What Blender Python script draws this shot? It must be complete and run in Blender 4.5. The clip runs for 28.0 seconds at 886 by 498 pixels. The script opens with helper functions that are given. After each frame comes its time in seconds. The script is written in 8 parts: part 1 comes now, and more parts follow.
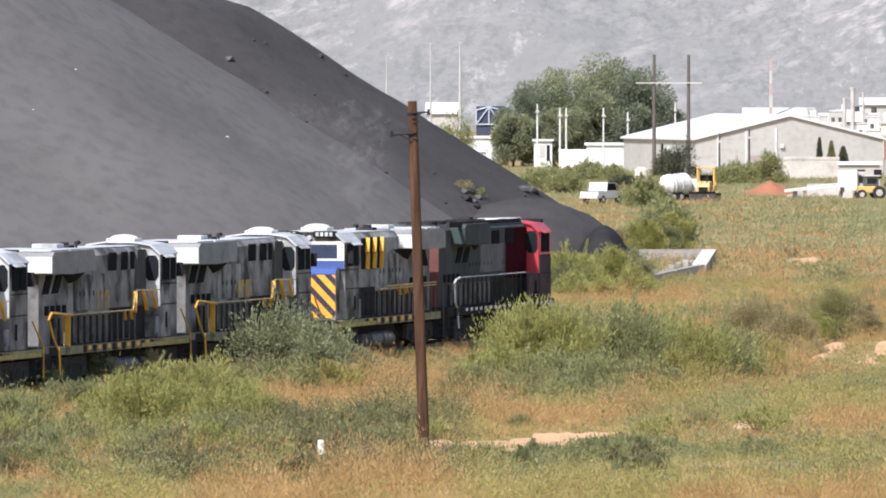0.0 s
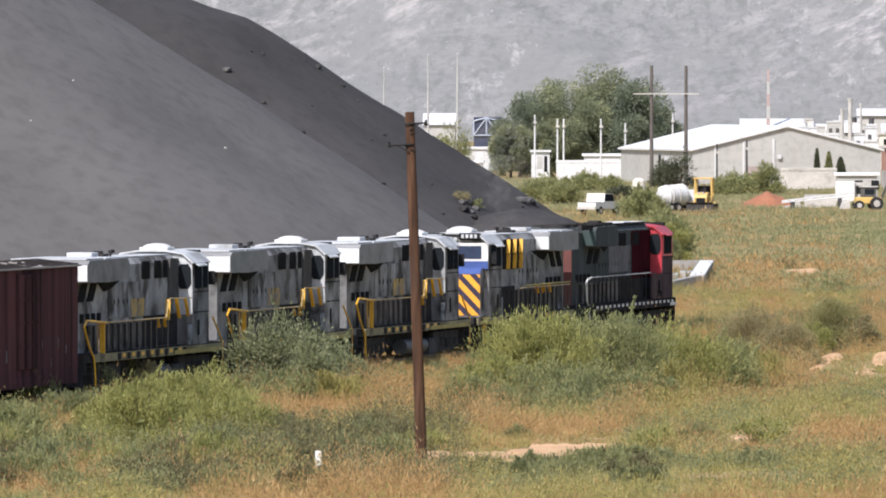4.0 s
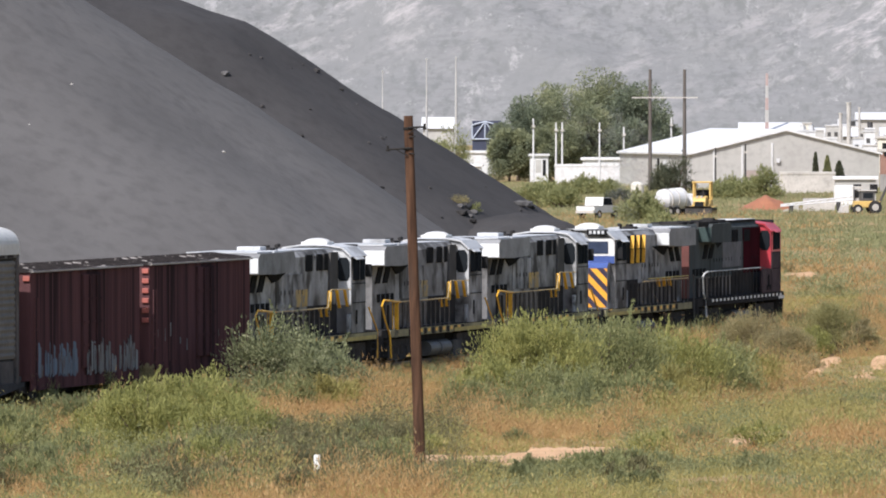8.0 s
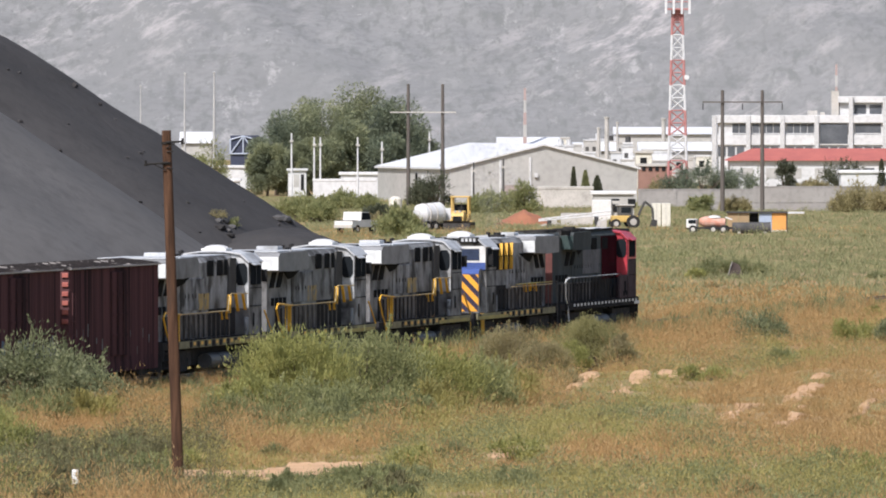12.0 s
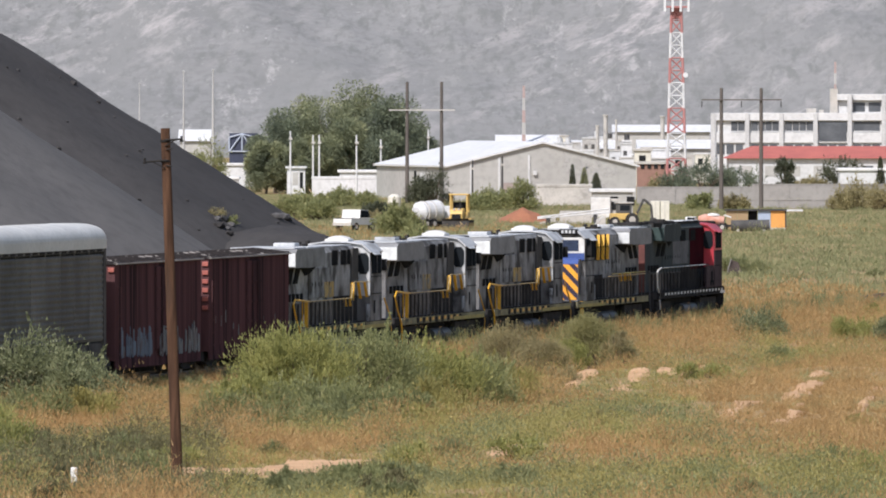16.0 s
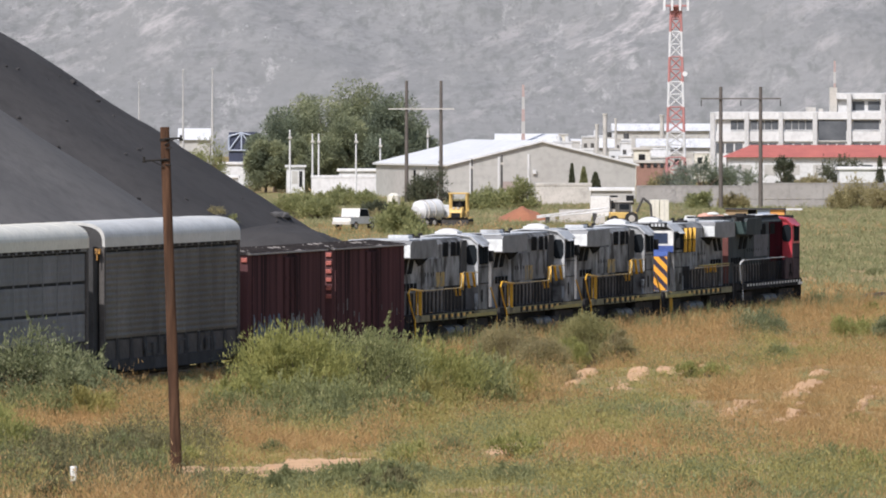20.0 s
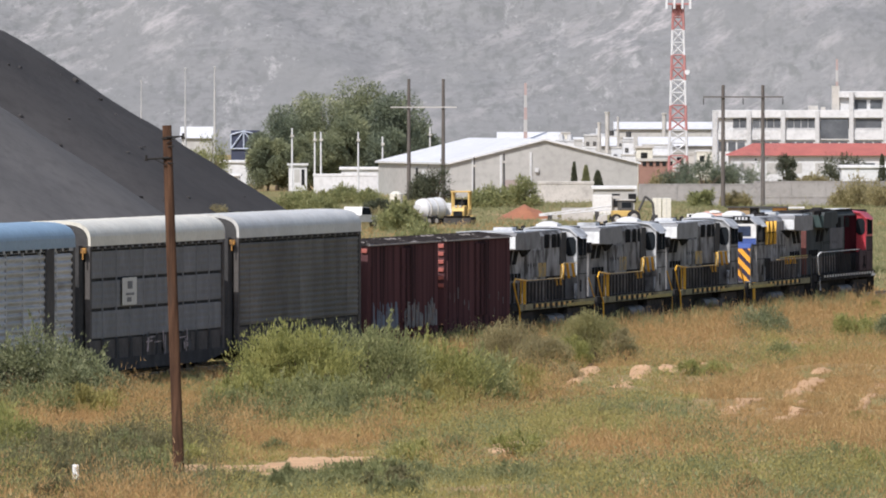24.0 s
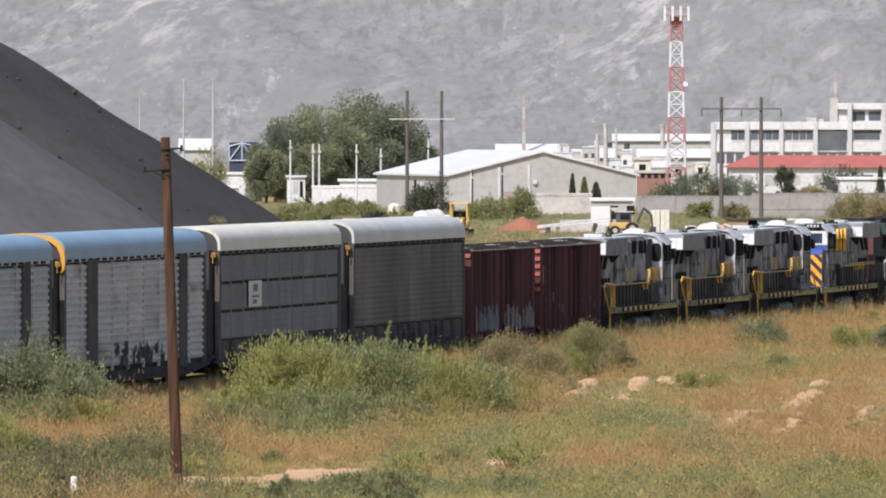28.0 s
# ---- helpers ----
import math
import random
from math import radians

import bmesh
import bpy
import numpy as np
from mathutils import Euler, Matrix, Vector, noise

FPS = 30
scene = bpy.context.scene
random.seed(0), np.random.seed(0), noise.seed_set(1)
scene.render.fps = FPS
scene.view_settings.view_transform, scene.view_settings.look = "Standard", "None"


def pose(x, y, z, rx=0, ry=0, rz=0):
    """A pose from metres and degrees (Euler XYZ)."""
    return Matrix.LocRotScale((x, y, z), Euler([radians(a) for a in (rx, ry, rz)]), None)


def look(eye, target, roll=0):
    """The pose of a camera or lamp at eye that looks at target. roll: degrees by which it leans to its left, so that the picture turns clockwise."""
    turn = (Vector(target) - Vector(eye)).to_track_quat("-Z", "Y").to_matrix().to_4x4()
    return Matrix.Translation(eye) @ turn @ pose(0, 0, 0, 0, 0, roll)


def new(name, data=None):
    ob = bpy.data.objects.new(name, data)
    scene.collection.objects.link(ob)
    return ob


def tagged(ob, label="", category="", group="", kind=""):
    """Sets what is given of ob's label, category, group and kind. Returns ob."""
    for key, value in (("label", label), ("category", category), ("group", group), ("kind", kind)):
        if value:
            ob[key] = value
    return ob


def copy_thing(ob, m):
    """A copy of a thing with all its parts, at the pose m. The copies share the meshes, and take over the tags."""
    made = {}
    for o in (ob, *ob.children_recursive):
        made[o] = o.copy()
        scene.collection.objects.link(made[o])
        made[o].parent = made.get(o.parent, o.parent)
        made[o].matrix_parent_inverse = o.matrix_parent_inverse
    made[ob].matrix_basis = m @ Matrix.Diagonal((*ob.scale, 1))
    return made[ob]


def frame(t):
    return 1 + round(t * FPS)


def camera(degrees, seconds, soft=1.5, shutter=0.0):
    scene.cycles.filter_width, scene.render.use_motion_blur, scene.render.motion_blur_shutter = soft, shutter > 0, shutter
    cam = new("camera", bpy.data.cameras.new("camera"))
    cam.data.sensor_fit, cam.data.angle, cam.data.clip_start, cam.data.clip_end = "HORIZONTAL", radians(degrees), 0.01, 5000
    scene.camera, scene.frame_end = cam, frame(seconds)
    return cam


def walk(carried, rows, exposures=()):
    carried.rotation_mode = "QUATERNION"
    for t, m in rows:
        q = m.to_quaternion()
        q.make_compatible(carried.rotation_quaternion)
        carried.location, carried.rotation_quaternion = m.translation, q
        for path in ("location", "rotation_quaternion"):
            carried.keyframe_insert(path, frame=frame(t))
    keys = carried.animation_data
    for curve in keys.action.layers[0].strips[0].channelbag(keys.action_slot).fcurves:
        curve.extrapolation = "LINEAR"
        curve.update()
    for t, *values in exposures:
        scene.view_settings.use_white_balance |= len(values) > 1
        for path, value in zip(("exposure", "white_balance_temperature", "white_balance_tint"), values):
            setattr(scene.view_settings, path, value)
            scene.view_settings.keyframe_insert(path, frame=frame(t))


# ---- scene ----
# Camera: stands still on a rise beside the line and pans; aims are at 500 m.
cam = camera(4.314, 28.0, soft=1.9)
EYE = (0.0, 0.0, 10.6)
AIM = [
    (0.0, -10.522, 3.345),
    (0.1, -10.546, 3.177),
    (0.2, -10.738, 3.177),
    (0.3, -10.882, 3.009),
    (0.4, -10.738, 3.201),
    (0.5, -10.690, 3.345),
    (0.6, -10.666, 3.393),
    (0.7, -10.594, 3.585),
    (0.8, -10.450, 3.826),
    (0.9, -10.426, 3.898),
    (1.0, -10.450, 3.898),
    (1.5, -10.378, 3.898),
    (2.0, -10.378, 3.970),
    (2.5, -10.402, 3.922),
    (3.0, -10.378, 3.850),
    (3.5, -10.426, 3.778),
    (5.5, -10.354, 3.970),
    (6.0, -10.354, 3.970),
    (6.5, -10.330, 3.970),
    (7.0, -10.354, 3.970),
    (7.5, -10.330, 3.970),
    (8.0, -10.354, 3.970),
    (8.5, -10.354, 3.970),
    (9.0, -10.354, 3.970),
    (9.2, -10.354, 3.994),
    (9.4, -10.233, 4.090),
    (9.5, -10.041, 3.898),
    (9.6, -9.921, 4.018),
    (9.8, -9.681, 4.114),
    (10.0, -9.465, 4.138),
    (10.2, -9.177, 4.138),
    (10.3, -9.032, 4.186),
    (10.4, -6.630, 4.594),
    (10.5, -3.771, 4.691),
    (10.6, -1.417, 4.691),
    (10.7, 0.288, 4.450),
    (10.8, -0.336, 3.634),
    (10.9, -0.408, 4.931),
    (11.0, -0.216, 4.811),
    (11.1, -0.240, 4.330),
    (11.2, -0.240, 4.402),
    (11.3, -0.216, 4.618),
    (11.5, -0.192, 4.642),
    (12.0, -0.072, 4.594),
    (12.5, -0.024, 4.522),
    (14.5, -0.024, 4.498),
    (15.0, -0.024, 4.498),
    (15.5, -0.024, 4.498),
    (16.0, -0.024, 4.498),
    (16.5, -0.048, 4.450),
    (17.0, -0.024, 4.450),
    (17.5, -0.024, 4.450),
    (18.0, -0.024, 4.450),
    (18.5, -0.024, 4.522),
    (19.0, 0.000, 4.498),
    (19.5, -0.024, 4.498),
    (20.0, 0.000, 4.450),
    (20.5, -0.024, 4.426),
    (21.0, -0.024, 4.426),
    (21.5, 0.000, 4.426),
    (23.5, -0.096, 4.354),
    (24.0, -0.096, 4.378),
    (24.5, -0.096, 4.330),
    (25.0, -0.072, 4.354),
    (25.5, -0.072, 4.306),
    (26.0, -0.072, 4.306),
    (26.5, -0.072, 4.354),
    (27.0, -0.072, 4.354),
    (27.5, -0.072, 4.450),
    (27.6, -0.072, 4.450),
    (27.7, -0.048, 4.426),
    (27.8, -0.072, 4.450),
    (27.9, -0.024, 5.315),
    (28.0, -0.024, 4.883),
]
walk(cam, [(t, look(EYE, (x, 500.0, z))) for t, x, z in AIM], exposures=((0.0, 0.98, 6390, 13), (1.0, 0.91, 6390, 13), (3.5, 0.80, 6390, 13), (5.5, 0.72, 6390, 13), (10.3, 0.70, 6390, 13), (10.8, 0.66, 6390, 13), (12.5, 0.59, 6390, 13), (14.5, 0.51, 6390, 13), (27.7, 0.50, 6390, 13), (28.0, 0.54, 6390, 13)))

# World and sun: late morning, sun high behind the viewer and to the left.
SUN_EL, SUN_AZ = 47.0, 28.0
world = bpy.data.worlds.new("world")
scene.world = world
world.use_nodes = True
wn = world.node_tree.nodes
sky = wn.new("ShaderNodeTexSky")
sky.sky_type = "NISHITA"
sky.sun_disc = False
sky.sun_elevation = radians(SUN_EL)
sky.sun_rotation = radians(180 + SUN_AZ)
sky.air_density, sky.dust_density = 1.0, 2.0
wn["Background"].inputs["Strength"].default_value = 0.10
world.node_tree.links.new(sky.outputs[0], wn["Background"].inputs["Color"])
sun = new("sun", bpy.data.lights.new("sun", "SUN"))
sun.data.energy, sun.data.angle, sun.data.color = 3.4, radians(0.53), (1.0, 0.96, 0.905)
sun_way = Vector((-math.sin(radians(SUN_AZ)) * math.cos(radians(SUN_EL)), -math.cos(radians(SUN_AZ)) * math.cos(radians(SUN_EL)), math.sin(radians(SUN_EL))))
sun.matrix_world = look(sun_way * 100, (0, 0, 0))


# ---- materials ----
def material(name, a, b=None, scale=3.0, rough=0.7, metal=0.0, bump=0.0, fine=0.0, c=None, cscale=0.5, cut=0.6, stretch=(1, 1, 1), soft=0.12, vary=0.0, shine=0.5):
    """Two noise scales between the colours a and b, patches of c where a coarse noise passes cut, relief, and a spread from object to object."""
    m = bpy.data.materials.new(name)
    m.use_nodes = True
    n, l = m.node_tree.nodes, m.node_tree.links
    bsdf = n["Principled BSDF"]
    bsdf.inputs["Roughness"].default_value, bsdf.inputs["Metallic"].default_value = rough, metal
    bsdf.inputs["Specular IOR Level"].default_value = shine
    co = n.new("ShaderNodeTexCoord")
    mp = n.new("ShaderNodeMapping")
    mp.inputs["Scale"].default_value = stretch
    l.new(co.outputs["Object"], mp.inputs["Vector"])
    if vary:
        info = n.new("ShaderNodeObjectInfo")
        far = n.new("ShaderNodeMath")
        far.operation, far.inputs[1].default_value = "MULTIPLY", 90.0
        l.new(info.outputs["Random"], far.inputs[0])
        l.new(far.outputs[0], mp.inputs["Location"])

    def noisy(sc, detail):
        t = n.new("ShaderNodeTexNoise")
        t.inputs["Scale"].default_value, t.inputs["Detail"].default_value = sc, detail
        l.new(mp.outputs[0], t.inputs["Vector"])
        return t.outputs["Fac"]

    def mixed(fac, one, two):
        x = n.new("ShaderNodeMix")
        x.data_type = "RGBA"
        for sock, val in ((x.inputs[0], fac), (x.inputs[6], one), (x.inputs[7], two)):
            if isinstance(val, tuple):
                sock.default_value = (*val, 1)
            else:
                l.new(val, sock)
        return x.outputs[2]

    def ramp(val, lo, hi):
        r = n.new("ShaderNodeMapRange")
        l.new(val, r.inputs[0])
        r.inputs[1].default_value, r.inputs[2].default_value = lo, hi
        return r.outputs[0]

    b = b or tuple(x * 0.75 for x in a)
    big, small = noisy(scale, 5), noisy(scale * 9, 3)
    col = mixed(ramp(big, 0.3, 0.7), a, b)
    mean = tuple((x + y) * 0.32 for x, y in zip(a, b))
    half = n.new("ShaderNodeMath")
    half.operation, half.inputs[1].default_value = "MULTIPLY", 0.5
    l.new(ramp(small, 0.45, 0.75), half.inputs[0])
    col = mixed(half.outputs[0], col, mean)
    if c:
        col = mixed(ramp(noisy(cscale, 6), cut, cut + soft), col, c)
    if vary:
        hs = n.new("ShaderNodeHueSaturation")
        l.new(col, hs.inputs["Color"])
        r = n.new("ShaderNodeMapRange")
        l.new(info.outputs["Random"], r.inputs[0])
        r.inputs[3].default_value, r.inputs[4].default_value = 1 - vary, 1 + vary
        l.new(r.outputs[0], hs.inputs["Value"])
        col = hs.outputs[0]
    l.new(col, bsdf.inputs["Base Color"])
    if bump:
        bp = n.new("ShaderNodeBump")
        bp.inputs["Strength"].default_value, bp.inputs["Distance"].default_value = 0.8, bump
        l.new(noisy(fine or scale * 6, 6), bp.inputs["Height"])
        l.new(bp.outputs[0], bsdf.inputs["Normal"])
    return m


def leafy(name, dark, light, dry=None, through_light=0.25, clumpy=0.5, size=0.9):
    """Leaves and blades: each island takes its own tone between dark and light, some of them dry."""
    m = bpy.data.materials.new(name)
    m.use_nodes = True
    n, l = m.node_tree.nodes, m.node_tree.links
    bsdf = n["Principled BSDF"]
    bsdf.inputs["Roughness"].default_value, bsdf.inputs["Specular IOR Level"].default_value = 0.7, 0.15
    geo = n.new("ShaderNodeNewGeometry")
    r = n.new("ShaderNodeValToRGB")
    e = r.color_ramp.elements
    e[0].color, e[1].color = (*dark, 1), (*light, 1)
    if dry:
        e[1].position = 0.75
        x = e.new(1.0)
        x.color = (*dry, 1)
    co = n.new("ShaderNodeTexCoord")
    clump = n.new("ShaderNodeTexNoise")
    clump.inputs["Scale"].default_value, clump.inputs["Detail"].default_value = size, 3
    l.new(co.outputs["Object"], clump.inputs["Vector"])
    spread = n.new("ShaderNodeMapRange")
    l.new(clump.outputs["Fac"], spread.inputs[0])
    spread.inputs[1].default_value, spread.inputs[2].default_value = 0.34, 0.66
    tone = n.new("ShaderNodeMix")
    tone.inputs[0].default_value = clumpy
    l.new(geo.outputs["Random Per Island"], tone.inputs[2])
    l.new(spread.outputs[0], tone.inputs[3])
    l.new(tone.outputs[0], r.inputs[0])
    l.new(r.outputs[0], bsdf.inputs["Base Color"])
    tr = n.new("ShaderNodeBsdfTranslucent")
    l.new(r.outputs[0], tr.inputs[0])
    mx = n.new("ShaderNodeMixShader")
    mx.inputs[0].default_value = through_light
    l.new(bsdf.outputs[0], mx.inputs[1])
    l.new(tr.outputs[0], mx.inputs[2])
    l.new(mx.outputs[0], n["Material Output"].inputs["Surface"])
    return m


# Wing sides: a darker grey with the shade put into it.
WINGGREY = material("shaded_wing_grey", (0.30, 0.305, 0.31), (0.19, 0.193, 0.197), 0.7, 0.7, c=(0.15, 0.15, 0.15), cscale=0.8, cut=0.58, soft=0.15, shine=0.06, vary=0.08)
HOODLOW = material("mottled_dark_panel", (0.24, 0.22, 0.205), (0.10, 0.092, 0.085), 1.5, 0.9, c=(0.055, 0.05, 0.047), cscale=0.7, cut=0.52, shine=0.0)
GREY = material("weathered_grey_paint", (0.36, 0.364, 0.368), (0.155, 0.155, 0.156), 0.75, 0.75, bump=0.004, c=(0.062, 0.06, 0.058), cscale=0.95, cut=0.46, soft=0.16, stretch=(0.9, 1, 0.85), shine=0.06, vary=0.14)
# Pale trim; on roofs and cab rear walls the lighter grey paints in sun.
PALE = material("pale_and_sunlit_grey", (0.56, 0.58, 0.60), (0.38, 0.395, 0.415), 0.9, 0.6, c=(0.23, 0.23, 0.225), cscale=0.9, cut=0.55, soft=0.2, shine=0.15, vary=0.1)
WHITE = material("white_paint", (0.70, 0.70, 0.685), (0.58, 0.58, 0.565), 0.6, 0.5)
YELLOW = material("yellow_paint", (0.80, 0.45, 0.03), (0.68, 0.36, 0.03), 1.5, 0.45)
STRIPE = material("orange_yellow_stripe", (0.85, 0.40, 0.04), (0.72, 0.32, 0.04), 1.5, 0.45)
BLUE = material("blue_paint", (0.05, 0.095, 0.30), (0.04, 0.072, 0.22), 1.2, 0.5)
# Black, grille and truck tones are lifted slightly as a floor of haze.
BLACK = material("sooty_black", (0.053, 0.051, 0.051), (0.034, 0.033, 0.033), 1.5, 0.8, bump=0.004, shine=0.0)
DARK = material("dark_grille", (0.028, 0.029, 0.031), (0.018, 0.0185, 0.0195), 3.0, 0.7, shine=0.0)
TRUCK = material("grimy_truck_iron", (0.085, 0.08, 0.077), (0.046, 0.044, 0.043), 2.0, 0.9, bump=0.006, shine=0.0)
TANK = material("dusty_tank_grey", (0.12, 0.117, 0.113), (0.07, 0.07, 0.07), 1.2, 0.6, c=(0.05, 0.05, 0.05), cut=0.6, shine=0.0)
GREEN = material("dark_green_paint", (0.098, 0.110, 0.112), (0.060, 0.067, 0.069), 0.8, 0.8, c=(0.09, 0.09, 0.088), cscale=0.8, cut=0.60, stretch=(1.4, 1, 0.4), shine=0.0)
RED = material("red_paint", (0.52, 0.045, 0.065), (0.36, 0.035, 0.048), 0.8, 0.45)
MAROON = material("shaded_maroon_paint", (0.055, 0.012, 0.017), (0.034, 0.009, 0.012), 0.8, 0.7, shine=0.0)
RUST = material("rusty_primer", (0.16, 0.05, 0.043), (0.10, 0.037, 0.032), 1.5, 0.75)
BOXRED = material("boxcar_brown_red", (0.130, 0.064, 0.066), (0.083, 0.044, 0.048), 0.45, 0.85, c=(0.040, 0.026, 0.028), cscale=0.6, cut=0.47, soft=0.16, stretch=(1.6, 1, 0.12), shine=0.0)
# Brighter copy of the boxcar red for the sunlit part of the end.
BOXENDLIT = material("sunlit_end_red", (0.42, 0.13, 0.10), (0.33, 0.09, 0.075), 1.2, 0.65)
ROOFTAR = material("boxcar_roof_grime", (0.045, 0.04, 0.04), (0.025, 0.023, 0.024), 1.0, 0.7, c=(0.30, 0.28, 0.27), cscale=0.7, cut=0.58, soft=0.08, stretch=(0.35, 3, 1), shine=0.0)
ZINC = material("galvanised_sheet", (0.185, 0.180, 0.170), (0.115, 0.111, 0.104), 0.6, 0.7, 0.0, c=(0.125, 0.119, 0.110), cscale=0.45, cut=0.54, stretch=(0.8, 1, 0.7), shine=0.04, vary=0.2)
ZINCBLUE = material("blue_grey_sheet", (0.222, 0.226, 0.234), (0.165, 0.168, 0.174), 0.7, 0.7, 0.0, c=(0.14, 0.145, 0.152), cscale=0.5, cut=0.6, stretch=(1.0, 1, 0.5), shine=0.04, vary=0.09)
ZINCLIGHT = material("bright_zinc_sheet", (0.54, 0.54, 0.545), (0.35, 0.352, 0.355), 0.6, 0.6, 0.0, c=(0.20, 0.20, 0.20), cscale=0.7, cut=0.54, soft=0.2, stretch=(0.3, 1, 1.4), shine=0.15, vary=0.06)
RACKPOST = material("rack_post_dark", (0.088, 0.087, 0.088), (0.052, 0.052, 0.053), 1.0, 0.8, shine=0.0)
CREAM = material("cream_roof_paint", (0.66, 0.64, 0.56), (0.57, 0.55, 0.48), 0.5, 0.5)
ROOFGREY = material("grey_roof_paint", (0.56, 0.56, 0.54), (0.46, 0.46, 0.445), 0.5, 0.5)
ROOFBLUE = material("blue_roof_paint", (0.22, 0.33, 0.44), (0.185, 0.28, 0.385), 0.5, 0.5)
def hillside_material():
    """Grey scrub with pale rock scars that run obliquely down the slope."""
    m = material("scrubby_hillside", (0.215, 0.216, 0.215), (0.182, 0.184, 0.182), 0.05, 0.95)
    n, l = m.node_tree.nodes, m.node_tree.links
    bsdf = n["Principled BSDF"]
    co = n.new("ShaderNodeTexCoord")
    sep = n.new("ShaderNodeSeparateXYZ")
    l.new(co.outputs["Object"], sep.inputs[0])
    k = n.new("ShaderNodeMath")
    k.operation, k.inputs[1].default_value = "MULTIPLY_ADD", -0.42
    l.new(sep.outputs[1], k.inputs[0])
    l.new(sep.outputs[0], k.inputs[2])
    com = n.new("ShaderNodeCombineXYZ")
    l.new(k.outputs[0], com.inputs[0])
    lag = n.new("ShaderNodeMath")
    lag.operation, lag.inputs[1].default_value = "MULTIPLY", 0.4
    l.new(sep.outputs[1], lag.inputs[0])
    l.new(lag.outputs[0], com.inputs[1])

    lie = n.new("ShaderNodeVectorMath")
    lie.operation, lie.inputs[1].default_value = "MULTIPLY", (1.0, 0.33, 0.0)
    l.new(co.outputs["Object"], lie.inputs[0])

    def noisy(vec, sc, detail, lo, hi, rough=0.6):
        t = n.new("ShaderNodeTexNoise")
        t.inputs["Scale"].default_value, t.inputs["Detail"].default_value, t.inputs["Roughness"].default_value = sc, detail, rough
        l.new(vec, t.inputs["Vector"])
        r = n.new("ShaderNodeMapRange")
        l.new(t.outputs["Fac"], r.inputs[0])
        r.inputs[1].default_value, r.inputs[2].default_value = lo, hi
        return r.outputs[0]

    def over(fac, under, colour):
        x = n.new("ShaderNodeMix")
        x.data_type = "RGBA"
        l.new(fac, x.inputs[0])
        l.new(under, x.inputs[6])
        x.inputs[7].default_value = (*colour, 1)
        return x.outputs[2]

    def times(a, b):
        x = n.new("ShaderNodeMath")
        x.operation = "MULTIPLY"
        l.new(a, x.inputs[0])
        l.new(b, x.inputs[1])
        return x.outputs[0]

    col = bsdf.inputs["Base Color"].links[0].from_socket
    col = over(noisy(lie.outputs[0], 0.36, 5, 0.50, 0.62), col, (0.15, 0.155, 0.15))
    col = over(noisy(lie.outputs[0], 0.035, 4, 0.45, 0.65), col, (0.185, 0.187, 0.184))
    scar = times(noisy(com.outputs[0], 0.10, 8, 0.50, 0.62, 0.75), noisy(com.outputs[0], 0.014, 3, 0.44, 0.60))
    col = over(scar, col, (0.385, 0.363, 0.357))
    col = over(times(noisy(lie.outputs[0], 0.14, 8, 0.56, 0.64, 0.75), noisy(lie.outputs[0], 0.016, 2, 0.45, 0.6)), col, (0.30, 0.295, 0.29))
    col = over(times(noisy(lie.outputs[0], 0.55, 4, 0.53, 0.66, 0.7), noisy(lie.outputs[0], 0.02, 3, 0.38, 0.6)), col, (0.145, 0.15, 0.145))
    col = over(times(noisy(lie.outputs[0], 0.42, 5, 0.60, 0.68, 0.8), noisy(lie.outputs[0], 0.03, 3, 0.42, 0.6)), col, (0.33, 0.325, 0.32))
    l.new(col, bsdf.inputs["Base Color"])
    return m


ROCKHILL = hillside_material()
# Windscreen with its blue-grey sky reflection put into the base colour, no gloss.
SCREEN = material("sky_toned_glass", (0.05, 0.066, 0.11), (0.032, 0.042, 0.07), 1.0, 0.4, shine=0.0)
GLASS = material("dark_window_glass", (0.022, 0.026, 0.03), (0.014, 0.017, 0.021), 1.0, 0.5, shine=0.0)
TOWNGLASS = material("grey_window_glass", (0.13, 0.14, 0.155), (0.08, 0.088, 0.10), 0.6, 0.4, shine=0.1)
STEEL = material("worn_rail_steel", (0.22, 0.19, 0.17), (0.14, 0.11, 0.09), 2.0, 0.45, 0.7)
SLAGPALE = material("pale_slag", (0.110, 0.107, 0.107), (0.091, 0.0885, 0.0885), 0.12, 0.95, bump=0.05, fine=2.2, c=(0.082, 0.079, 0.079), cscale=0.06, cut=0.56, soft=0.2, shine=0.08)
SLAGDARK = material("dark_slag", (0.059, 0.057, 0.0575), (0.046, 0.0447, 0.0453), 0.12, 0.95, bump=0.08, fine=1.8, c=(0.080, 0.077, 0.076), cscale=0.05, cut=0.55, soft=0.25, shine=0.08)
SOIL = material("dry_soil", (0.34, 0.235, 0.13), (0.26, 0.20, 0.10), 0.10, 0.95, bump=0.05, fine=2.0, c=(0.20, 0.185, 0.075), cscale=0.05, cut=0.48, soft=0.15, shine=0.08)
SAND = material("pinkish_sand", (0.56, 0.37, 0.225), (0.42, 0.265, 0.15), 0.9, 0.95, bump=0.05, shine=0.08)
BALLAST = material("ballast_stone", (0.22, 0.20, 0.18), (0.13, 0.12, 0.11), 4.0, 0.9, bump=0.06)
POLEWOOD = material("weathered_pole_wood", (0.125, 0.068, 0.042), (0.042, 0.024, 0.017), 1.6, 0.9, bump=0.02, fine=6, c=(0.06, 0.038, 0.028), cscale=1.2, cut=0.6, stretch=(6, 6, 0.5), shine=0.1)
IRON = material("black_ironwork", (0.03, 0.028, 0.027), (0.02, 0.019, 0.018), 5.0, 0.6, shine=0.08)
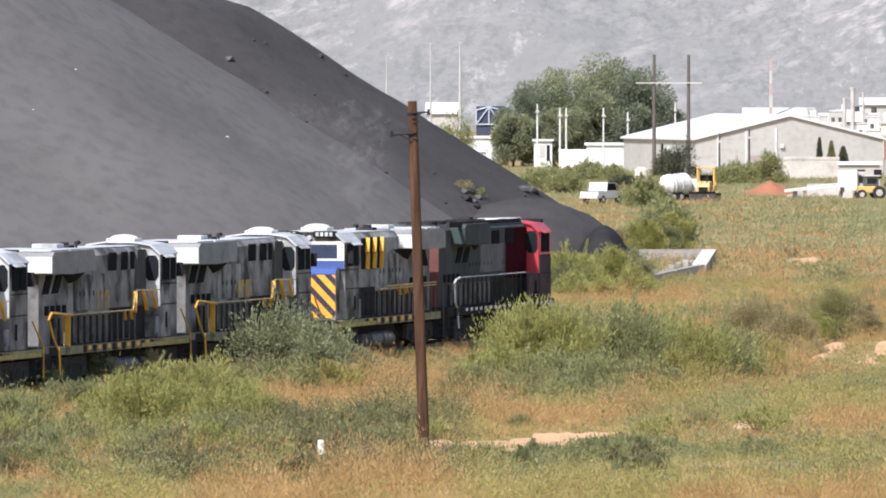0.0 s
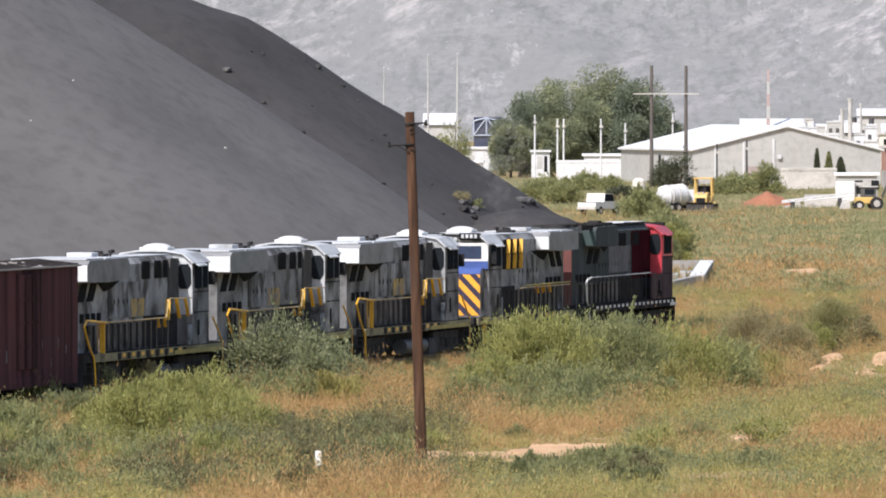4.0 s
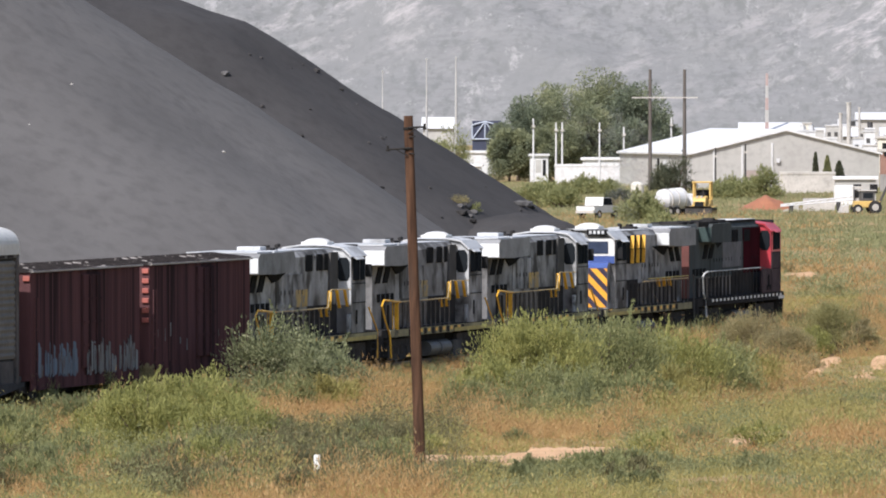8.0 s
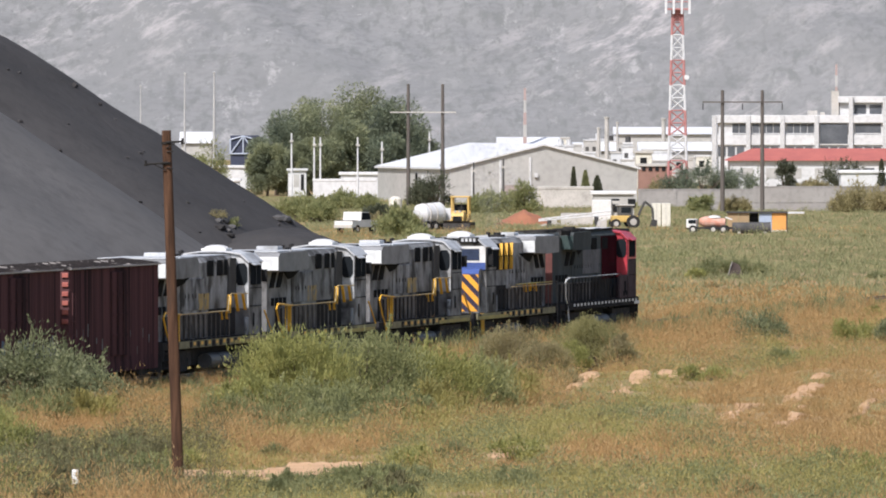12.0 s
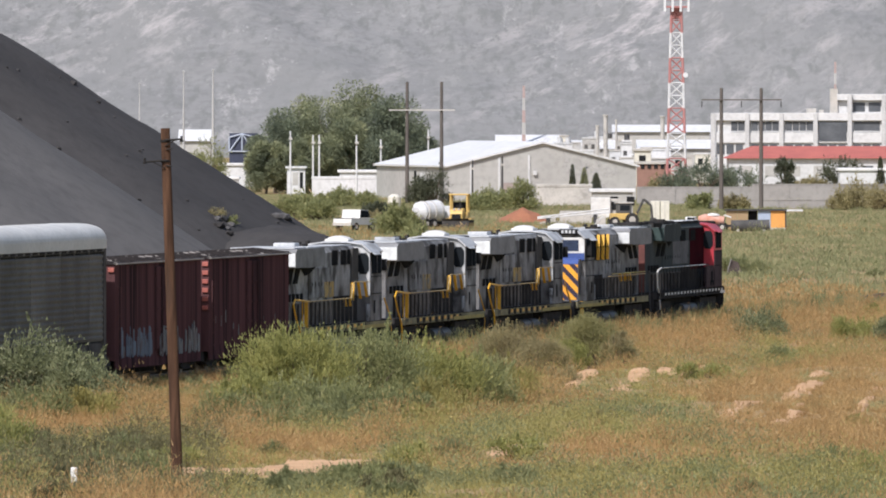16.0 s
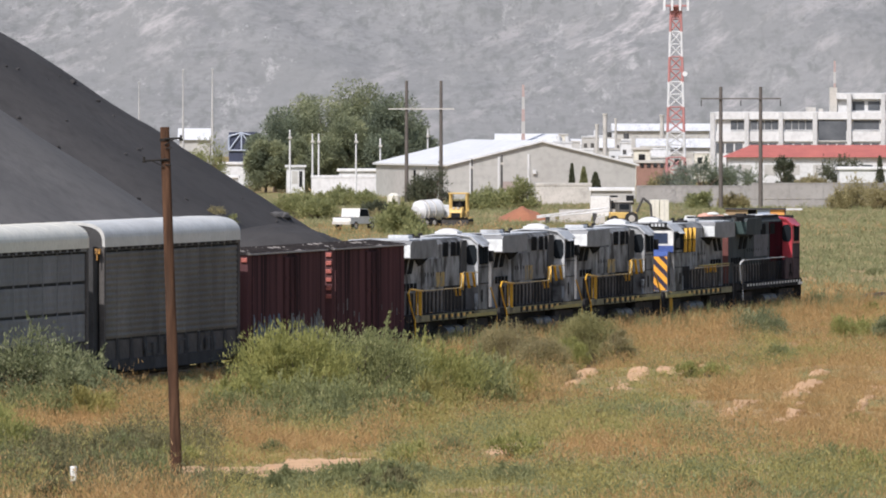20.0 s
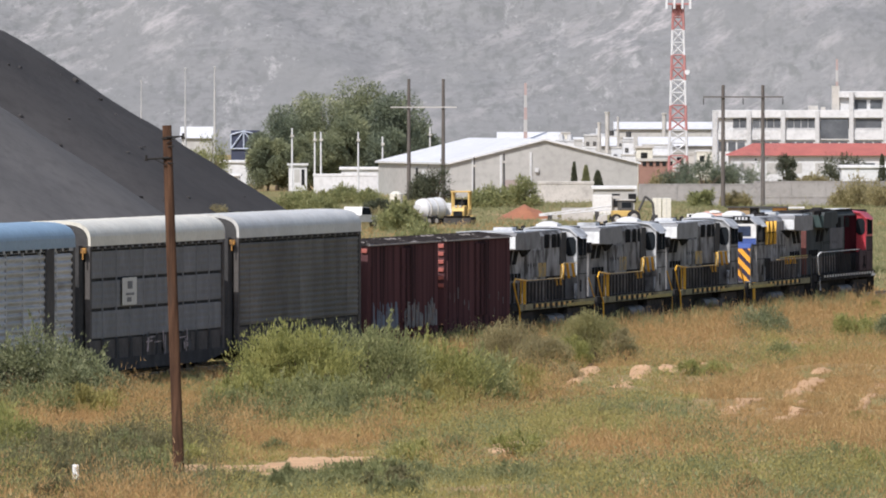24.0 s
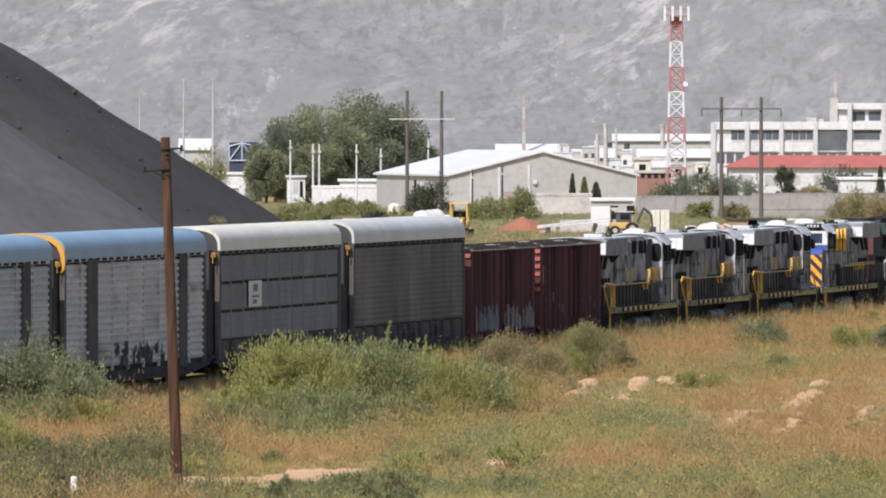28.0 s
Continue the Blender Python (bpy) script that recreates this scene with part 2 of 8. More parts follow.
CONCRETE = material("weathered_concrete", (0.50, 0.48, 0.45), (0.40, 0.385, 0.36), 0.5, 0.85, bump=0.01, c=(0.26, 0.25, 0.23), cut=0.6)
WALLGREY = material("pale_block_wall", (0.44, 0.435, 0.42), (0.38, 0.375, 0.36), 0.15, 0.85)
ROOFWHITE = material("white_sheet_roof", (0.68, 0.685, 0.69), (0.61, 0.615, 0.62), 0.1, 0.5)
WALLWHITE = material("white_wall", (0.63, 0.64, 0.65), (0.53, 0.537, 0.547), 0.2, 0.8)
REDROOF = material("red_tile_roof", (0.42, 0.125, 0.10), (0.34, 0.10, 0.085), 0.6, 0.8)
# Mast colours are muted towards grey, with the distance haze painted in.
MASTHAZED = material("hazed_mast_red", (0.38, 0.29, 0.28), (0.33, 0.26, 0.25), 0.5, 0.7)
MASTGREY = material("hazed_mast_grey", (0.42, 0.42, 0.42), (0.36, 0.36, 0.36), 0.5, 0.7)
MASTRED = material("mast_red", (0.42, 0.185, 0.175), (0.36, 0.155, 0.145), 0.5, 0.6)
YARDGREY = material("dusty_block_wall", (0.31, 0.30, 0.29), (0.24, 0.235, 0.225), 0.25, 0.85, c=(0.40, 0.38, 0.35), cscale=0.15, cut=0.58)
MACHINE = material("faded_machine_yellow", (0.62, 0.42, 0.13), (0.5, 0.34, 0.12), 0.8, 0.6)
PLANT = material("plant_yellow", (0.70, 0.36, 0.05), (0.58, 0.30, 0.05), 0.8, 0.5)
EARTHRED = material("red_earth", (0.34, 0.14, 0.075), (0.27, 0.11, 0.06), 0.4, 0.95)


# ---- building blocks ----
class Shape:
    """Gathers simple solids into one mesh."""

    def __init__(self):
        self.bm = bmesh.new()

    def hull(self, pts, faces):
        vs = [self.bm.verts.new(p) for p in pts]
        for fc in faces:
            self.bm.faces.new([vs[i] for i in fc])
        return self

    def box(self, x0, x1, y0, y1, z0, z1, b=0.0):
        p = [(x, y, z) for z in (z0, z1) for x, y in ((x0, y0), (x1, y0), (x1, y1), (x0, y1))]
        before = set(self.bm.edges) if b else None
        self.hull(p, [(3, 2, 1, 0), (4, 5, 6, 7), (0, 1, 5, 4), (1, 2, 6, 5), (2, 3, 7, 6), (3, 0, 4, 7)])
        if b:
            edges = [e for e in self.bm.edges if e not in before]
            bmesh.ops.bevel(self.bm, geom=edges, offset=b, segments=2, affect="EDGES", profile=0.5)
        return self

    def prism(self, poly, a0, a1, axis="y"):
        """A polygon in the plane across axis, drawn out from a0 to a1. axis y: poly is (x, z); axis x: (y, z); axis z: (x, y)."""
        put = {"y": lambda q, a: (q[0], a, q[1]), "x": lambda q, a: (a, q[0], q[1]), "z": lambda q, a: (q[0], q[1], a)}[axis]
        k = len(poly)
        pts = [put(q, a0) for q in poly] + [put(q, a1) for q in poly]
        self.hull(pts, [tuple(range(k))[::-1], tuple(range(k, 2 * k))] + [(i, (i + 1) % k, k + (i + 1) % k, k + i) for i in range(k)])
        return self

    def rod(self, p, q, r, n=8, r2=None):
        p, q = Vector(p), Vector(q)
        turn = (q - p).to_track_quat("Z", "Y")
        r2 = r if r2 is None else r2
        ring = [(math.cos(2 * math.pi * i / n), math.sin(2 * math.pi * i / n)) for i in range(n)]
        pts = [p + turn @ Vector((a * r, b * r, 0)) for a, b in ring] + [q + turn @ Vector((a * r2, b * r2, 0)) for a, b in ring]
        self.hull(pts, [tuple(range(n))[::-1], tuple(range(n, 2 * n))] + [(i, (i + 1) % n, n + (i + 1) % n, n + i) for i in range(n)])
        return self

    def path(self, pts, r, n=6):
        for p, q in zip(pts, pts[1:]):
            self.rod(p, q, r, n)
        return self

    def dome(self, c, rx, ry, rz, n=14):
        """The upper half of an ellipsoid."""
        rings = []
        for j in range(5):
            a = j / 5 * math.pi / 2
            rings.append([self.bm.verts.new((c[0] + rx * math.cos(a) * math.cos(2 * math.pi * i / n), c[1] + ry * math.cos(a) * math.sin(2 * math.pi * i / n), c[2] + rz * math.sin(a))) for i in range(n)])
        top = self.bm.verts.new((c[0], c[1], c[2] + rz))
        for lo, hi in zip(rings, rings[1:]):
            for i in range(n):
                self.bm.faces.new((lo[i], lo[(i + 1) % n], hi[(i + 1) % n], hi[i]))
        for i in range(n):
            self.bm.faces.new((rings[-1][i], rings[-1][(i + 1) % n], top))
        self.bm.faces.new(rings[0][::-1])
        return self

    def mesh(self, name, mat, smooth=False):
        bmesh.ops.recalc_face_normals(self.bm, faces=self.bm.faces)
        me = bpy.data.meshes.new(name)
        self.bm.to_mesh(me)
        self.bm.free()
        me.materials.append(mat)
        if smooth:
            me.shade_smooth()
        return me


def part(name, sh, mat, parent, label="", smooth=False):
    ob = new(name, sh.mesh(name, mat, smooth) if isinstance(sh, Shape) else sh)
    ob.parent = parent
    return tagged(ob, label)


def thing(name, label, category, group="", kind="", at=None):
    ob = tagged(new(name), label, category, group, kind)
    if at is not None:
        ob.matrix_basis = at
    return ob


def solo(name, sh, mat, label, category, group="", kind="", smooth=False):
    return tagged(new(name, sh.mesh(name, mat, smooth)), label, category, group, kind)


def sheet(name, xs, ys, height, mat, smooth=True):
    """A ground-like mesh: a grid over xs and ys lifted by height(X, Y)."""
    X, Y = np.meshgrid(xs, ys)
    Z = height(X, Y)
    co = np.stack([X, Y, Z], -1).reshape(-1, 3)
    ny, nx = X.shape
    i = np.arange((ny - 1) * (nx - 1))
    a = (i // (nx - 1)) * nx + i % (nx - 1)
    quads = np.stack([a, a + 1, a + nx + 1, a + nx], -1)
    me = bpy.data.meshes.new(name)
    me.from_pydata(co.tolist(), [], quads.tolist())
    me.materials.append(mat)
    if smooth:
        me.shade_smooth()
    return new(name, me)


def waves(X, Y, seed, scale, octaves=4, ridged=False):
    """Smooth value noise over a plane, about -1 to 1."""
    rng = np.random.RandomState(seed)
    out, amp, total = 0.0, 1.0, 0.0
    for k in range(octaves):
        g = rng.rand(64, 64) * 2 - 1
        px, py = X / scale + rng.rand() * 50, Y / scale + rng.rand() * 50
        ix, iy = np.floor(px).astype(int), np.floor(py).astype(int)
        fx, fy = px - ix, py - iy
        fx, fy = fx * fx * (3 - 2 * fx), fy * fy * (3 - 2 * fy)
        v = (g[iy % 64, ix % 64] * (1 - fx) + g[iy % 64, (ix + 1) % 64] * fx) * (1 - fy) + (g[(iy + 1) % 64, ix % 64] * (1 - fx) + g[(iy + 1) % 64, (ix + 1) % 64] * fx) * fy
        out = out + amp * ((1 - 2 * np.abs(v)) if ridged else v)
        total += amp
        amp, scale = amp * 0.5, scale / 2.03
    return out / total


def bearing_x(b, y):
    """x at depth y on the bearing b, counted in steps of 1/20814 from 784 steps left of straight ahead."""
    return (b - 784) * y / 20814


# ---- the lie of the land ----
LINE = radians(10.647)                      # the track's bearing, clockwise from +y
ALONG = Vector((math.sin(LINE), math.cos(LINE), 0))
ACROSS = Vector((math.cos(LINE), -math.sin(LINE), 0))   # towards the viewer's side
START = Vector((0, 520, 0)) - 1.55 * ACROSS


def line_offset(X, Y):
    """Metres from the track's centre, positive on the viewer's side."""
    return (X - START.x) * ACROSS.x + (Y - START.y) * ACROSS.y


def ease(v, a, b):
    t = np.clip((v - a) / (b - a), 0, 1)
    return t * t * (3 - 2 * t)


def ground_height(X, Y):
    X, Y = np.asarray(X, float), np.asarray(Y, float)
    off = line_offset(X, Y)
    near = 9.0 - 8.0 * np.clip(Y / 250.0, 0, 1)                      # the rise on which the viewer stands
    flat = -0.35 - 0.25 * ease(Y, 800, 1400)
    base = flat + (near - flat) * (1 - ease(Y, 270, 420))
    rough = 0.28 * waves(X, Y, 5, 14, 4) + 0.10 * waves(X, Y, 6, 3.5, 3)
    rough = rough * (1 + 1.0 * ease(X, -2, 8) * (1 - ease(Y, 430, 520))) * ease(Y, 120, 240)
    rough = rough * (0.25 + 0.75 * ease(np.abs(off), 4, 14)) * (1 - 0.6 * ease(Y, 560, 900))
    crest = np.clip(357 + 5.9 * X, 330, 445)                         # a low dune that rises to the right, steeper behind its crest
    lee = Y - crest
    dune = 0.95 * ease(X, -3, 9) * np.exp(-(lee / np.where(lee < 0, 60.0, 19.0)) ** 2)
    lee = Y - 452 - 1.6 * X
    dune = dune + 0.45 * ease(X, 3, 8) * (1 - ease(X, 12, 17)) * np.exp(-(lee / np.where(lee < 0, 14.0, 9.0)) ** 2)
    base = base + dune * ease(off, 5, 14)
    bank = 0.2 * (1 - ease(np.abs(off), 2.0, 4.2))                   # the track's low bank
    return base + rough * (1 - 0.7 * (1 - ease(np.abs(off), 2.4, 4.2))) + bank


xs = np.concatenate([np.linspace(-2400, -60, 30), np.linspace(-54, 54, 110), np.linspace(60, 2400, 30)])
ys = np.concatenate([np.linspace(-600, 200, 24), np.linspace(210, 620, 260), np.linspace(626, 1500, 90), np.linspace(1560, 4200, 20)])
tagged(sheet("ground", xs, ys, ground_height, SOIL), "dry soil with sparse weeds, uneven", "ground", kind="structure")


# ---- slag heaps ----
def heap_height(x0, y0, x1, y1, top, slope, seed, foot, lump=0.0, brow=0.0):
    """A tipped ridge from (x0, y0) to (x1, y1), falling at the slope of loose slag all round, its toe rounded."""
    def height(X, Y):
        dx, dy = x1 - x0, y1 - y0
        t = np.clip(((X - x0) * dx + (Y - y0) * dy) / (dx * dx + dy * dy), 0, 1)
        d = np.hypot(X - x0 - t * dx, Y - y0 - t * dy)
        d = np.sqrt(d * d + 9.0) - 3.0
        h = top - slope * d + lump * np.exp(-((d - 14) / 4) ** 2)
        if brow:
            h = h - 0.24 * np.clip(brow - d, 0, None)
        ang = np.arctan2(Y - y0, X - x0)
        h = h + 0.35 * waves(X, Y, seed, 9, 3) + 0.12 * waves(X, Y, seed + 1, 2.2, 3) + 0.5 * np.sin(ang * 9 + seed) * ease(d, 2, 20) * 0.4
        h = np.where(h < 1.2, 1.2 - foot * (1.2 - h), h)
        return h - 0.4
    return height


PALE_TIP = heap_height(-49.0, 603, -114, 625, 25.2, 0.63, 21, 1.0)
DARK_TIP = heap_height(-41.2, 706, -96, 730, 22.6, 0.64, 33, 1.0, 0.35, 12.0)
tagged(sheet("slag_tip", np.linspace(-130, 6, 230), np.linspace(545, 660, 150), PALE_TIP, SLAGPALE), "pale grey slag heap with smooth tipped slopes", "slag heap", group="slag heaps")
tagged(sheet("slag_tip", np.linspace(-110, 8, 220), np.linspace(655, 770, 130), DARK_TIP, SLAGDARK), "dark grey slag heap with loose stones", "slag heap", group="slag heaps")


SLAGBLACK = material("black_slag", (0.034, 0.034, 0.036), (0.022, 0.022, 0.024), 0.6, 0.9, bump=0.06, fine=2.5, shine=0.05)
for mid, half, z, h, y, ry, mat, label in ((-9.9, 6.7, -0.9, 4.4, 692, 10, SLAGDARK, "rounded dark slag mound at the heap's foot"), (-5.1, 1.7, -0.9, 2.9, 684, 5.0, SLAGBLACK, "low mound of black slag")):
    def mound(X, Y):
        u = np.clip(1 - ((X - mid) / half) ** 2 - ((Y - y) / ry) ** 2, 0, 1)
        return z + h * u ** 0.6 + np.where(u > 0, 0.2, 0.0) * waves(X, Y, 58, 1.3, 4)
    tagged(sheet("slag_mound", np.linspace(mid - half - 0.3, mid + half + 0.3, 70), np.linspace(y - ry - 0.5, y + ry + 0.5, 60), mound, mat), label, "slag heap", group="slag heaps")


# ---- the hillside behind the town ----
def hill_height(X, Y):
    rise = 0.30 * np.clip(Y - 2500, 0, None)
    gully = waves(X * 1.0 + 0.35 * (Y - 2500), Y * 0.45, 41, 170, 5, True)
    return rise * (1 + 0.08 * gully) + 7 * gully * ease(Y, 2500, 2650) + 1.6 * waves(X - 0.42 * Y, Y * 0.3, 43, 40, 5) + 1.5 * waves(X, Y * 0.33, 44, 12, 4) * ease(Y, 2500, 2600) - 6


tagged(sheet("hillside", np.linspace(-330, 330, 300), np.linspace(2480, 3300, 240), hill_height, ROCKHILL), "grey-green scrubby hillside with pale rock scars", "hillside", kind="structure")
tagged(sheet("backdrop", np.linspace(-2600, 2600, 60), np.linspace(3400, 4400, 24), lambda X, Y: 120 + 0.34 * (Y - 3300) + 40 * waves(X, Y, 47, 400, 4), ROCKHILL), "higher slopes of the range", "hillside", kind="structure")

# ---- track ----
track = thing("railway_track", "single railway track on a low ballast bank", "track", kind="structure")
track.matrix_basis = Matrix.Translation(START) @ Matrix.Rotation(math.pi / 2 - LINE, 4, "Z")
part("ballast", Shape().prism([(-2.6, -0.6), (2.6, -0.6), (1.7, -0.3), (-1.7, -0.3)], -330, 520, "x"), BALLAST, track)
for side in (-0.75, 0.75):
    part("rail", Shape().prism([(side - 0.07, -0.17), (side + 0.07, -0.17), (side + 0.02, -0.12), (side + 0.036, -0.04), (side + 0.036, 0), (side - 0.036, 0), (side - 0.036, -0.04), (side - 0.02, -0.12)], -330, 520, "x"), STEEL, track)
tie = Shape().box(-0.11, 0.11, -1.3, 1.3, -0.34, -0.16).mesh("sleeper", POLEWOOD)
for i in range(260):
    ob = part("sleeper", tie, None, track)
    ob.location.x = -110 + i * 0.62

# ---- the train ----
OLIVE = material("dirty_yellow_paint", (0.48, 0.40, 0.15), (0.30, 0.26, 0.12), 2.0, 0.7, shine=0.05)
DUSTSILL = material("dusty_yellow_sill", (0.36, 0.33, 0.20), (0.20, 0.185, 0.13), 1.2, 0.8, c=(0.09, 0.085, 0.075), cscale=1.3, cut=0.56, shine=0.0)
LOWBLUE = material("scuffed_blue_grey", (0.30, 0.33, 0.365), (0.14, 0.152, 0.168), 1.1, 0.75, c=(0.07, 0.07, 0.072), cscale=1.4, cut=0.56, soft=0.08, shine=0.05, vary=0.2)
PRIMER = material("chalky_primer_grey", (0.19, 0.19, 0.197), (0.125, 0.125, 0.13), 1.6, 0.85, c=(0.12, 0.12, 0.12), cscale=1.8, cut=0.58, shine=0.0)
FADEDMARK = material("flaking_yellow_mark", (0.46, 0.30, 0.06), (0.26, 0.19, 0.09), 1.4, 0.65, c=(0.15, 0.15, 0.148), cscale=1.6, cut=0.5, soft=0.1, vary=0.1)
TANKEND = material("pale_dusty_tank", (0.11, 0.107, 0.104), (0.06, 0.058, 0.056), 2.0, 0.6)
# Copy of the green for the sunlit wing ends, toned apart from the shaded sides.
GREENLIT = material("lit_wing_end_green", (0.06, 0.088, 0.086), (0.04, 0.06, 0.059), 1.2, 0.6, shine=0.1)
MAROONGREY = material("dark_maroon_grey", (0.105, 0.082, 0.087), (0.06, 0.048, 0.052), 1.0, 0.7, shine=0.0)
RACKBROWN = material("brown_grey_post", (0.13, 0.122, 0.118), (0.085, 0.08, 0.077), 1.0, 0.7, shine=0.0)
FADESPRAY = material("faded_spray", (0.12, 0.125, 0.13), (0.075, 0.077, 0.08), 2.2, 0.7, c=(0.06, 0.06, 0.06), cscale=2.2, cut=0.5, shine=0.0)
PINKSPRAY = material("pinkish_spray", (0.36, 0.30, 0.32), (0.20, 0.165, 0.18), 2.2, 0.6, c=(0.09, 0.09, 0.09), cscale=2.2, cut=0.5)
AXLES = []


def wheelset(parent, x, r=0.5):
    """An axle with its two wheels, kept to be turned as the train rolls."""
    ax = new("wheelset")
    ax.parent, ax.location = parent, (x, 0, r)
    part("axle", Shape().rod((0, -0.9, 0), (0, 0.9, 0), 0.09, 10), TRUCK, ax)
    for y in (-0.75, 0.75):
        s = 1 if y > 0 else -1
        part("wheel", Shape().rod((0, y - 0.065, 0), (0, y + 0.065, 0), r, 28).rod((0, y - s * 0.085, 0), (0, y - s * 0.06, 0), r + 0.03, 28).rod((0, y + s * 0.06, 0), (0, y + s * 0.11, 0), 0.17, 14), STEEL, ax)
    AXLES.append((ax, r))


def truck(parent, x, axles, pitch, r=0.5):
    """A bogie frame with springs; its wheelsets turn in it."""
    half = pitch * (axles - 1) / 2
    sh = Shape()
    for y in (-1.12, 1.12):
        sh.prism([(x - half - 0.75, 0.36), (x - half - 0.2, 0.28), (x - half + 0.35, 0.14), (x + half - 0.35, 0.14), (x + half + 0.2, 0.28), (x + half + 0.75, 0.36), (x + half + 0.7, 0.95), (x - half - 0.7, 0.95)], y - 0.09, y + 0.09)
        for i in range(axles):
            sh.box(x - half + i * pitch - 0.17, x - half + i * pitch + 0.17, y - 0.16 if y < 0 else y, y if y < 0 else y + 0.16, 0.34, 0.66)
        for i in range(axles - 1):
            for k in (-0.22, 0.22):
                sh.rod((x - half + (i + 0.5) * pitch + k, y * 1.08, 0.4), (x - half + (i + 0.5) * pitch + k, y * 1.08, 0.72), 0.1, 8)
    sh.box(x - half - 0.6, x + half + 0.6, -1.0, 1.0, 0.4, 0.95)
    part("truck_frame", sh, TRUCK, parent)
    for i in range(axles):
        wheelset(parent, x - half + i * pitch, r)


def coupler(parent, x):
    s = 1 if x > 0 else -1
    part("coupler", Shape().box(min(x, x - s * 0.9), max(x, x - s * 0.9), -0.14, 0.14, 0.72, 1.0, 0.03).box(x - 0.22, x + 0.1, -0.2, 0.2, 0.68, 1.04, 0.05), TRUCK, parent)
    part("air_hose", Shape().path([(x - s * 0.7, -0.4, 0.95), (x - s * 0.25, -0.42, 0.6), (x - s * 0.02, -0.4, 0.5)], 0.03), BLACK, parent)


# Wing end plates: lighter copy of the wing grey, sunlight put into the colour.
WINGEND = material("sunlit_wing_plate", (0.76, 0.79, 0.80), (0.62, 0.645, 0.655), 0.9, 0.55, c=(0.42, 0.43, 0.43), cscale=0.8, cut=0.62, soft=0.15, shine=0.15)
TANKGREY = material("dark_end_grey", (0.24, 0.242, 0.245), (0.12, 0.12, 0.122), 1.1, 0.8, c=(0.07, 0.068, 0.066), cscale=0.9, cut=0.55, shine=0.0)
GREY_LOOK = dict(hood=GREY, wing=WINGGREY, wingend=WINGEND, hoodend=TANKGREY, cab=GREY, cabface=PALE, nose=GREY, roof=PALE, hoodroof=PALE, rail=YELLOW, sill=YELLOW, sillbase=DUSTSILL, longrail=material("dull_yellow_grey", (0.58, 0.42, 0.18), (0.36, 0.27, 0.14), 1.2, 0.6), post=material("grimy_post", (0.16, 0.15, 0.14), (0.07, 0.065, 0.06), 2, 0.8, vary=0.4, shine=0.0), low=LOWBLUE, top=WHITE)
GREY_DIMS = dict(wing=(-10.6, -4.35, 3.87, 3.9), cab=(5.6, 8.15), nose=8.85, noseside=1.28, rail=2.42, sill=(1.06, 1.34), dash=(-5.2, 1.45, 7), sillline=(2.6, 10.0), vents=((-0.05, 1.1), (1.9, 3.85)), top=4.6, lowx=(5.2, 10.3), lowz=2.1)
LEAD_DIMS = dict(wing=(-7.85, -2.95, 3.92, 4.16), cab=(7.2, 9.5), nose=10.9, noseside=1.25, rail=2.62, sill=(1.1, 1.42), dash=(-7.6, 0.95, 19), sillline=(9.0, 10.4), vents=((0.2, 1.6), (3.0, 4.6)), top=4.72, lowx=(5.2, 10.8), lowz=2.55)


def plate(x, y, z0, z1, w=0.2, t=0.03, lean=0.0):
    """A flat upright bar that faces along the track."""
    return Shape().hull([(x, y - w / 2, z0), (x + t, y - w / 2, z0), (x + t, y + w / 2, z0), (x, y + w / 2, z0), (x + lean, y - w / 2, z1), (x + lean + t, y - w / 2, z1), (x + lean + t, y + w / 2, z1), (x + lean, y + w / 2, z1)], [(3, 2, 1, 0), (4, 5, 6, 7), (0, 1, 5, 4), (1, 2, 6, 5), (2, 3, 7, 6), (3, 0, 4, 7)])


def clip_height(poly, lo, hi):
    """The part of a polygon (y, z) between two heights."""
    for lim, sign in ((lo, 1), (hi, -1)):
        out = []
        for p, q in zip(poly, poly[1:] + poly[:1]):
            a, b = sign * (p[1] - lim), sign * (q[1] - lim)
            if a >= 0:
                out.append(p)
            if (a > 0 > b) or (a < 0 < b):
                f = a / (a - b)
                out.append((p[0] + (q[0] - p[0]) * f, lim))
        poly = out
    return poly


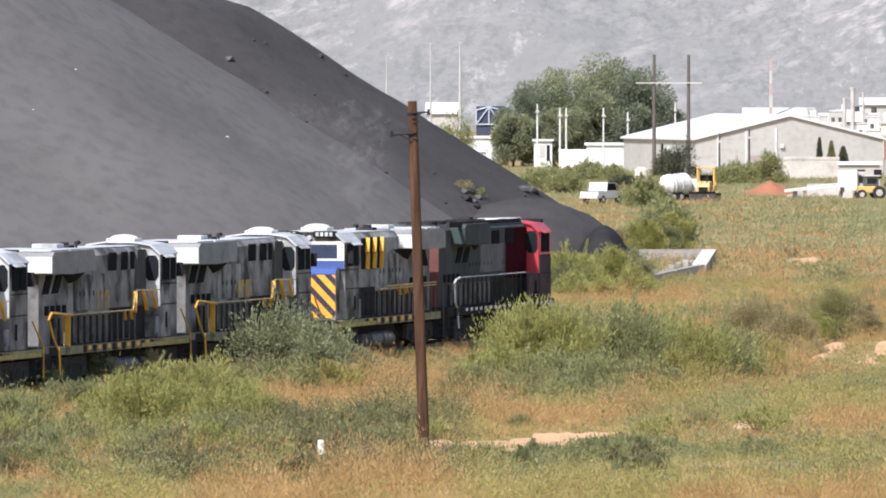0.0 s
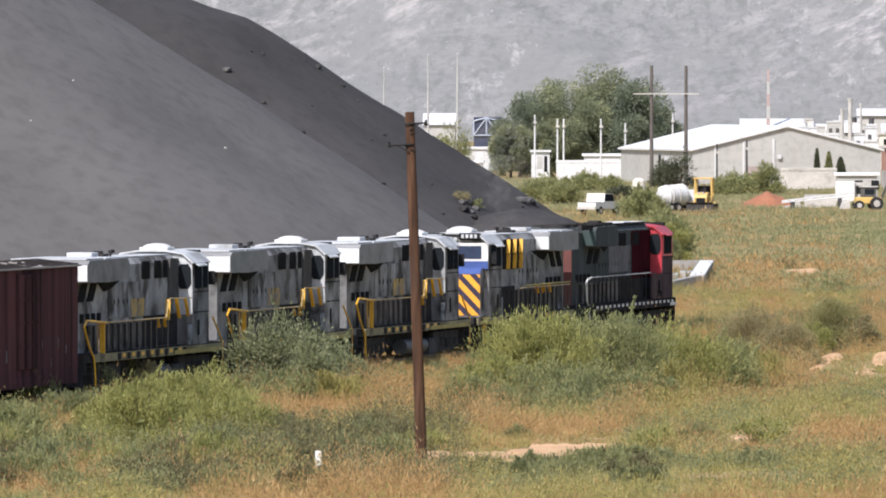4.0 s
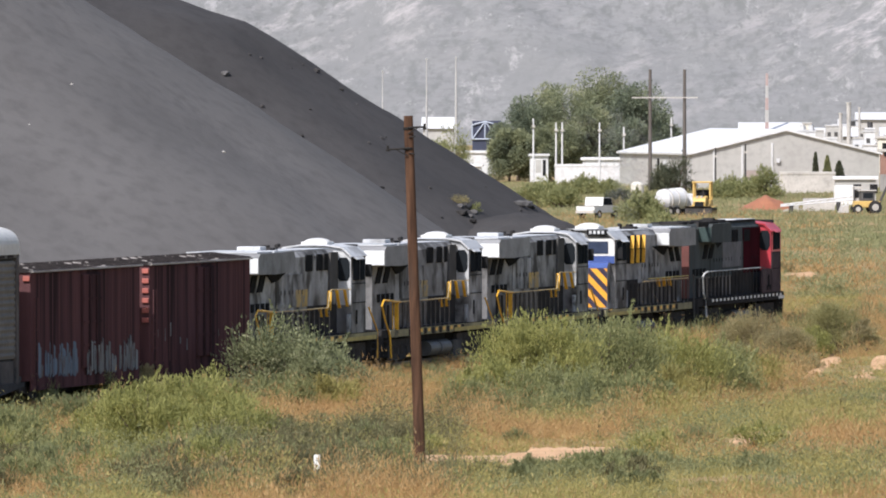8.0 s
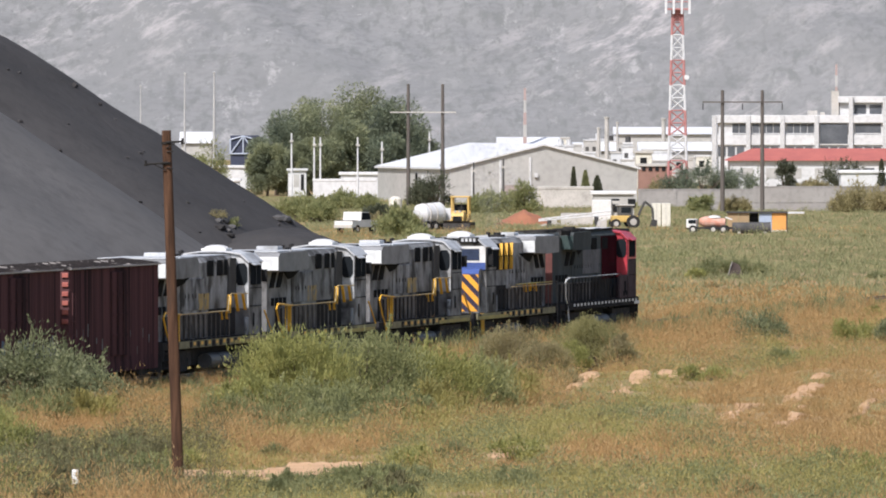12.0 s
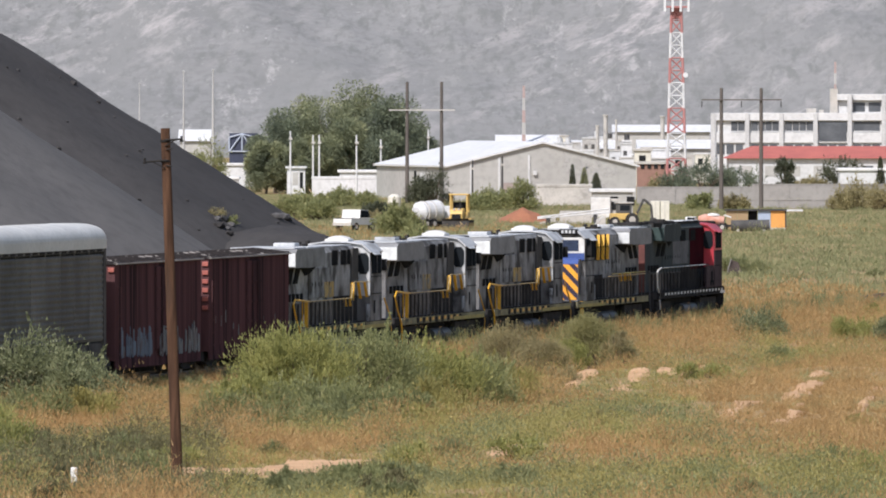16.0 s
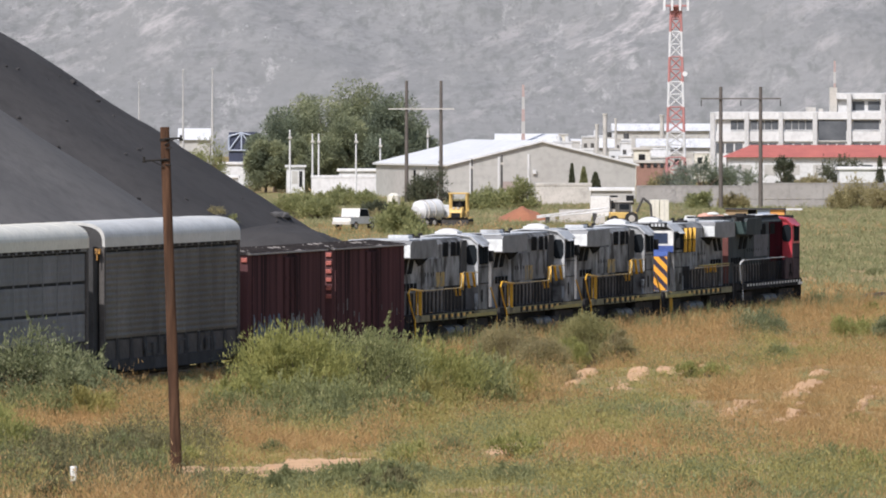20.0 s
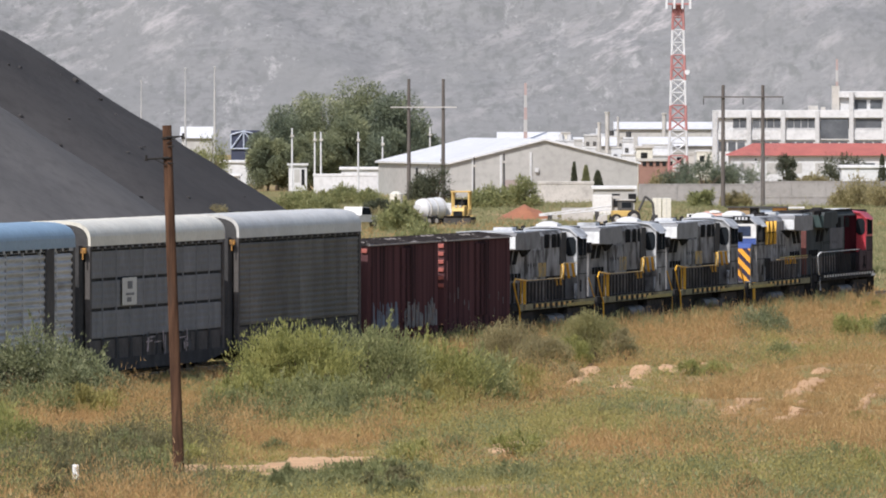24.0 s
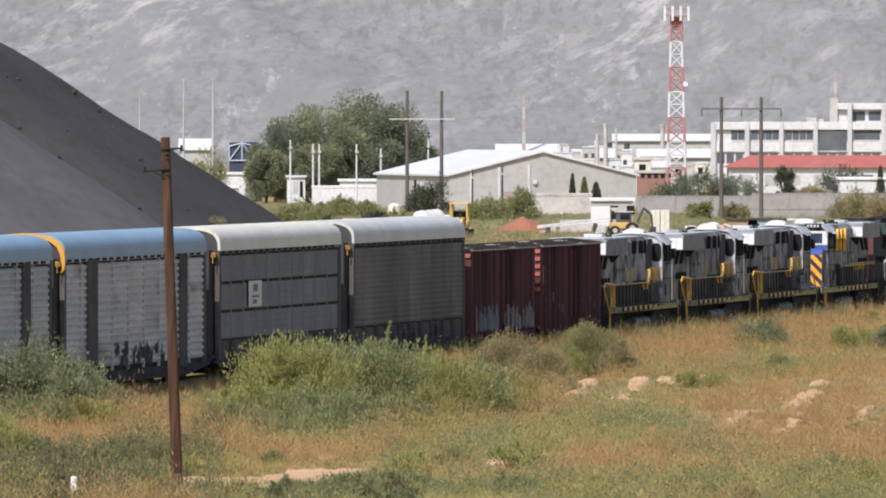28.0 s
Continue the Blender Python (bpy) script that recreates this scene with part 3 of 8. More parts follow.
def locomotive(label, c, d, group, nose_blue=False, lead=False):
    """A six-axle freight locomotive, its nose towards +x and its origin at rail height."""
    lo = thing("locomotive", label, "locomotive", group)
    s0, s1 = d["sill"]
    deck = s1 + 0.03
    top = d["top"]
    part("underframe", Shape().box(-10.6, 10.6, -1.42, 1.42, s0 - 0.02, deck, 0.03).box(-10.75, -10.5, -1.4, 1.4, 0.62, deck).box(10.5, 10.75, -1.4, 1.4, 0.62, deck), BLACK, lo)
    for y in (-1, 1):
        part("sill", Shape().box(-9.6, 10.3, y * 1.47 - 0.04, y * 1.47 + 0.04, s0, s1), c["sillbase"], lo)
        dash = Shape().box(-0.2, 0.2, -0.006, 0.006, s0 + 0.1 + (0.06 if lead else 0), s1 - 0.04).mesh("sill_stripe", c["sill"])
        x0, step, count = d["dash"]
        for k in range(count):
            part("sill_stripe", dash, None, lo).location = (x0 + k * step, y * 1.518, 0)
        if not lead:
            gap_ = Shape().box(-0.28, 0.28, -0.004, 0.004, s0 + 0.02, s1 - 0.02).mesh("sill_gap", BLACK)
            for k in range(count + 1):
                part("sill_gap", gap_, None, lo).location = (x0 + (k - 0.5) * step, y * 1.516, 0)
        part("sill_line", Shape().box(*d["sillline"], y * 1.518 - 0.006, y * 1.518 + 0.006, s0 + 0.02, s0 + 0.16), c["sill"] if lead else OLIVE, lo)
    # long hood: a narrow body, bevelled along its top
    hw = 0.92
    hood = [(-hw, deck), (hw, deck), (hw, top - 0.22), (hw - 0.2, top), (-hw + 0.2, top), (-hw, top - 0.22)]
    part("hood", Shape().prism(hood, -10.2, d["cab"][0] + 0.05, "x"), c["hood"], lo, "streaked and weathered side")
    part("hood_end", Shape().box(-10.26, -10.2, -hw, hw, deck, top - 0.25, 0.02), c["hoodend"], lo)
    part("hood_roof", Shape().box(-4.2, d["cab"][0], -hw + 0.22, hw - 0.22, top, top + 0.05, 0.02), c["hoodroof"], lo)
    for y in (-1, 1):
        x = -5.2
        k = 0
        while x < d["cab"][0] - 0.9:
            w = 0.62 if k % 4 else 0.9
            if not any(a - w < x < b for a, b in d["vents"]):
                hd = part("hood_door", Shape().box(x, x + w, y * 0.935 - 0.02, y * 0.935 + 0.02, 2.5, top - 0.85, 0.012), c["hood"], lo)
                part("latch", Shape().box(x + w - 0.12, x + w - 0.06, y * 0.965 - 0.012, y * 0.965 + 0.012, 3.0, 3.16), DARK, hd)
            x += w + 0.05
            k += 1
        # dark panels along the walkway on the lower hood side, with black posts before them
        part("walkway_recess", Shape().box(-8.6, 0.2, y * 0.94 - 0.015, y * 0.94 + 0.015, deck + 0.02, 2.34), HOODLOW, lo)
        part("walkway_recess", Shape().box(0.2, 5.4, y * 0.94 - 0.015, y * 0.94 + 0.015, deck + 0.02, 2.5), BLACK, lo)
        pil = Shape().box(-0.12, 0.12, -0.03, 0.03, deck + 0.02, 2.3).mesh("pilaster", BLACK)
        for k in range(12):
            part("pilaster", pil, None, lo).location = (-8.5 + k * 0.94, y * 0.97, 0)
        w0, w1, zb0, zb1 = d["wing"]
        # dark patch on the hood side below the wing
        part("intake_screen", Shape().prism([(w0 + 3.5, zb0 + 0.02), (w1 + 1.1, zb0 + 0.02), (w1 - 0.5, zb0 - 0.3), (w0 + 4.7, zb0 - 0.4)], y * 0.945 - 0.02, y * 0.945 + 0.02), DARK, lo)
        for x in (w0 + 0.75, w0 + 2.15):
            part("rear_screen", Shape().prism([(x, 3.16), (x + 0.85, 3.16), (x + 1.5, 3.8), (x + 0.65, 3.8)], y * 0.945 - 0.02, y * 0.945 + 0.02), DARK, lo)
        louv = Shape().box(-0.24, 0.24, -0.02, 0.02, 2.42, 2.74).mesh("vent_louvre", DARK)
        for k in range(4):
            part("vent_louvre", louv, None, lo).location = (-9.2 + k * 0.85, y * 0.945, 0)
    # radiator wings
    wing = [(w0, zb0), (w0, top - 0.12), (w0 + 0.3, top + 0.02), (w1 - 0.25, top + 0.05), (w1, top - 0.1), (w1, zb1), (w0 + 3.0, zb0 - 0.04)]
    part("radiator_wing", Shape().prism(wing, -1.5, 1.5), c["wing"], lo)
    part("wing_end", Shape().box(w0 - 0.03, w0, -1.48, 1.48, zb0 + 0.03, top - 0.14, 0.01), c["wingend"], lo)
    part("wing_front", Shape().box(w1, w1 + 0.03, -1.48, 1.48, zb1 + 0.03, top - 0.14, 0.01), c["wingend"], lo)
    for x in (w0 + 0.4, (w0 + w1) / 2 + 0.1):
        part("radiator_grid", Shape().box(x, x + (w1 - w0) / 2 - 0.55, -1.36, 1.36, top + 0.04, top + 0.09), c["hoodroof"], lo)
    if not lead:
        part("roof_box", Shape().box(-5.7, -4.7, -0.46, 0.46, top + 0.06, top + 0.24, 0.04), PALE, lo)
        stack = part("exhaust_pipe", Shape().box(-3.2, -2.4, -0.3, 0.3, top, top + 0.16, 0.04), BLACK, lo)
        part("stack_lip", Shape().rod((-2.8, 0, top + 0.14), (-2.8, 0, top + 0.26), 0.17, 12), BLACK, stack)
        part("air_horn", Shape().rod((-2.1, -0.25, top + 0.22), (-1.6, -0.25, top + 0.24), 0.07, 8).rod((-2.0, -0.25, top), (-2.0, -0.25, top + 0.22), 0.04, 6), BLACK, lo)
    else:
        for x in (-9.2, -7.4, -5.6, -1.6, 0.3):
            part("fan_housing", Shape().rod((x, 0, top), (x, 0, top + 0.14), 0.62, 20), BLACK, lo)
        part("exhaust_pipe", Shape().box(-0.9, -0.2, -0.25, 0.25, top, top + 0.22, 0.04), BLACK, lo)
        part("roof_rail", Shape().box(-10.0, -3.0, -1.3, -1.2, top - 0.1, top + 0.12).box(-3.0, 6.8, -0.8, -0.7, top, top + 0.1), BLACK, lo)
        part("pale_hatch", Shape().box(3.6, 5.4, -0.5, 0.4, top + 0.02, top + 0.12, 0.03), PALE, lo)
        for y in (-1, 1):
            part("primer_panel", Shape().box(-2.3, 2.4, y * 0.955 - 0.015, y * 0.955 + 0.015, 2.72, 3.85), PRIMER, lo, "dull grey primed door panel")
            part("maroon_panel", Shape().box(2.9, 7.2, y * 0.955 - 0.015, y * 0.955 + 0.015, 2.4, 4.45), MAROON, lo)
    # grids behind the cab
    for y in (-1, 1):
        for k, (x0, x1) in enumerate(d["vents"]):
            if not nose_blue:
                op = part("grid_opening", Shape().box(x0, x1, y * 0.945 - 0.03, y * 0.945 + 0.03, 3.82, 4.46 if not lead else 4.4, 0.03), DARK, lo)
                if k and not lead:
                    part("mullion", Shape().box((x0 + x1) / 2 - 0.09, (x0 + x1) / 2 + 0.09, y * 0.985 - 0.02, y * 0.985 + 0.02, 3.82, 4.46), c["hood"], op)
        if nose_blue:
            part("grid_opening", Shape().box(-1.3, 2.6, y * 0.945 - 0.03, y * 0.945 + 0.03, 3.2, 4.42, 0.03), DARK, lo)
            for x in (2.05, 0.75, -0.55):
                for z0, z1 in ((3.85, 4.42), (3.22, 3.82)):
                    part("yellow_louvre", plate(x, y * 1.06, z0, z1, 0.15, 0.05, -0.12), YELLOW, lo, "bright yellow vent guard")
        elif not lead:
            part("equipment_cover", Shape().prism([(3.95, 3.0), (5.5, 3.0), (5.5, 4.5), (4.2, 4.5)], y * 0.95 - 0.04, y * 0.95 + 0.04), TANK, lo)
            for k in range(2):
                part("faded_letter", Shape().box(-1.9 + k * 1.1, -0.95 + k * 1.1, y * 0.972 - 0.004, y * 0.972 + 0.004, 2.5, 3.15), FADEDMARK, lo, "faded yellow mark")
    # cab
    a, b = d["cab"]
    ct = 4.78 if not lead else 4.7
    cabp = [(-1.5, deck), (1.5, deck), (1.5, ct - 0.42), (1.15, ct - 0.12), (0.5, ct - 0.04), (-0.5, ct - 0.04), (-1.15, ct - 0.12), (-1.5, ct - 0.42)]
    cab = part("cab", Shape().prism(cabp, a, b, "x"), c["cab"], lo)
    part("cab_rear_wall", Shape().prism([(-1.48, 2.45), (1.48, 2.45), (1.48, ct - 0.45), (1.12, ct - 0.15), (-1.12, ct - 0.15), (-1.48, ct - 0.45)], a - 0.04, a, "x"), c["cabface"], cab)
    part("cab_roof", Shape().prism([(-1.55, ct - 0.46), (-1.18, ct - 0.1), (-0.5, ct), (0.5, ct), (1.18, ct - 0.1), (1.55, ct - 0.46), (1.5, ct - 0.49), (1.14, ct - 0.16), (0.5, ct - 0.06), (-0.5, ct - 0.06), (-1.14, ct - 0.16), (-1.5, ct - 0.49)], a - 0.15, b + 0.15, "x"), c["roof"], cab)
    if not lead:
        part("roof_unit", Shape().box(a + 0.1, a + 1.3, -0.52, 0.52, ct - 0.02, ct + 0.1, 0.03).dome((a + 0.7, 0, ct + 0.08), 0.58, 0.52, 0.16), c["top"], cab, "white rooftop cooling unit")
    else:
        part("roof_unit", Shape().box(a + 0.3, a + 1.6, -0.45, 0.45, ct - 0.02, ct + 0.12, 0.03), PALE, cab)
    part("cab_front", Shape().box(b, b + 0.05, -1.48, 1.48, 3.3, ct - 0.42, 0.015), WHITE if nose_blue else c["cabface"], cab)
    for y in (-1, 1):
        part("rear_window", Shape().prism([(y * 1.19 + u * 0.25, 3.83 + v * 0.45) for u, v in ((-1, -0.6), (-0.55, -1), (0.55, -1), (1, -0.6), (1, 0.6), (0.55, 1), (-0.55, 1), (-1, 0.6))], a - 0.07, a - 0.04, "x"), GLASS, cab)
        side = part("side_window", Shape().box(a + 0.25, b - 0.35, y * 1.52 - 0.03, y * 1.52 + 0.03, 3.4, 4.25, 0.02), GLASS, cab)
        part("window_post", Shape().box((a + b) / 2 - 0.05, (a + b) / 2 + 0.05, y * 1.53 - 0.02, y * 1.53 + 0.02, 3.4, 4.25), c["cab"], side)
        part("awning", Shape().hull([(a + 0.15, y * 1.52, 4.33), (b - 0.9, y * 1.52, 4.33), (b - 0.9, y * 1.68, 4.22), (a + 0.15, y * 1.68, 4.22), (a + 0.15, y * 1.52, 4.3), (b - 0.9, y * 1.52, 4.3), (b - 0.9, y * 1.68, 4.19), (a + 0.15, y * 1.68, 4.19)], [(0, 1, 2, 3), (7, 6, 5, 4), (0, 4, 5, 1), (1, 5, 6, 2), (2, 6, 7, 3), (3, 7, 4, 0)]), c["roof"], cab)
        if lead:
            part("red_side", Shape().box(a + 0.02, b - 0.02, y * 1.515 - 0.008, y * 1.515 + 0.008, 3.3, ct - 0.46), RED, cab, "bright red cab side")
            part("grimy_side", Shape().box(a + 0.02, b - 0.02, y * 1.515 - 0.008, y * 1.515 + 0.008, deck + 0.02, 3.28), MAROONGREY, cab, "dark maroon-grey lower cab side")
        else:
            part("mirror", Shape().box(b - 0.25, b - 0.2, y * 1.66 - 0.12, y * 1.66 + 0.12, 3.5, 4.0, 0.015), DARK, cab)
        part("cab_vent", Shape().box(6.35, 6.55, y * 1.51 - 0.02, y * 1.51 + 0.02, 1.7, 2.25), DARK, cab)
        for z in (2.52, 3.25):
            part("cab_seam", Shape().box(a + 0.1, b - 0.1, y * 1.512 - 0.014, y * 1.505 + 0.012, z, z + 0.03), DARK, cab)
        lx0, lx1 = d["lowx"]
        part("side_cabinet", Shape().box(lx0, min(lx1, b - 0.05), y * 1.43 - 0.05, y * 1.43 + 0.05, deck, d["lowz"], 0.02), c["low"], lo)
        for k in range(3):
            part("cabinet_vent", Shape().box(lx0 + 0.9 + k * 0.7, lx0 + 1.25 + k * 0.7, y * 1.485 - 0.01, y * 1.485 + 0.01, deck + 0.12, deck + 0.34), DARK, lo)
    # nose
    nx, nw = d["nose"], d["noseside"]
    nose = part("nose", Shape().prism([(b, deck), (nx, deck), (nx, 3.12), (nx - 0.2, 3.3), (b, 3.36)], -nw, nw), c["nose"], lo)
    for y0, y1 in ((-1.2, -0.08), (0.08, 1.2)) if nose_blue else ((-1.32, -0.72), (-0.6, 0.6), (0.72, 1.32)):
        part("windscreen", Shape().box(b + 0.05, b + 0.075, y0, y1, 3.72 if nose_blue else 3.5, 4.24, 0.012), SCREEN if nose_blue else GLASS, cab)
    part("nose_door", Shape().box(nx, nx + 0.008, -0.9, -0.3, deck + 0.1, 2.7, 0.003), c["nose"], nose)
    for y in (-0.12, 0.12):
        part("headlight", Shape().rod((b + 0.05, y, 4.5), (b + 0.14, y, 4.5), 0.09, 12), PALE, cab)
    for y in (-0.72, 0.72):
        nb = part("number_board", Shape().box(b - 0.15, b + 0.2, y - 0.44, y + 0.44, 4.5, 4.76, 0.04), DARK, cab)
        bar = Shape().box(0, 0.012, -0.055, 0.055, 0, 0.15).mesh("number_bar", PALE)
        for k in range(4):
            part("number_bar", bar, None, nb).location = (b + 0.2, y - 0.27 + k * 0.18, 4.56)
    if nose_blue:
        part("blue_band", Shape().box(b + 0.052, b + 0.062, -1.47, 1.47, 3.3, 3.62), BLUE, nose, "bright blue band")
        part("blue_band", Shape().prism([(nx, 3.1), (nx + 0.012, 3.1), (nx + 0.012, 3.13), (nx - 0.2, 3.315), (b + 0.06, 3.375), (b + 0.06, 3.362), (nx - 0.2, 3.302), (nx, 3.12)], -nw, nw), BLUE, nose)
        part("dark_field", Shape().box(nx, nx + 0.01, -nw + 0.01, nw - 0.01, deck + 0.05, 3.1), material("deep_blue_purple", (0.035, 0.027, 0.06), (0.025, 0.02, 0.045), 1.0, 0.5), nose)
        for k in range(5):
            z0 = 0.45 + k * 0.62
            for side in (-1, 1):
                pts = clip_height([(side * nw, z0), (side * 0.03, z0 + 1.3), (side * 0.03, z0 + 1.62), (side * nw, z0 + 0.32)], deck + 0.06, 3.09)
                if len(pts) > 2:
                    part("nose_stripe", Shape().prism(pts, nx + 0.012, nx + 0.022, "x"), STRIPE, nose, "orange-yellow diagonal stripe")
    # handrails
    rz = d["rail"]
    for y in (-1, 1):
        part("handrail", Shape().path([(-8.9, y * 1.47, rz), (1.5 if not lead else 4.6, y * 1.47, rz)], 0.024), c["longrail"], lo)
        n = 13 if not lead else 15
        for k in range(n):
            part("stanchion", Shape().rod((-8.8 + k * 0.88, y * 1.47, s1), (-8.8 + k * 0.88, y * 1.47, rz), 0.024), c["post"], lo)
        if lead:
            part("rear_handrail", Shape().path([(-8.7, y * 1.47, rz), (-9.5, y * 1.47, rz - 0.08), (-9.85, y * 1.47, 2.4), (-9.7, y * 1.47, 1.65), (-9.3, y * 1.47, 1.4), (-9.1, y * 1.5, 0.6)], 0.042, 8), WHITE, lo, "white painted step rail")
            part("cab_handrail", Shape().path([(4.6, y * 1.47, rz), (5.6, y * 1.47, rz - 0.02), (5.7, y * 1.48, 1.9)], 0.022), TANK, lo)
        else:
            if nose_blue:
                for x in (8.7, 9.15):
                    part("front_handrail", Shape().path([(x, y * 1.46, 1.35), (x + 0.03, y * 1.5, 0.3)], 0.04, 8), YELLOW, lo, "yellow step handrail")
                part("handrail", Shape().path([(-8.9, y * 1.47, rz + 0.1), (0.4, y * 1.47, rz + 0.1)], 0.03), OLIVE, lo)
                for k in range(3):
                    part("yellow_stanchion", plate(-4.9 + k * 1.3, y * 1.42, 2.14, 2.5, 0.15, 0.04, 0.3), YELLOW, lo)
                part("rear_handrail", Shape().path([(-8.9, y * 1.47, rz + 0.1), (-10.2, y * 1.47, rz + 0.1), (-10.3, y * 1.47, 1.2), (-10.2, y * 1.5, 0.3)], 0.03), TANK, lo)
            else:
                part("rear_handrail", Shape().path([(-7.6, y * 1.47, 2.42), (-10.7, y * 1.49, 2.54), (-11.15, y * 1.5, 2.34), (-10.5, y * 1.5, 1.7), (-9.6, y * 1.49, 1.15), (-9.45, y * 1.5, 0.25)], 0.038, 8), YELLOW, lo, "yellow step handrail")
                part("gate_bar", plate(-8.1, y * 1.38, 1.12, 2.46, 0.26, 0.05), YELLOW, lo, "solid yellow gate bar")
                part("front_handrail", Shape().path([(9.2, y * 1.4, 2.3), (10.9, y * 1.36, 1.4), (10.95, y * 1.36, 0.3)], 0.035, 8), YELLOW, lo, "yellow step handrail")
                part("guard_rail", Shape().path([(1.5, y * 1.47, rz), (1.8, y * 1.48, 3.0), (2.1, y * 1.48, 3.1), (5.5, y * 1.48, 3.06)], 0.024), c["longrail"], lo)
                for k, x in enumerate((1.95, 3.3, 4.7)):
                    part("cab_step_guard", plate(x + (0.0 if k == 0 else 0.55), y * 1.4, 2.32 + 0.04 * k, 3.06, (0.17, 0.12, 0.11)[k], 0.05, (0.15, -0.5, -0.5)[k]), YELLOW, lo, "yellow cab step guard")
                for x in (0.2, 1.2):
                    part("yellow_stanchion", plate(x + 0.35, y * 1.42, 2.08, 2.42, 0.11, 0.04, -0.3), YELLOW, lo)
        for e in (-1, 1):
            st = part("step_plate", Shape().box(e * 9.62 - 0.02, e * 9.62 + 0.02, y * 1.28 - 0.14, y * 1.28 + 0.14, 0.28, 1.1), BLACK, lo)
            part("step_plate", Shape().box(e * 10.47 - 0.02, e * 10.47 + 0.02, y * 1.28 - 0.14, y * 1.28 + 0.14, 0.28, 1.1), BLACK, lo)
            for z in (0.34, 0.64, 0.9):
                part("tread", Shape().box(min(e * 9.62, e * 10.47), max(e * 9.62, e * 10.47), y * 1.28 - 0.14, y * 1.28 + 0.14, z, z + 0.04), BLACK, st)
        for x in (-1.4, 0.75):
            part("air_tank", Shape().rod((x, y * 1.12, 0.46), (x + 1.9, y * 1.12, 0.46), 0.3, 16), TANKEND, lo)
        part("battery_box", Shape().box(2.85, 4.5, y * 1.2 - 0.2, y * 1.2 + 0.2, 0.08, 0.72, 0.02), TANK, lo)
    part("fuel_tank", Shape().prism([(-0.75, 0.3), (0.75, 0.3), (0.85, 0.55), (0.85, s0), (-0.85, s0), (-0.85, 0.55)], -3.9, 3.9, "x"), BLACK, lo)
    if nose_blue:
        for j in range(3):
            z0 = 0.2 + 0.3 * j
            part("pilot_stripe", Shape().prism([(-1.34, z0), (-0.5, z0 + 0.3), (-0.5, z0 + 0.45), (-1.34, z0 + 0.15)], 10.9, 10.92, "x"), STRIPE, lo, "orange-yellow diagonal stripe")
    for e in (-1, 1):
        part("pilot_plate", Shape().prism([(e * 10.75, 0.2), (e * 10.9, 0.2), (e * 10.77, 1.1), (e * 10.7, 1.1)], -1.35, 1.35), BLACK, lo)
        coupler(lo, e * 11.15)
    truck(lo, -7.0, 3, 1.75)
    truck(lo, 7.0, 3, 1.75)
    return lo


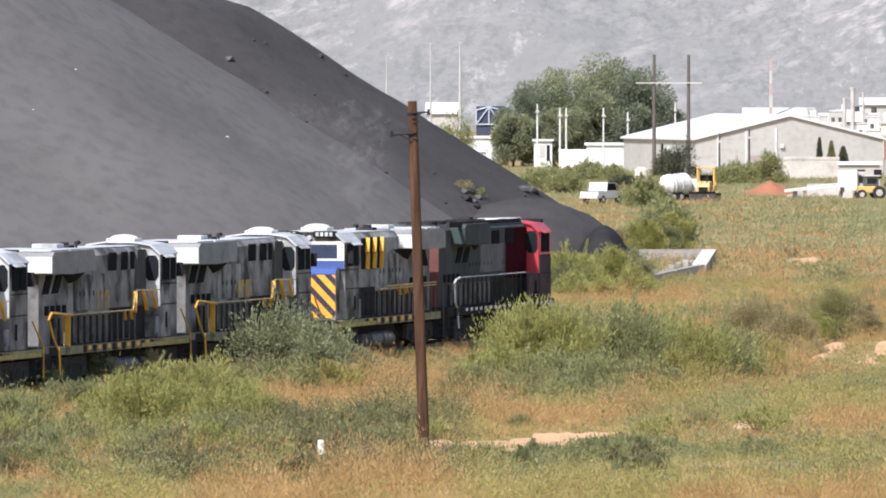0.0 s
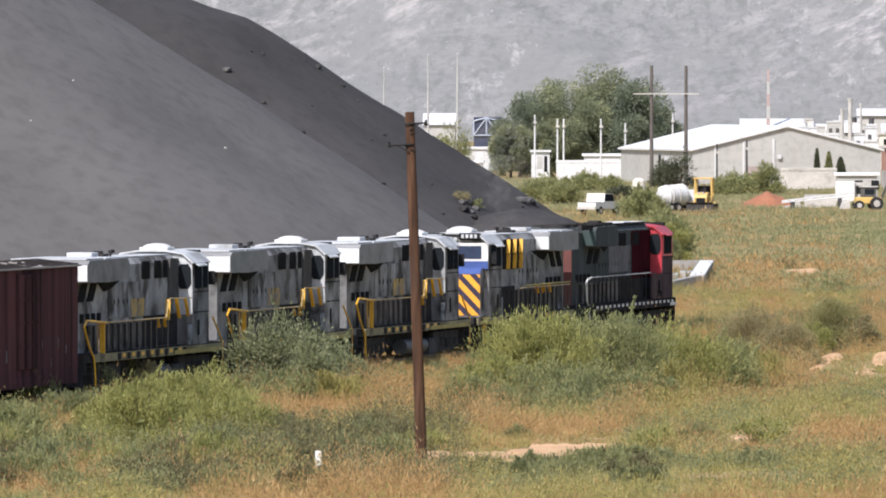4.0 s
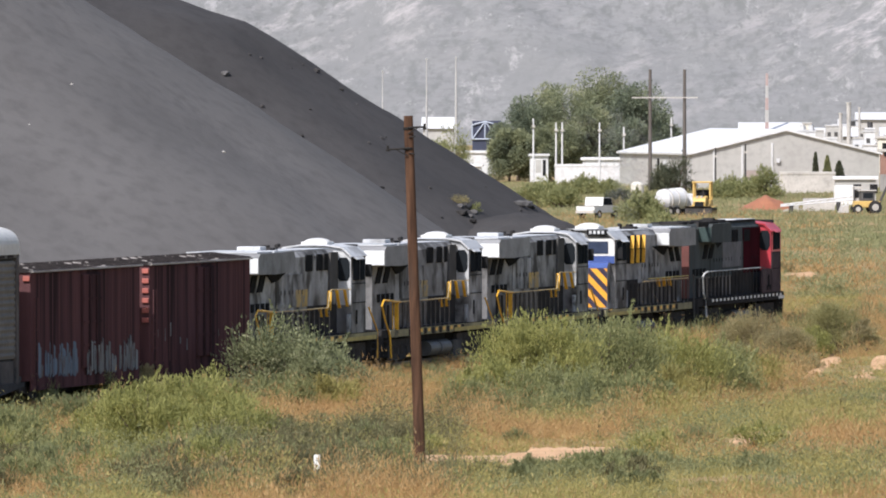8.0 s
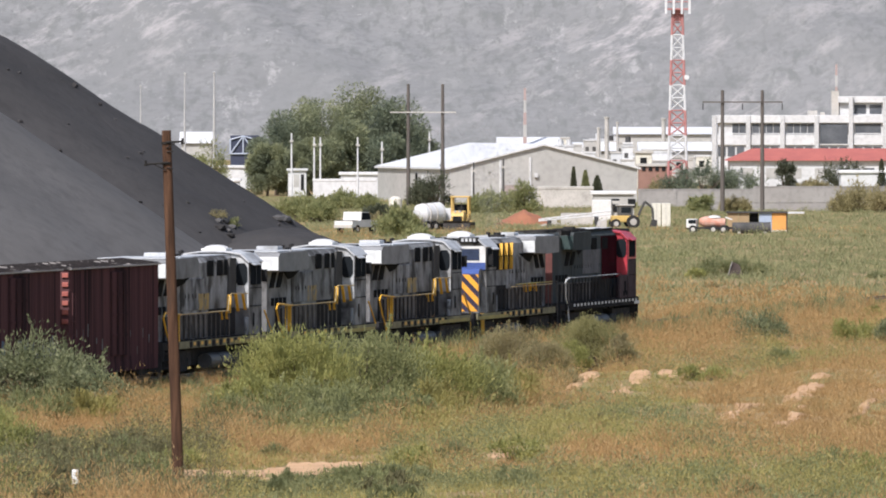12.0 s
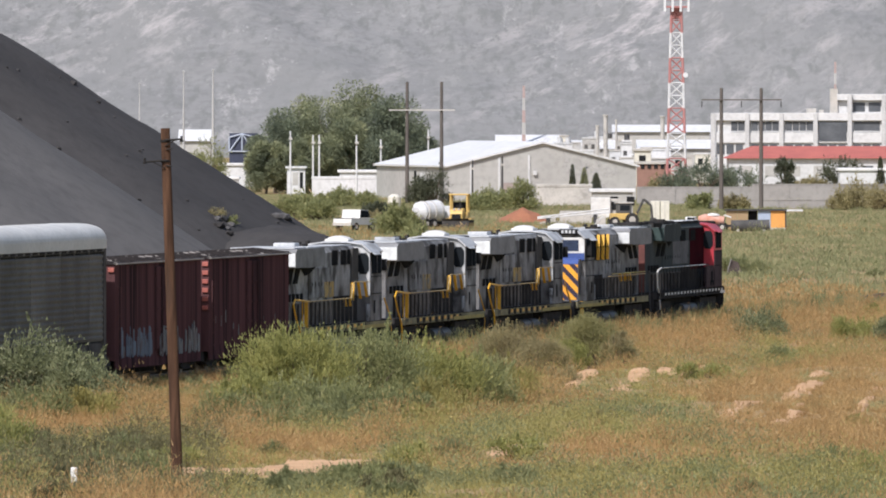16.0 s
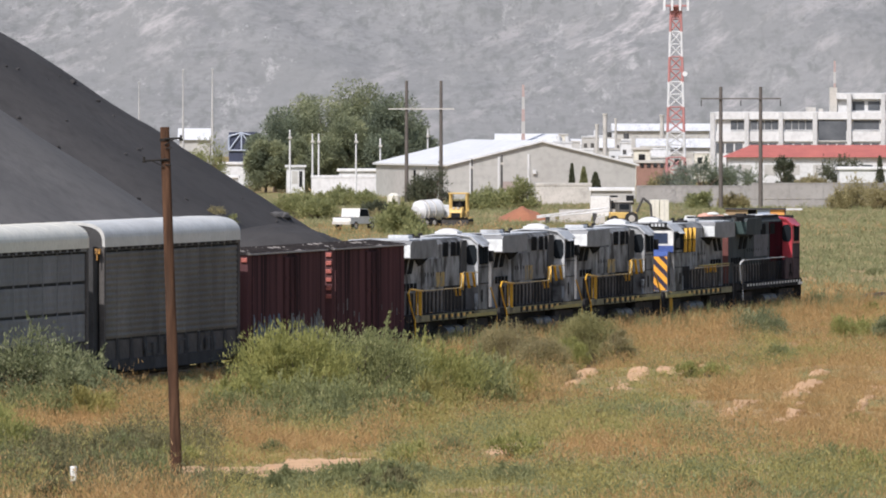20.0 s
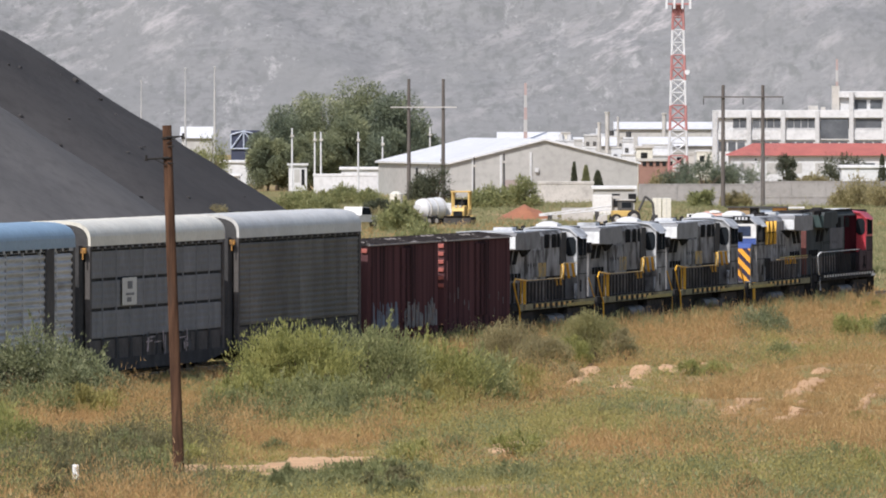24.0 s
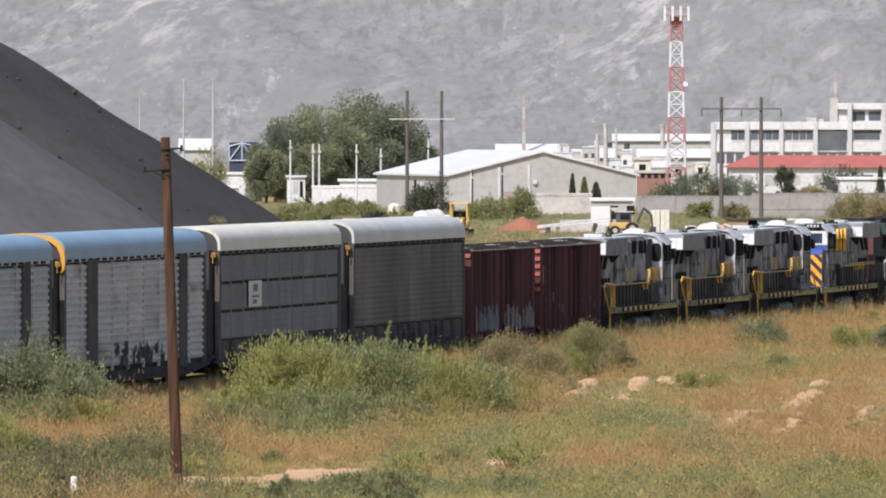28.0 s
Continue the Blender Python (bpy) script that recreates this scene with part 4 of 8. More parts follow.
def boxcar(label, last=False):
    """A fifty-foot boxcar with ribbed sides, a plug door and corrugated ends."""
    bx = thing("boxcar", label, "boxcar", "boxcars")
    part("body", Shape().box(-8.05, 8.05, -1.46, 1.46, 0.75, 4.48), BOXRED, bx)
    part("roof", Shape().prism([(-1.55, 4.46), (1.55, 4.46), (1.5, 4.53), (0, 4.68), (-1.5, 4.53)], -8.15, 8.15, "x"), ROOFTAR, bx)
    for k in range(13):
        part("roof_rib", Shape().prism([(-1.52, 4.54), (0, 4.69), (1.52, 4.54), (1.52, 4.57), (0, 4.73), (-1.52, 4.57)], -8.0 + k * 1.32, -7.9 + k * 1.32, "x"), ROOFTAR, bx)
    part("running_edge", Shape().box(-8.15, 8.15, -1.58, -1.52, 4.46, 4.52).box(-8.15, 8.15, 1.52, 1.58, 4.46, 4.52), material("scuffed_edge", (0.34, 0.31, 0.30), (0.2, 0.18, 0.17), 1.5, 0.6), bx)
    rib = Shape().prism([(-0.06, 0), (-0.03, 0.018), (0.03, 0.018), (0.06, 0)], 1.0, 4.42, "z").mesh("side_rib", BOXRED)
    for y in (-1, 1):
        for k in range(17):
            x = -7.85 + k * 0.98
            if -1.0 < x < 2.2:
                continue
            ob = part("side_rib", rib, None, bx)
            ob.location = (x, y * 1.455, 0)
            ob.rotation_euler.z = math.pi if y < 0 else 0
        door = part("door", Shape().box(-0.75, 2.0, y * 1.5 - 0.05, y * 1.5 + 0.05, 1.05, 4.3, 0.02), BOXRED, bx)
        for z in (1.8, 2.6, 3.4):
            part("door_rib", Shape().box(-0.7, 1.95, y * 1.56 - 0.02, y * 1.56 + 0.02, z, z + 0.08), BOXRED, door)
        part("door_rod", Shape().rod((0.1, y * 1.6, 1.1), (0.1, y * 1.6, 4.25), 0.03).rod((1.1, y * 1.6, 1.1), (1.1, y * 1.6, 4.25), 0.03), BOXRED, door)
        part("side_sill", Shape().box(-7.95, 7.95, y * 1.44 - 0.04, y * 1.44 + 0.04, 0.42, 0.8), BOXRED, bx)
        part("ladder", Shape().path([(-7.9, y * 1.56, 0.6), (-7.9, y * 1.56, 3.6)], 0.02).path([(-7.45, y * 1.56, 0.6), (-7.45, y * 1.56, 3.6)], 0.02).path([(-7.9, y * 1.56, 1.0), (-7.45, y * 1.56, 1.0)], 0.02).path([(-7.9, y * 1.56, 1.5), (-7.45, y * 1.56, 1.5)], 0.02).path([(-7.9, y * 1.56, 2.0), (-7.45, y * 1.56, 2.0)], 0.02).path([(-7.9, y * 1.56, 2.5), (-7.45, y * 1.56, 2.5)], 0.02), BOXRED, bx)
    for x in (-8.05, 8.05):
        s = 1 if x > 0 else -1
        part("end_wall", Shape().box(min(x, x + s * 0.04), max(x, x + s * 0.04), -1.46, 1.46, 0.95, 4.48), BOXRED, bx)
        for k in range(7):
            part("end_corrugation", Shape().prism([(x + s * 0.04, 1.25 + k * 0.46), (x + s * 0.14, 1.36 + k * 0.46), (x + s * 0.14, 1.44 + k * 0.46), (x + s * 0.04, 1.55 + k * 0.46)], -1.05, 1.05), BOXRED, bx)
        # sun on the upper end ribs, painted as bright plates; shaded ribs get none
        for k in range(6):
            if s < 0 and (not last or k == 5):
                part("ladder_rung", Shape().box(x - 0.12, x - 0.06, -1.44, -1.2, 2.42 + k * 0.35, 2.6 + k * 0.35, 0.02), BOXENDLIT, bx, "sunlit end rib in bright red")
    part("centre_sill", Shape().box(-8.2, 8.2, -0.35, 0.35, 0.3, 0.95), TRUCK, bx)
    # black box added under the floor to hide the lit ground beyond
    part("brake_gear", Shape().box(-4.8, 4.8, -0.4, 0.4, 0.12, 0.32), BLACK, bx)
    truck(bx, -6.4, 2, 1.78, 0.42)
    truck(bx, 6.4, 2, 1.78, 0.42)
    coupler(bx, -8.85)
    coupler(bx, 8.85)
    return bx


RUSTYORANGE = material("rusty_orange_paint", (0.52, 0.28, 0.08), (0.26, 0.14, 0.06), 3.0, 0.8, c=(0.12, 0.08, 0.05), cscale=4.0, cut=0.52, shine=0.05)


def autorack(label, panel, roofm, slats, rows, hl, ncol, wide_posts=(), deep=0.045, gap=0.06):
    """A covered car carrier with sheet panels, an arched roof and tall end doors."""
    ar = thing("autorack_wagon", label, "autorack", "autoracks")
    arch = [(-1.58, 5.12)] + [(-1.58 * math.copysign(abs(math.cos(q)) ** 0.55, math.cos(q)), 5.3 + 0.78 * math.sin(q) ** 0.75) for q in (math.pi * k / 22 for k in range(1, 22))] + [(1.58, 5.12)]
    part("roof", Shape().prism(arch, -hl - 0.15, hl + 0.15, "x"), roofm, ar, smooth=False)
    for k in range(9):
        part("roof_seam", Shape().prism([(y * 1.001, z + 0.006) for y, z in arch], -hl + k * hl / 4 - 0.03, -hl + k * hl / 4 + 0.03, "x"), roofm, ar)
    for s in (-1, 1):
        part("roof_end", Shape().prism([(y * 0.93, 5.1 + (z - 5.12) * 0.9) for y, z in arch], min(s * (hl + 0.15), s * (hl + 0.19)), max(s * (hl + 0.15), s * (hl + 0.19)), "x"), RACKPOST, ar)
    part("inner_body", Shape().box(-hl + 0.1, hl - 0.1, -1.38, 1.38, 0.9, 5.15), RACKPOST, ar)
    w = 2 * hl / ncol
    z0, z1 = (0.9 if wide_posts else 1.55), 5.0
    h = (z1 - z0) / rows
    ns = max(1, int(h / slats))
    fold = [(0.0, 0.03), (0.05, 0.03)]
    for k in range(ns):
        z, dz = 0.05 + k * (h - 0.1) / ns, (h - 0.1) / ns
        fold += [(0.05, z), (0.05 + deep, z + 0.3 * dz), (0.05 + deep, z + 0.58 * dz), (0.05, z + 0.76 * dz)]
    fold += [(0.05, h - 0.09), (0.0, h - 0.09)]
    pm = Shape().prism(fold, -w / 2 + gap, w / 2 - gap, "x").mesh("side_panel", panel)
    lowsh = Shape().box(-w / 2 + 0.25, w / 2 - 0.25, 0, 0.04, 0.62, 1.5)
    lm = lowsh.mesh("lower_panel", RACKBROWN)
    post = Shape().prism([(-0.09, 0.62), (0.09, 0.62), (0.05, 5.1), (-0.05, 5.1)], 0, 0.09 if gap > 0.02 else 0.045).mesh("side_post", panel)
    foot = Shape().prism([(-0.3, 0.6), (0.3, 0.6), (0.1, 1.55), (-0.1, 1.55)], 0, 0.08).mesh("post_foot", RACKPOST)
    for y in (-1, 1):
        for i in range(ncol):
            x = -hl + (i + 0.5) * w
            for j in range(rows):
                ob = part("side_panel", pm, None, ar)
                ob.location, ob.rotation_euler.z = (x, y * 1.42, z0 + j * h), (math.pi if y < 0 else 0)
            if not wide_posts:
                ob = part("lower_panel", lm, None, ar)
                ob.location, ob.rotation_euler.z = (x, y * 1.42, 0), (math.pi if y < 0 else 0)
        for i in range(ncol + 1):
            x = -hl + i * w
            ob = part("side_post", post, None, ar)
            ob.location, ob.rotation_euler.z = (x, y * 1.44, 0), (math.pi if y < 0 else 0)
            if not wide_posts:
                ob = part("post_foot", foot, None, ar)
                ob.location, ob.rotation_euler.z = (x, y * 1.46, 0), (math.pi if y < 0 else 0)
        for x0, x1 in wide_posts:
            part("wide_post", Shape().box(x0, x1, y * 1.56 - 0.06, y * 1.56 + 0.06, 0.62, 5.08, 0.01), RACKBROWN, ar)
        part("side_sill", Shape().prism([(-hl - 0.9, 0.75), (-hl - 0.9, 0.62), (-9.2, 0.28), (9.2, 0.28), (hl + 0.9, 0.62), (hl + 0.9, 0.75)], y * 1.5 - 0.06, y * 1.5 + 0.06), RACKPOST, ar)
        part("top_rail", Shape().box(-hl, hl, y * 1.5 - 0.05, y * 1.5 + 0.05, 5.0, 5.14), panel, ar)
        slot = Shape().box(-0.42, 0.42, -0.006, 0.006, 5.015, 5.115).mesh("eave_slot", BLACK)
        for i in range(int(2 * hl / 1.25)):
            part("eave_slot", slot, None, ar).location = (-hl + 0.7 + i * 1.25, y * 1.553, 0)
        for x in (-hl, hl):
            part("corner_post", Shape().box(x - 0.16, x + 0.16, y * 1.46 - 0.1, y * 1.46 + 0.1, 0.7, 5.15, 0.02), RACKBROWN, ar)
    for s in (-1, 1):
        part("end_door", Shape().prism([(s * hl, -1.3), (s * (hl + 0.55), -1.2), (s * (hl + 0.8), -0.6), (s * (hl + 0.8), 0.6), (s * (hl + 0.55), 1.2), (s * hl, 1.3)], 0.95, 5.15, "z"), RACKPOST, ar)
        for y in (-0.62, 0.0, 0.62):
            part("door_post", Shape().rod((s * (hl + 0.82), y, 0.95), (s * (hl + 0.82), y, 5.1), 0.05), RACKBROWN, ar)
        part("end_platform", Shape().box(min(s * hl, s * (hl + 1.1)), max(s * hl, s * (hl + 1.1)), -1.4, 1.4, 0.8, 0.95), RACKPOST, ar)
        for y in (-1.35, 1.35):
            part("end_bracket", Shape().box(s * (hl + 0.35) - 0.12, s * (hl + 0.35) + 0.12, y - 0.1, y + 0.1, 4.86, 5.06, 0.02).rod((s * (hl + 0.5), y, 4.62), (s * (hl + 0.5), y, 5.0), 0.03), RUSTYORANGE, ar, "faded orange bracket")
    # added black filler box; keeps sunlit grass from showing beneath the wagon
    part("brake_gear", Shape().box(-8.3, 8.3, -0.45, 0.45, 0.1, 0.75), BLACK, ar)
    part("deck", Shape().box(-hl - 1.2, hl + 1.2, -1.35, 1.35, 0.7, 0.9), RACKPOST, ar)
    truck(ar, -9.9, 2, 1.78, 0.42)
    truck(ar, 9.9, 2, 1.78, 0.42)
    coupler(ar, -14.15)
    coupler(ar, 14.15)
    return ar


TRAIN = []     # thing, distance of its middle from START along the track at 14 s, faces back
grey_locos = "grey locomotives"
unit = locomotive("weathered light grey diesel locomotive with yellow step rails", GREY_LOOK, GREY_DIMS, grey_locos)
TRAIN.append((unit, -46.4 + 11.15, False))
for k in (1, 2):
    TRAIN.append((copy_thing(unit, pose(0, 0, 0)), -46.4 + 11.15 + 22.3 * k, False))
TRAIN.append((locomotive("grey diesel locomotive with blue nose and orange diagonal stripes", GREY_LOOK, GREY_DIMS, grey_locos, nose_blue=True), -46.4 + 11.15 + 66.9, True))
LEAD_LOOK = dict(hood=GREEN, wing=GREEN, wingend=GREENLIT, hoodend=RUST, cab=MAROONGREY, cabface=RED, nose=MAROONGREY, roof=RED, hoodroof=BLACK, rail=WHITE, sill=WHITE, sillbase=BLACK, longrail=PALE, post=BLACK, low=MAROONGREY, top=BLACK)
TRAIN.append((locomotive("dark green and red lead locomotive with white handrails", LEAD_LOOK, LEAD_DIMS, "lead locomotive", lead=True), -46.4 + 11.15 + 89.2, False))
car = boxcar("dark brown-red ribbed boxcar with faded graffiti")
TRAIN.append((car, -46.4 - 8.85, False))
rear_car = boxcar("dark brown-red ribbed boxcar with blue graffiti low down", True)
TRAIN.append((rear_car, -46.4 - 8.85 - 17.7, False))
SPRAY = [material("blue_spray", (0.06, 0.11, 0.18), (0.045, 0.07, 0.115), 1.2, 0.6, c=(0.05, 0.024, 0.03), cscale=1.6, cut=0.55, soft=0.1, vary=0.25), material("pale_spray", (0.15, 0.18, 0.20), (0.085, 0.09, 0.10), 1.2, 0.6, c=(0.05, 0.024, 0.03), cscale=1.6, cut=0.5, soft=0.1, stretch=(2.5, 1, 0.6), vary=0.15)]
rng = random.Random(3)
for k in range(110):
    blue = k < 55
    x = rng.uniform(-7.0, -1.1) if blue else rng.uniform(-0.6, 7.8)
    w = rng.uniform(0.03, 0.17)
    z0 = rng.uniform(0.76, 0.95)
    z1 = z0 + (rng.uniform(0.35, 1.15) if blue else rng.uniform(0.3, 1.2))
    yy = -1.466 if not -0.8 < x < 2.1 else -1.556
    part("graffiti", Shape().prism([(x - w, z0), (x + w, z0 + 0.05), (x + w * 0.9, z1 - 0.06), (x - w * 0.8, z1)], yy - 0.004 - 0.0003 * k, yy), SPRAY[0 if blue else 1], rear_car, "sprayed paint")
for k in range(12):
    x, z0 = -7.0 + k * 1.2 + rng.uniform(-0.4, 0.4), rng.uniform(0.85, 2.2)
    if not -1.0 < x < 2.2:
        part("graffiti", Shape().box(x - 0.05, x + 0.05, -1.472, -1.466, z0, z0 + rng.uniform(0.2, 0.5)), SPRAY[1], car, "faded paint fleck")
RACKS = [("dull zinc autorack wagon with a pale grey roof", ZINC, ROOFGREY, 0.23, 1, 12.75, 10, (), 0.035, 0.012),
         ("blue-grey autorack wagon with flat panels and cream roof", ZINCBLUE, CREAM, 0.28, 3, 12.45, 10, (), 0.008, 0.012),
         ("bright slatted autorack wagon with a faded blue roof", ZINCLIGHT, ROOFBLUE, 0.27, 1, 12.9, 9, ((8.0, 9.2), (-9.0, -7.4)), 0.06),
         ("slatted zinc autorack wagon with a blue roof", ZINCLIGHT, ROOFBLUE, 0.27, 1, 12.9, 9, ((8.0, 9.2), (-9.0, -7.4)), 0.06)]
for k, spec in enumerate(RACKS):
    rack = autorack(*spec)
    TRAIN.append((rack, -81.8 - 14.15 - 28.3 * k, False))
    if k == 1:
        card = part("placard", Shape().box(-6.8, -4.2, -1.57, -1.55, 2.78, 3.84, 0.004), ROOFGREY, rack, "pale stencilled placard")
        for j, (x0, x1, z0, z1) in enumerate(((-5.9, -5.0, 3.4, 3.7), (-6.2, -4.7, 3.15, 3.25), (-6.0, -5.2, 2.9, 3.08))):
            part("placard_bar", Shape().box(x0, x1, -1.576, -1.572, z0, z1), ZINCBLUE, card)
    if k == 2:
        bow = [(-1.58, 4.75), (-1.6, 5.12), (-1.57, 5.42), (-1.41, 5.74), (-1.06, 5.97), (-0.5, 6.09), (0, 6.12), (0.5, 6.09), (1.06, 5.97), (1.41, 5.74), (1.57, 5.42), (1.6, 5.12), (1.58, 4.75)]
        part("orange_hoop", Shape().prism(bow + [(y * 0.91, z - 0.14) for y, z in bow[::-1]], -13.2, -13.02, "x"), PLANT, rack, "orange painted roof hoop")
    if k in (0, 1):
        rng = random.Random(20 + k)
        for j in range(24 if k == 0 else 26):
            x = rng.uniform(-6.8, 8.0) if k == 0 else rng.uniform(-2.4, 6.6)
            w, z0, t = rng.uniform(0.05, 0.16), rng.uniform(0.7, 1.0), rng.uniform(-0.25, 0.25)
            if j % 3 == 0:
                w, z0, z1 = rng.uniform(0.35, 0.7), rng.uniform(0.75, 1.5), 0.06
            else:
                z1 = rng.uniform(0.3, 0.75)
            part("graffiti", Shape().prism([(x - w, z0), (x + w, z0 + 0.03), (x + w + t, z0 + z1 + 0.02), (x - w + t, z0 + z1)], -1.566 - 0.0005 * j, -1.56), PINKSPRAY if k and j % 2 else FADESPRAY, rack, "faded sprayed scrawl")
    if k > 1:
        rng = random.Random(40 + k)
        for j in range(26):
            x, w = rng.uniform(-3.8, 5.0), rng.uniform(0.08, 0.3)
            z = rng.uniform(0.75, 1.35)
            part("graffiti", Shape().prism([(x - w, z), (x + w, z + 0.06), (x + w * rng.uniform(0.5, 1.3), z + rng.uniform(0.25, 0.7)), (x - w * rng.uniform(0.4, 1.2), z + rng.uniform(0.3, 0.6))], -1.566 - 0.0004 * j, -1.56), RACKPOST if j % 4 else FADESPRAY, rack, "dark sprayed scrawl")

# exhaust haze over the fourth locomotive, in loose wisps
def smoke_material():
    m = bpy.data.materials.new("thin_exhaust")
    m.use_nodes = True
    n, l = m.node_tree.nodes, m.node_tree.links
    n.remove(n["Principled BSDF"])
    mx, clear, grey = n.new("ShaderNodeMixShader"), n.new("ShaderNodeBsdfTransparent"), n.new("ShaderNodeBsdfDiffuse")
    grey.inputs["Color"].default_value = (0.30, 0.30, 0.30, 1)
    mx.inputs[0].default_value = 0.028
    l.new(clear.outputs[0], mx.inputs[1])
    l.new(grey.outputs[0], mx.inputs[2])
    l.new(mx.outputs[0], n["Material Output"].inputs["Surface"])
    return m


def wisp(name, z0, z1, r0, r1, lean, count, seed, mat):
    """Flecks of haze scattered through a widening column."""
    rnd = np.random.RandomState(seed)
    f = rnd.rand(count)
    a, q = rnd.rand(count) * 2 * np.pi, np.sqrt(rnd.rand(count)) * (r0 + (r1 - r0) * f)
    mid = np.stack([lean * f + q * np.cos(a), q * np.sin(a), z0 + (z1 - z0) * f], 1)
    co = (mid[:, None, :] + rnd.normal(size=(count, 3, 3)) * 0.2).reshape(-1, 3)
    me = bpy.data.meshes.new(name)
    me.from_pydata(co.tolist(), [], np.arange(3 * count).reshape(-1, 3).tolist())
    me.materials.append(mat)
    return me


haze = thing("exhaust_smoke", "thin pale grey exhaust rising from a locomotive", "smoke")
THIN = smoke_material()
for k, (z0, z1, r0, r1, lean, count) in enumerate(((4.9, 6.4, 0.3, 0.8, -1.5, 110), (6.0, 7.8, 0.7, 1.4, -3.0, 210), (7.2, 9.2, 1.1, 2.1, -5.0, 280), (8.4, 9.8, 1.4, 2.4, -9.0, 190))):
    part("wisp", wisp("wisp", z0, z1, r0, r1, lean, count, 900 + k, THIN), None, haze)
TRAIN.append((haze, -46.4 + 11.15 + 66.9 + 2.8, False))

# ---- telegraph pole and marker ----
pole = thing("telegraph_pole", "weathered brown wooden telegraph pole, leaning slightly", "pole")
foot, head = Vector((-6.78, 300.2, 0.5)), Vector((-7.1, 300, 10.02))
shaft = Shape().rod(foot, head, 0.15, 16, 0.118)
part("shaft", shaft, POLEWOOD, pole, smooth=False)
for x0, x1, dz, up in ((0.0, 0.42, -0.30, 0.02), (-0.52, 0.06, -0.86, 0.04)):
    arm = part("bracket", Shape().rod(head + Vector((x0, -0.13, dz)), head + Vector((x1, -0.13, dz + up)), 0.026), IRON, pole, "black iron bracket")
    tip = x1 if abs(x1) > abs(x0) else x0
    part("insulator_pin", Shape().rod(head + Vector((tip, -0.13, dz)), head + Vector((tip, -0.13, dz + 0.10)), 0.03).rod(head + Vector((tip, -0.13, dz - 0.05)), head + Vector((tip, -0.13, dz)), 0.05), IRON, arm)
    part("brace", Shape().rod(head + Vector((tip * 0.6, -0.13, dz)), head + Vector((0, -0.13, dz - 0.16)), 0.014), IRON, arm)
part("step_peg", Shape().rod(head + Vector((0.02, -0.12, -0.55)), head + Vector((0.19, -0.14, -0.52)), 0.016), IRON, pole)
part("step_peg", Shape().rod(head + Vector((0.02, -0.12, -0.95)), head + Vector((0.18, -0.14, -0.98)), 0.016), IRON, pole)
for z in (0.32, 0.84):
    part("band", Shape().rod(head + Vector((0.002, 0, -z - 0.03)), head + Vector((0.0, 0, -z + 0.03)), 0.134, 16), IRON, pole)

post = thing("marker_post", "short white-painted concrete marker post, stained below", "marker post")
part("stem", Shape().prism([(-9.13, 0.2), (-8.99, 0.2), (-8.98, 1.35), (-9.12, 1.35)], 287.9, 288.04), material("stained_white_concrete", (0.62, 0.60, 0.57), (0.48, 0.46, 0.43), 2.0, 0.85, c=(0.22, 0.21, 0.19), cscale=5, cut=0.5), post)
part("cap", Shape().box(-9.13, -8.97, 287.89, 288.05, 1.35, 1.74, 0.03), WHITE, post, "bright white cap")

# ---- concrete bay beside the track ----
bay = thing("concrete_trough", "low pale concrete bay with worn coping", "loading bay")


def bay_wall(p, q, hgt, thick, low=-0.9):
    p, q = Vector((*p, 0)), Vector((*q, 0))
    d = (q - p).normalized()
    n = Vector((-d.y, d.x, 0)) * thick / 2
    pts = [p - n, q - n, q + n, p + n]
    return Shape().hull([(*v.xy, low) for v in pts] + [(*v.xy, hgt) for v in pts], [(3, 2, 1, 0), (4, 5, 6, 7), (0, 1, 5, 4), (1, 2, 6, 5), (2, 3, 7, 6), (3, 0, 4, 7)])


part("back_wall", bay_wall((-3.12, 707), (1.42, 707), 0.32, 0.5), YARDGREY, bay)
part("end_wall", bay_wall((1.14, 708), (0.50, 652), 0.24, 0.7), YARDGREY, bay, "dull grey end wall")
part("coping", bay_wall((1.14, 708), (0.50, 652), 0.32, 0.8, 0.24), WALLWHITE, bay, "bright worn coping")
part("front_wall", bay_wall((0.50, 652), (-2.93, 606), 0.28, 0.4), YARDGREY, bay)
part("floor_slab", Shape().prism([(-2.76, 610), (0.38, 653), (1.08, 706), (-2.98, 706)], -0.7, -0.28, "z"), YARDGREY, bay)
for k in range(5):
    part("broken_slab", Shape().box(-1.27 + k * 0.4, -1.27 + 0.35 + k * 0.4, 664 + k * 6, 670 + k * 6, -0.3, 0.0 + 0.06 * (k % 3), 0.04), YARDGREY, bay)

slab = solo("dumped_slab", Shape().hull([(18.06, 752, -0.5), (19.22, 752, -0.5), (18.86, 752.4, 0.55), (18.39, 752.4, 0.75), (18.06, 754, -0.5), (19.22, 754, -0.5), (18.86, 753.4, 0.55), (18.39, 753.4, 0.75)], [(0, 1, 2, 3), (7, 6, 5, 4), (0, 4, 5, 1), (1, 5, 6, 2), (2, 6, 7, 3), (3, 7, 4, 0)]), material("burnt_rubble", (0.04, 0.028, 0.025), (0.065, 0.048, 0.042), 3, 0.9), "dark burnt slab leaning in the grass", "rubble")
part("pale_edge", Shape().rod((18.06, 752.2, -0.3), (18.39, 752.2, 0.76), 0.035, 6), YARDGREY, slab)


# ---- the town beyond the field ----
TOWN = -0.62


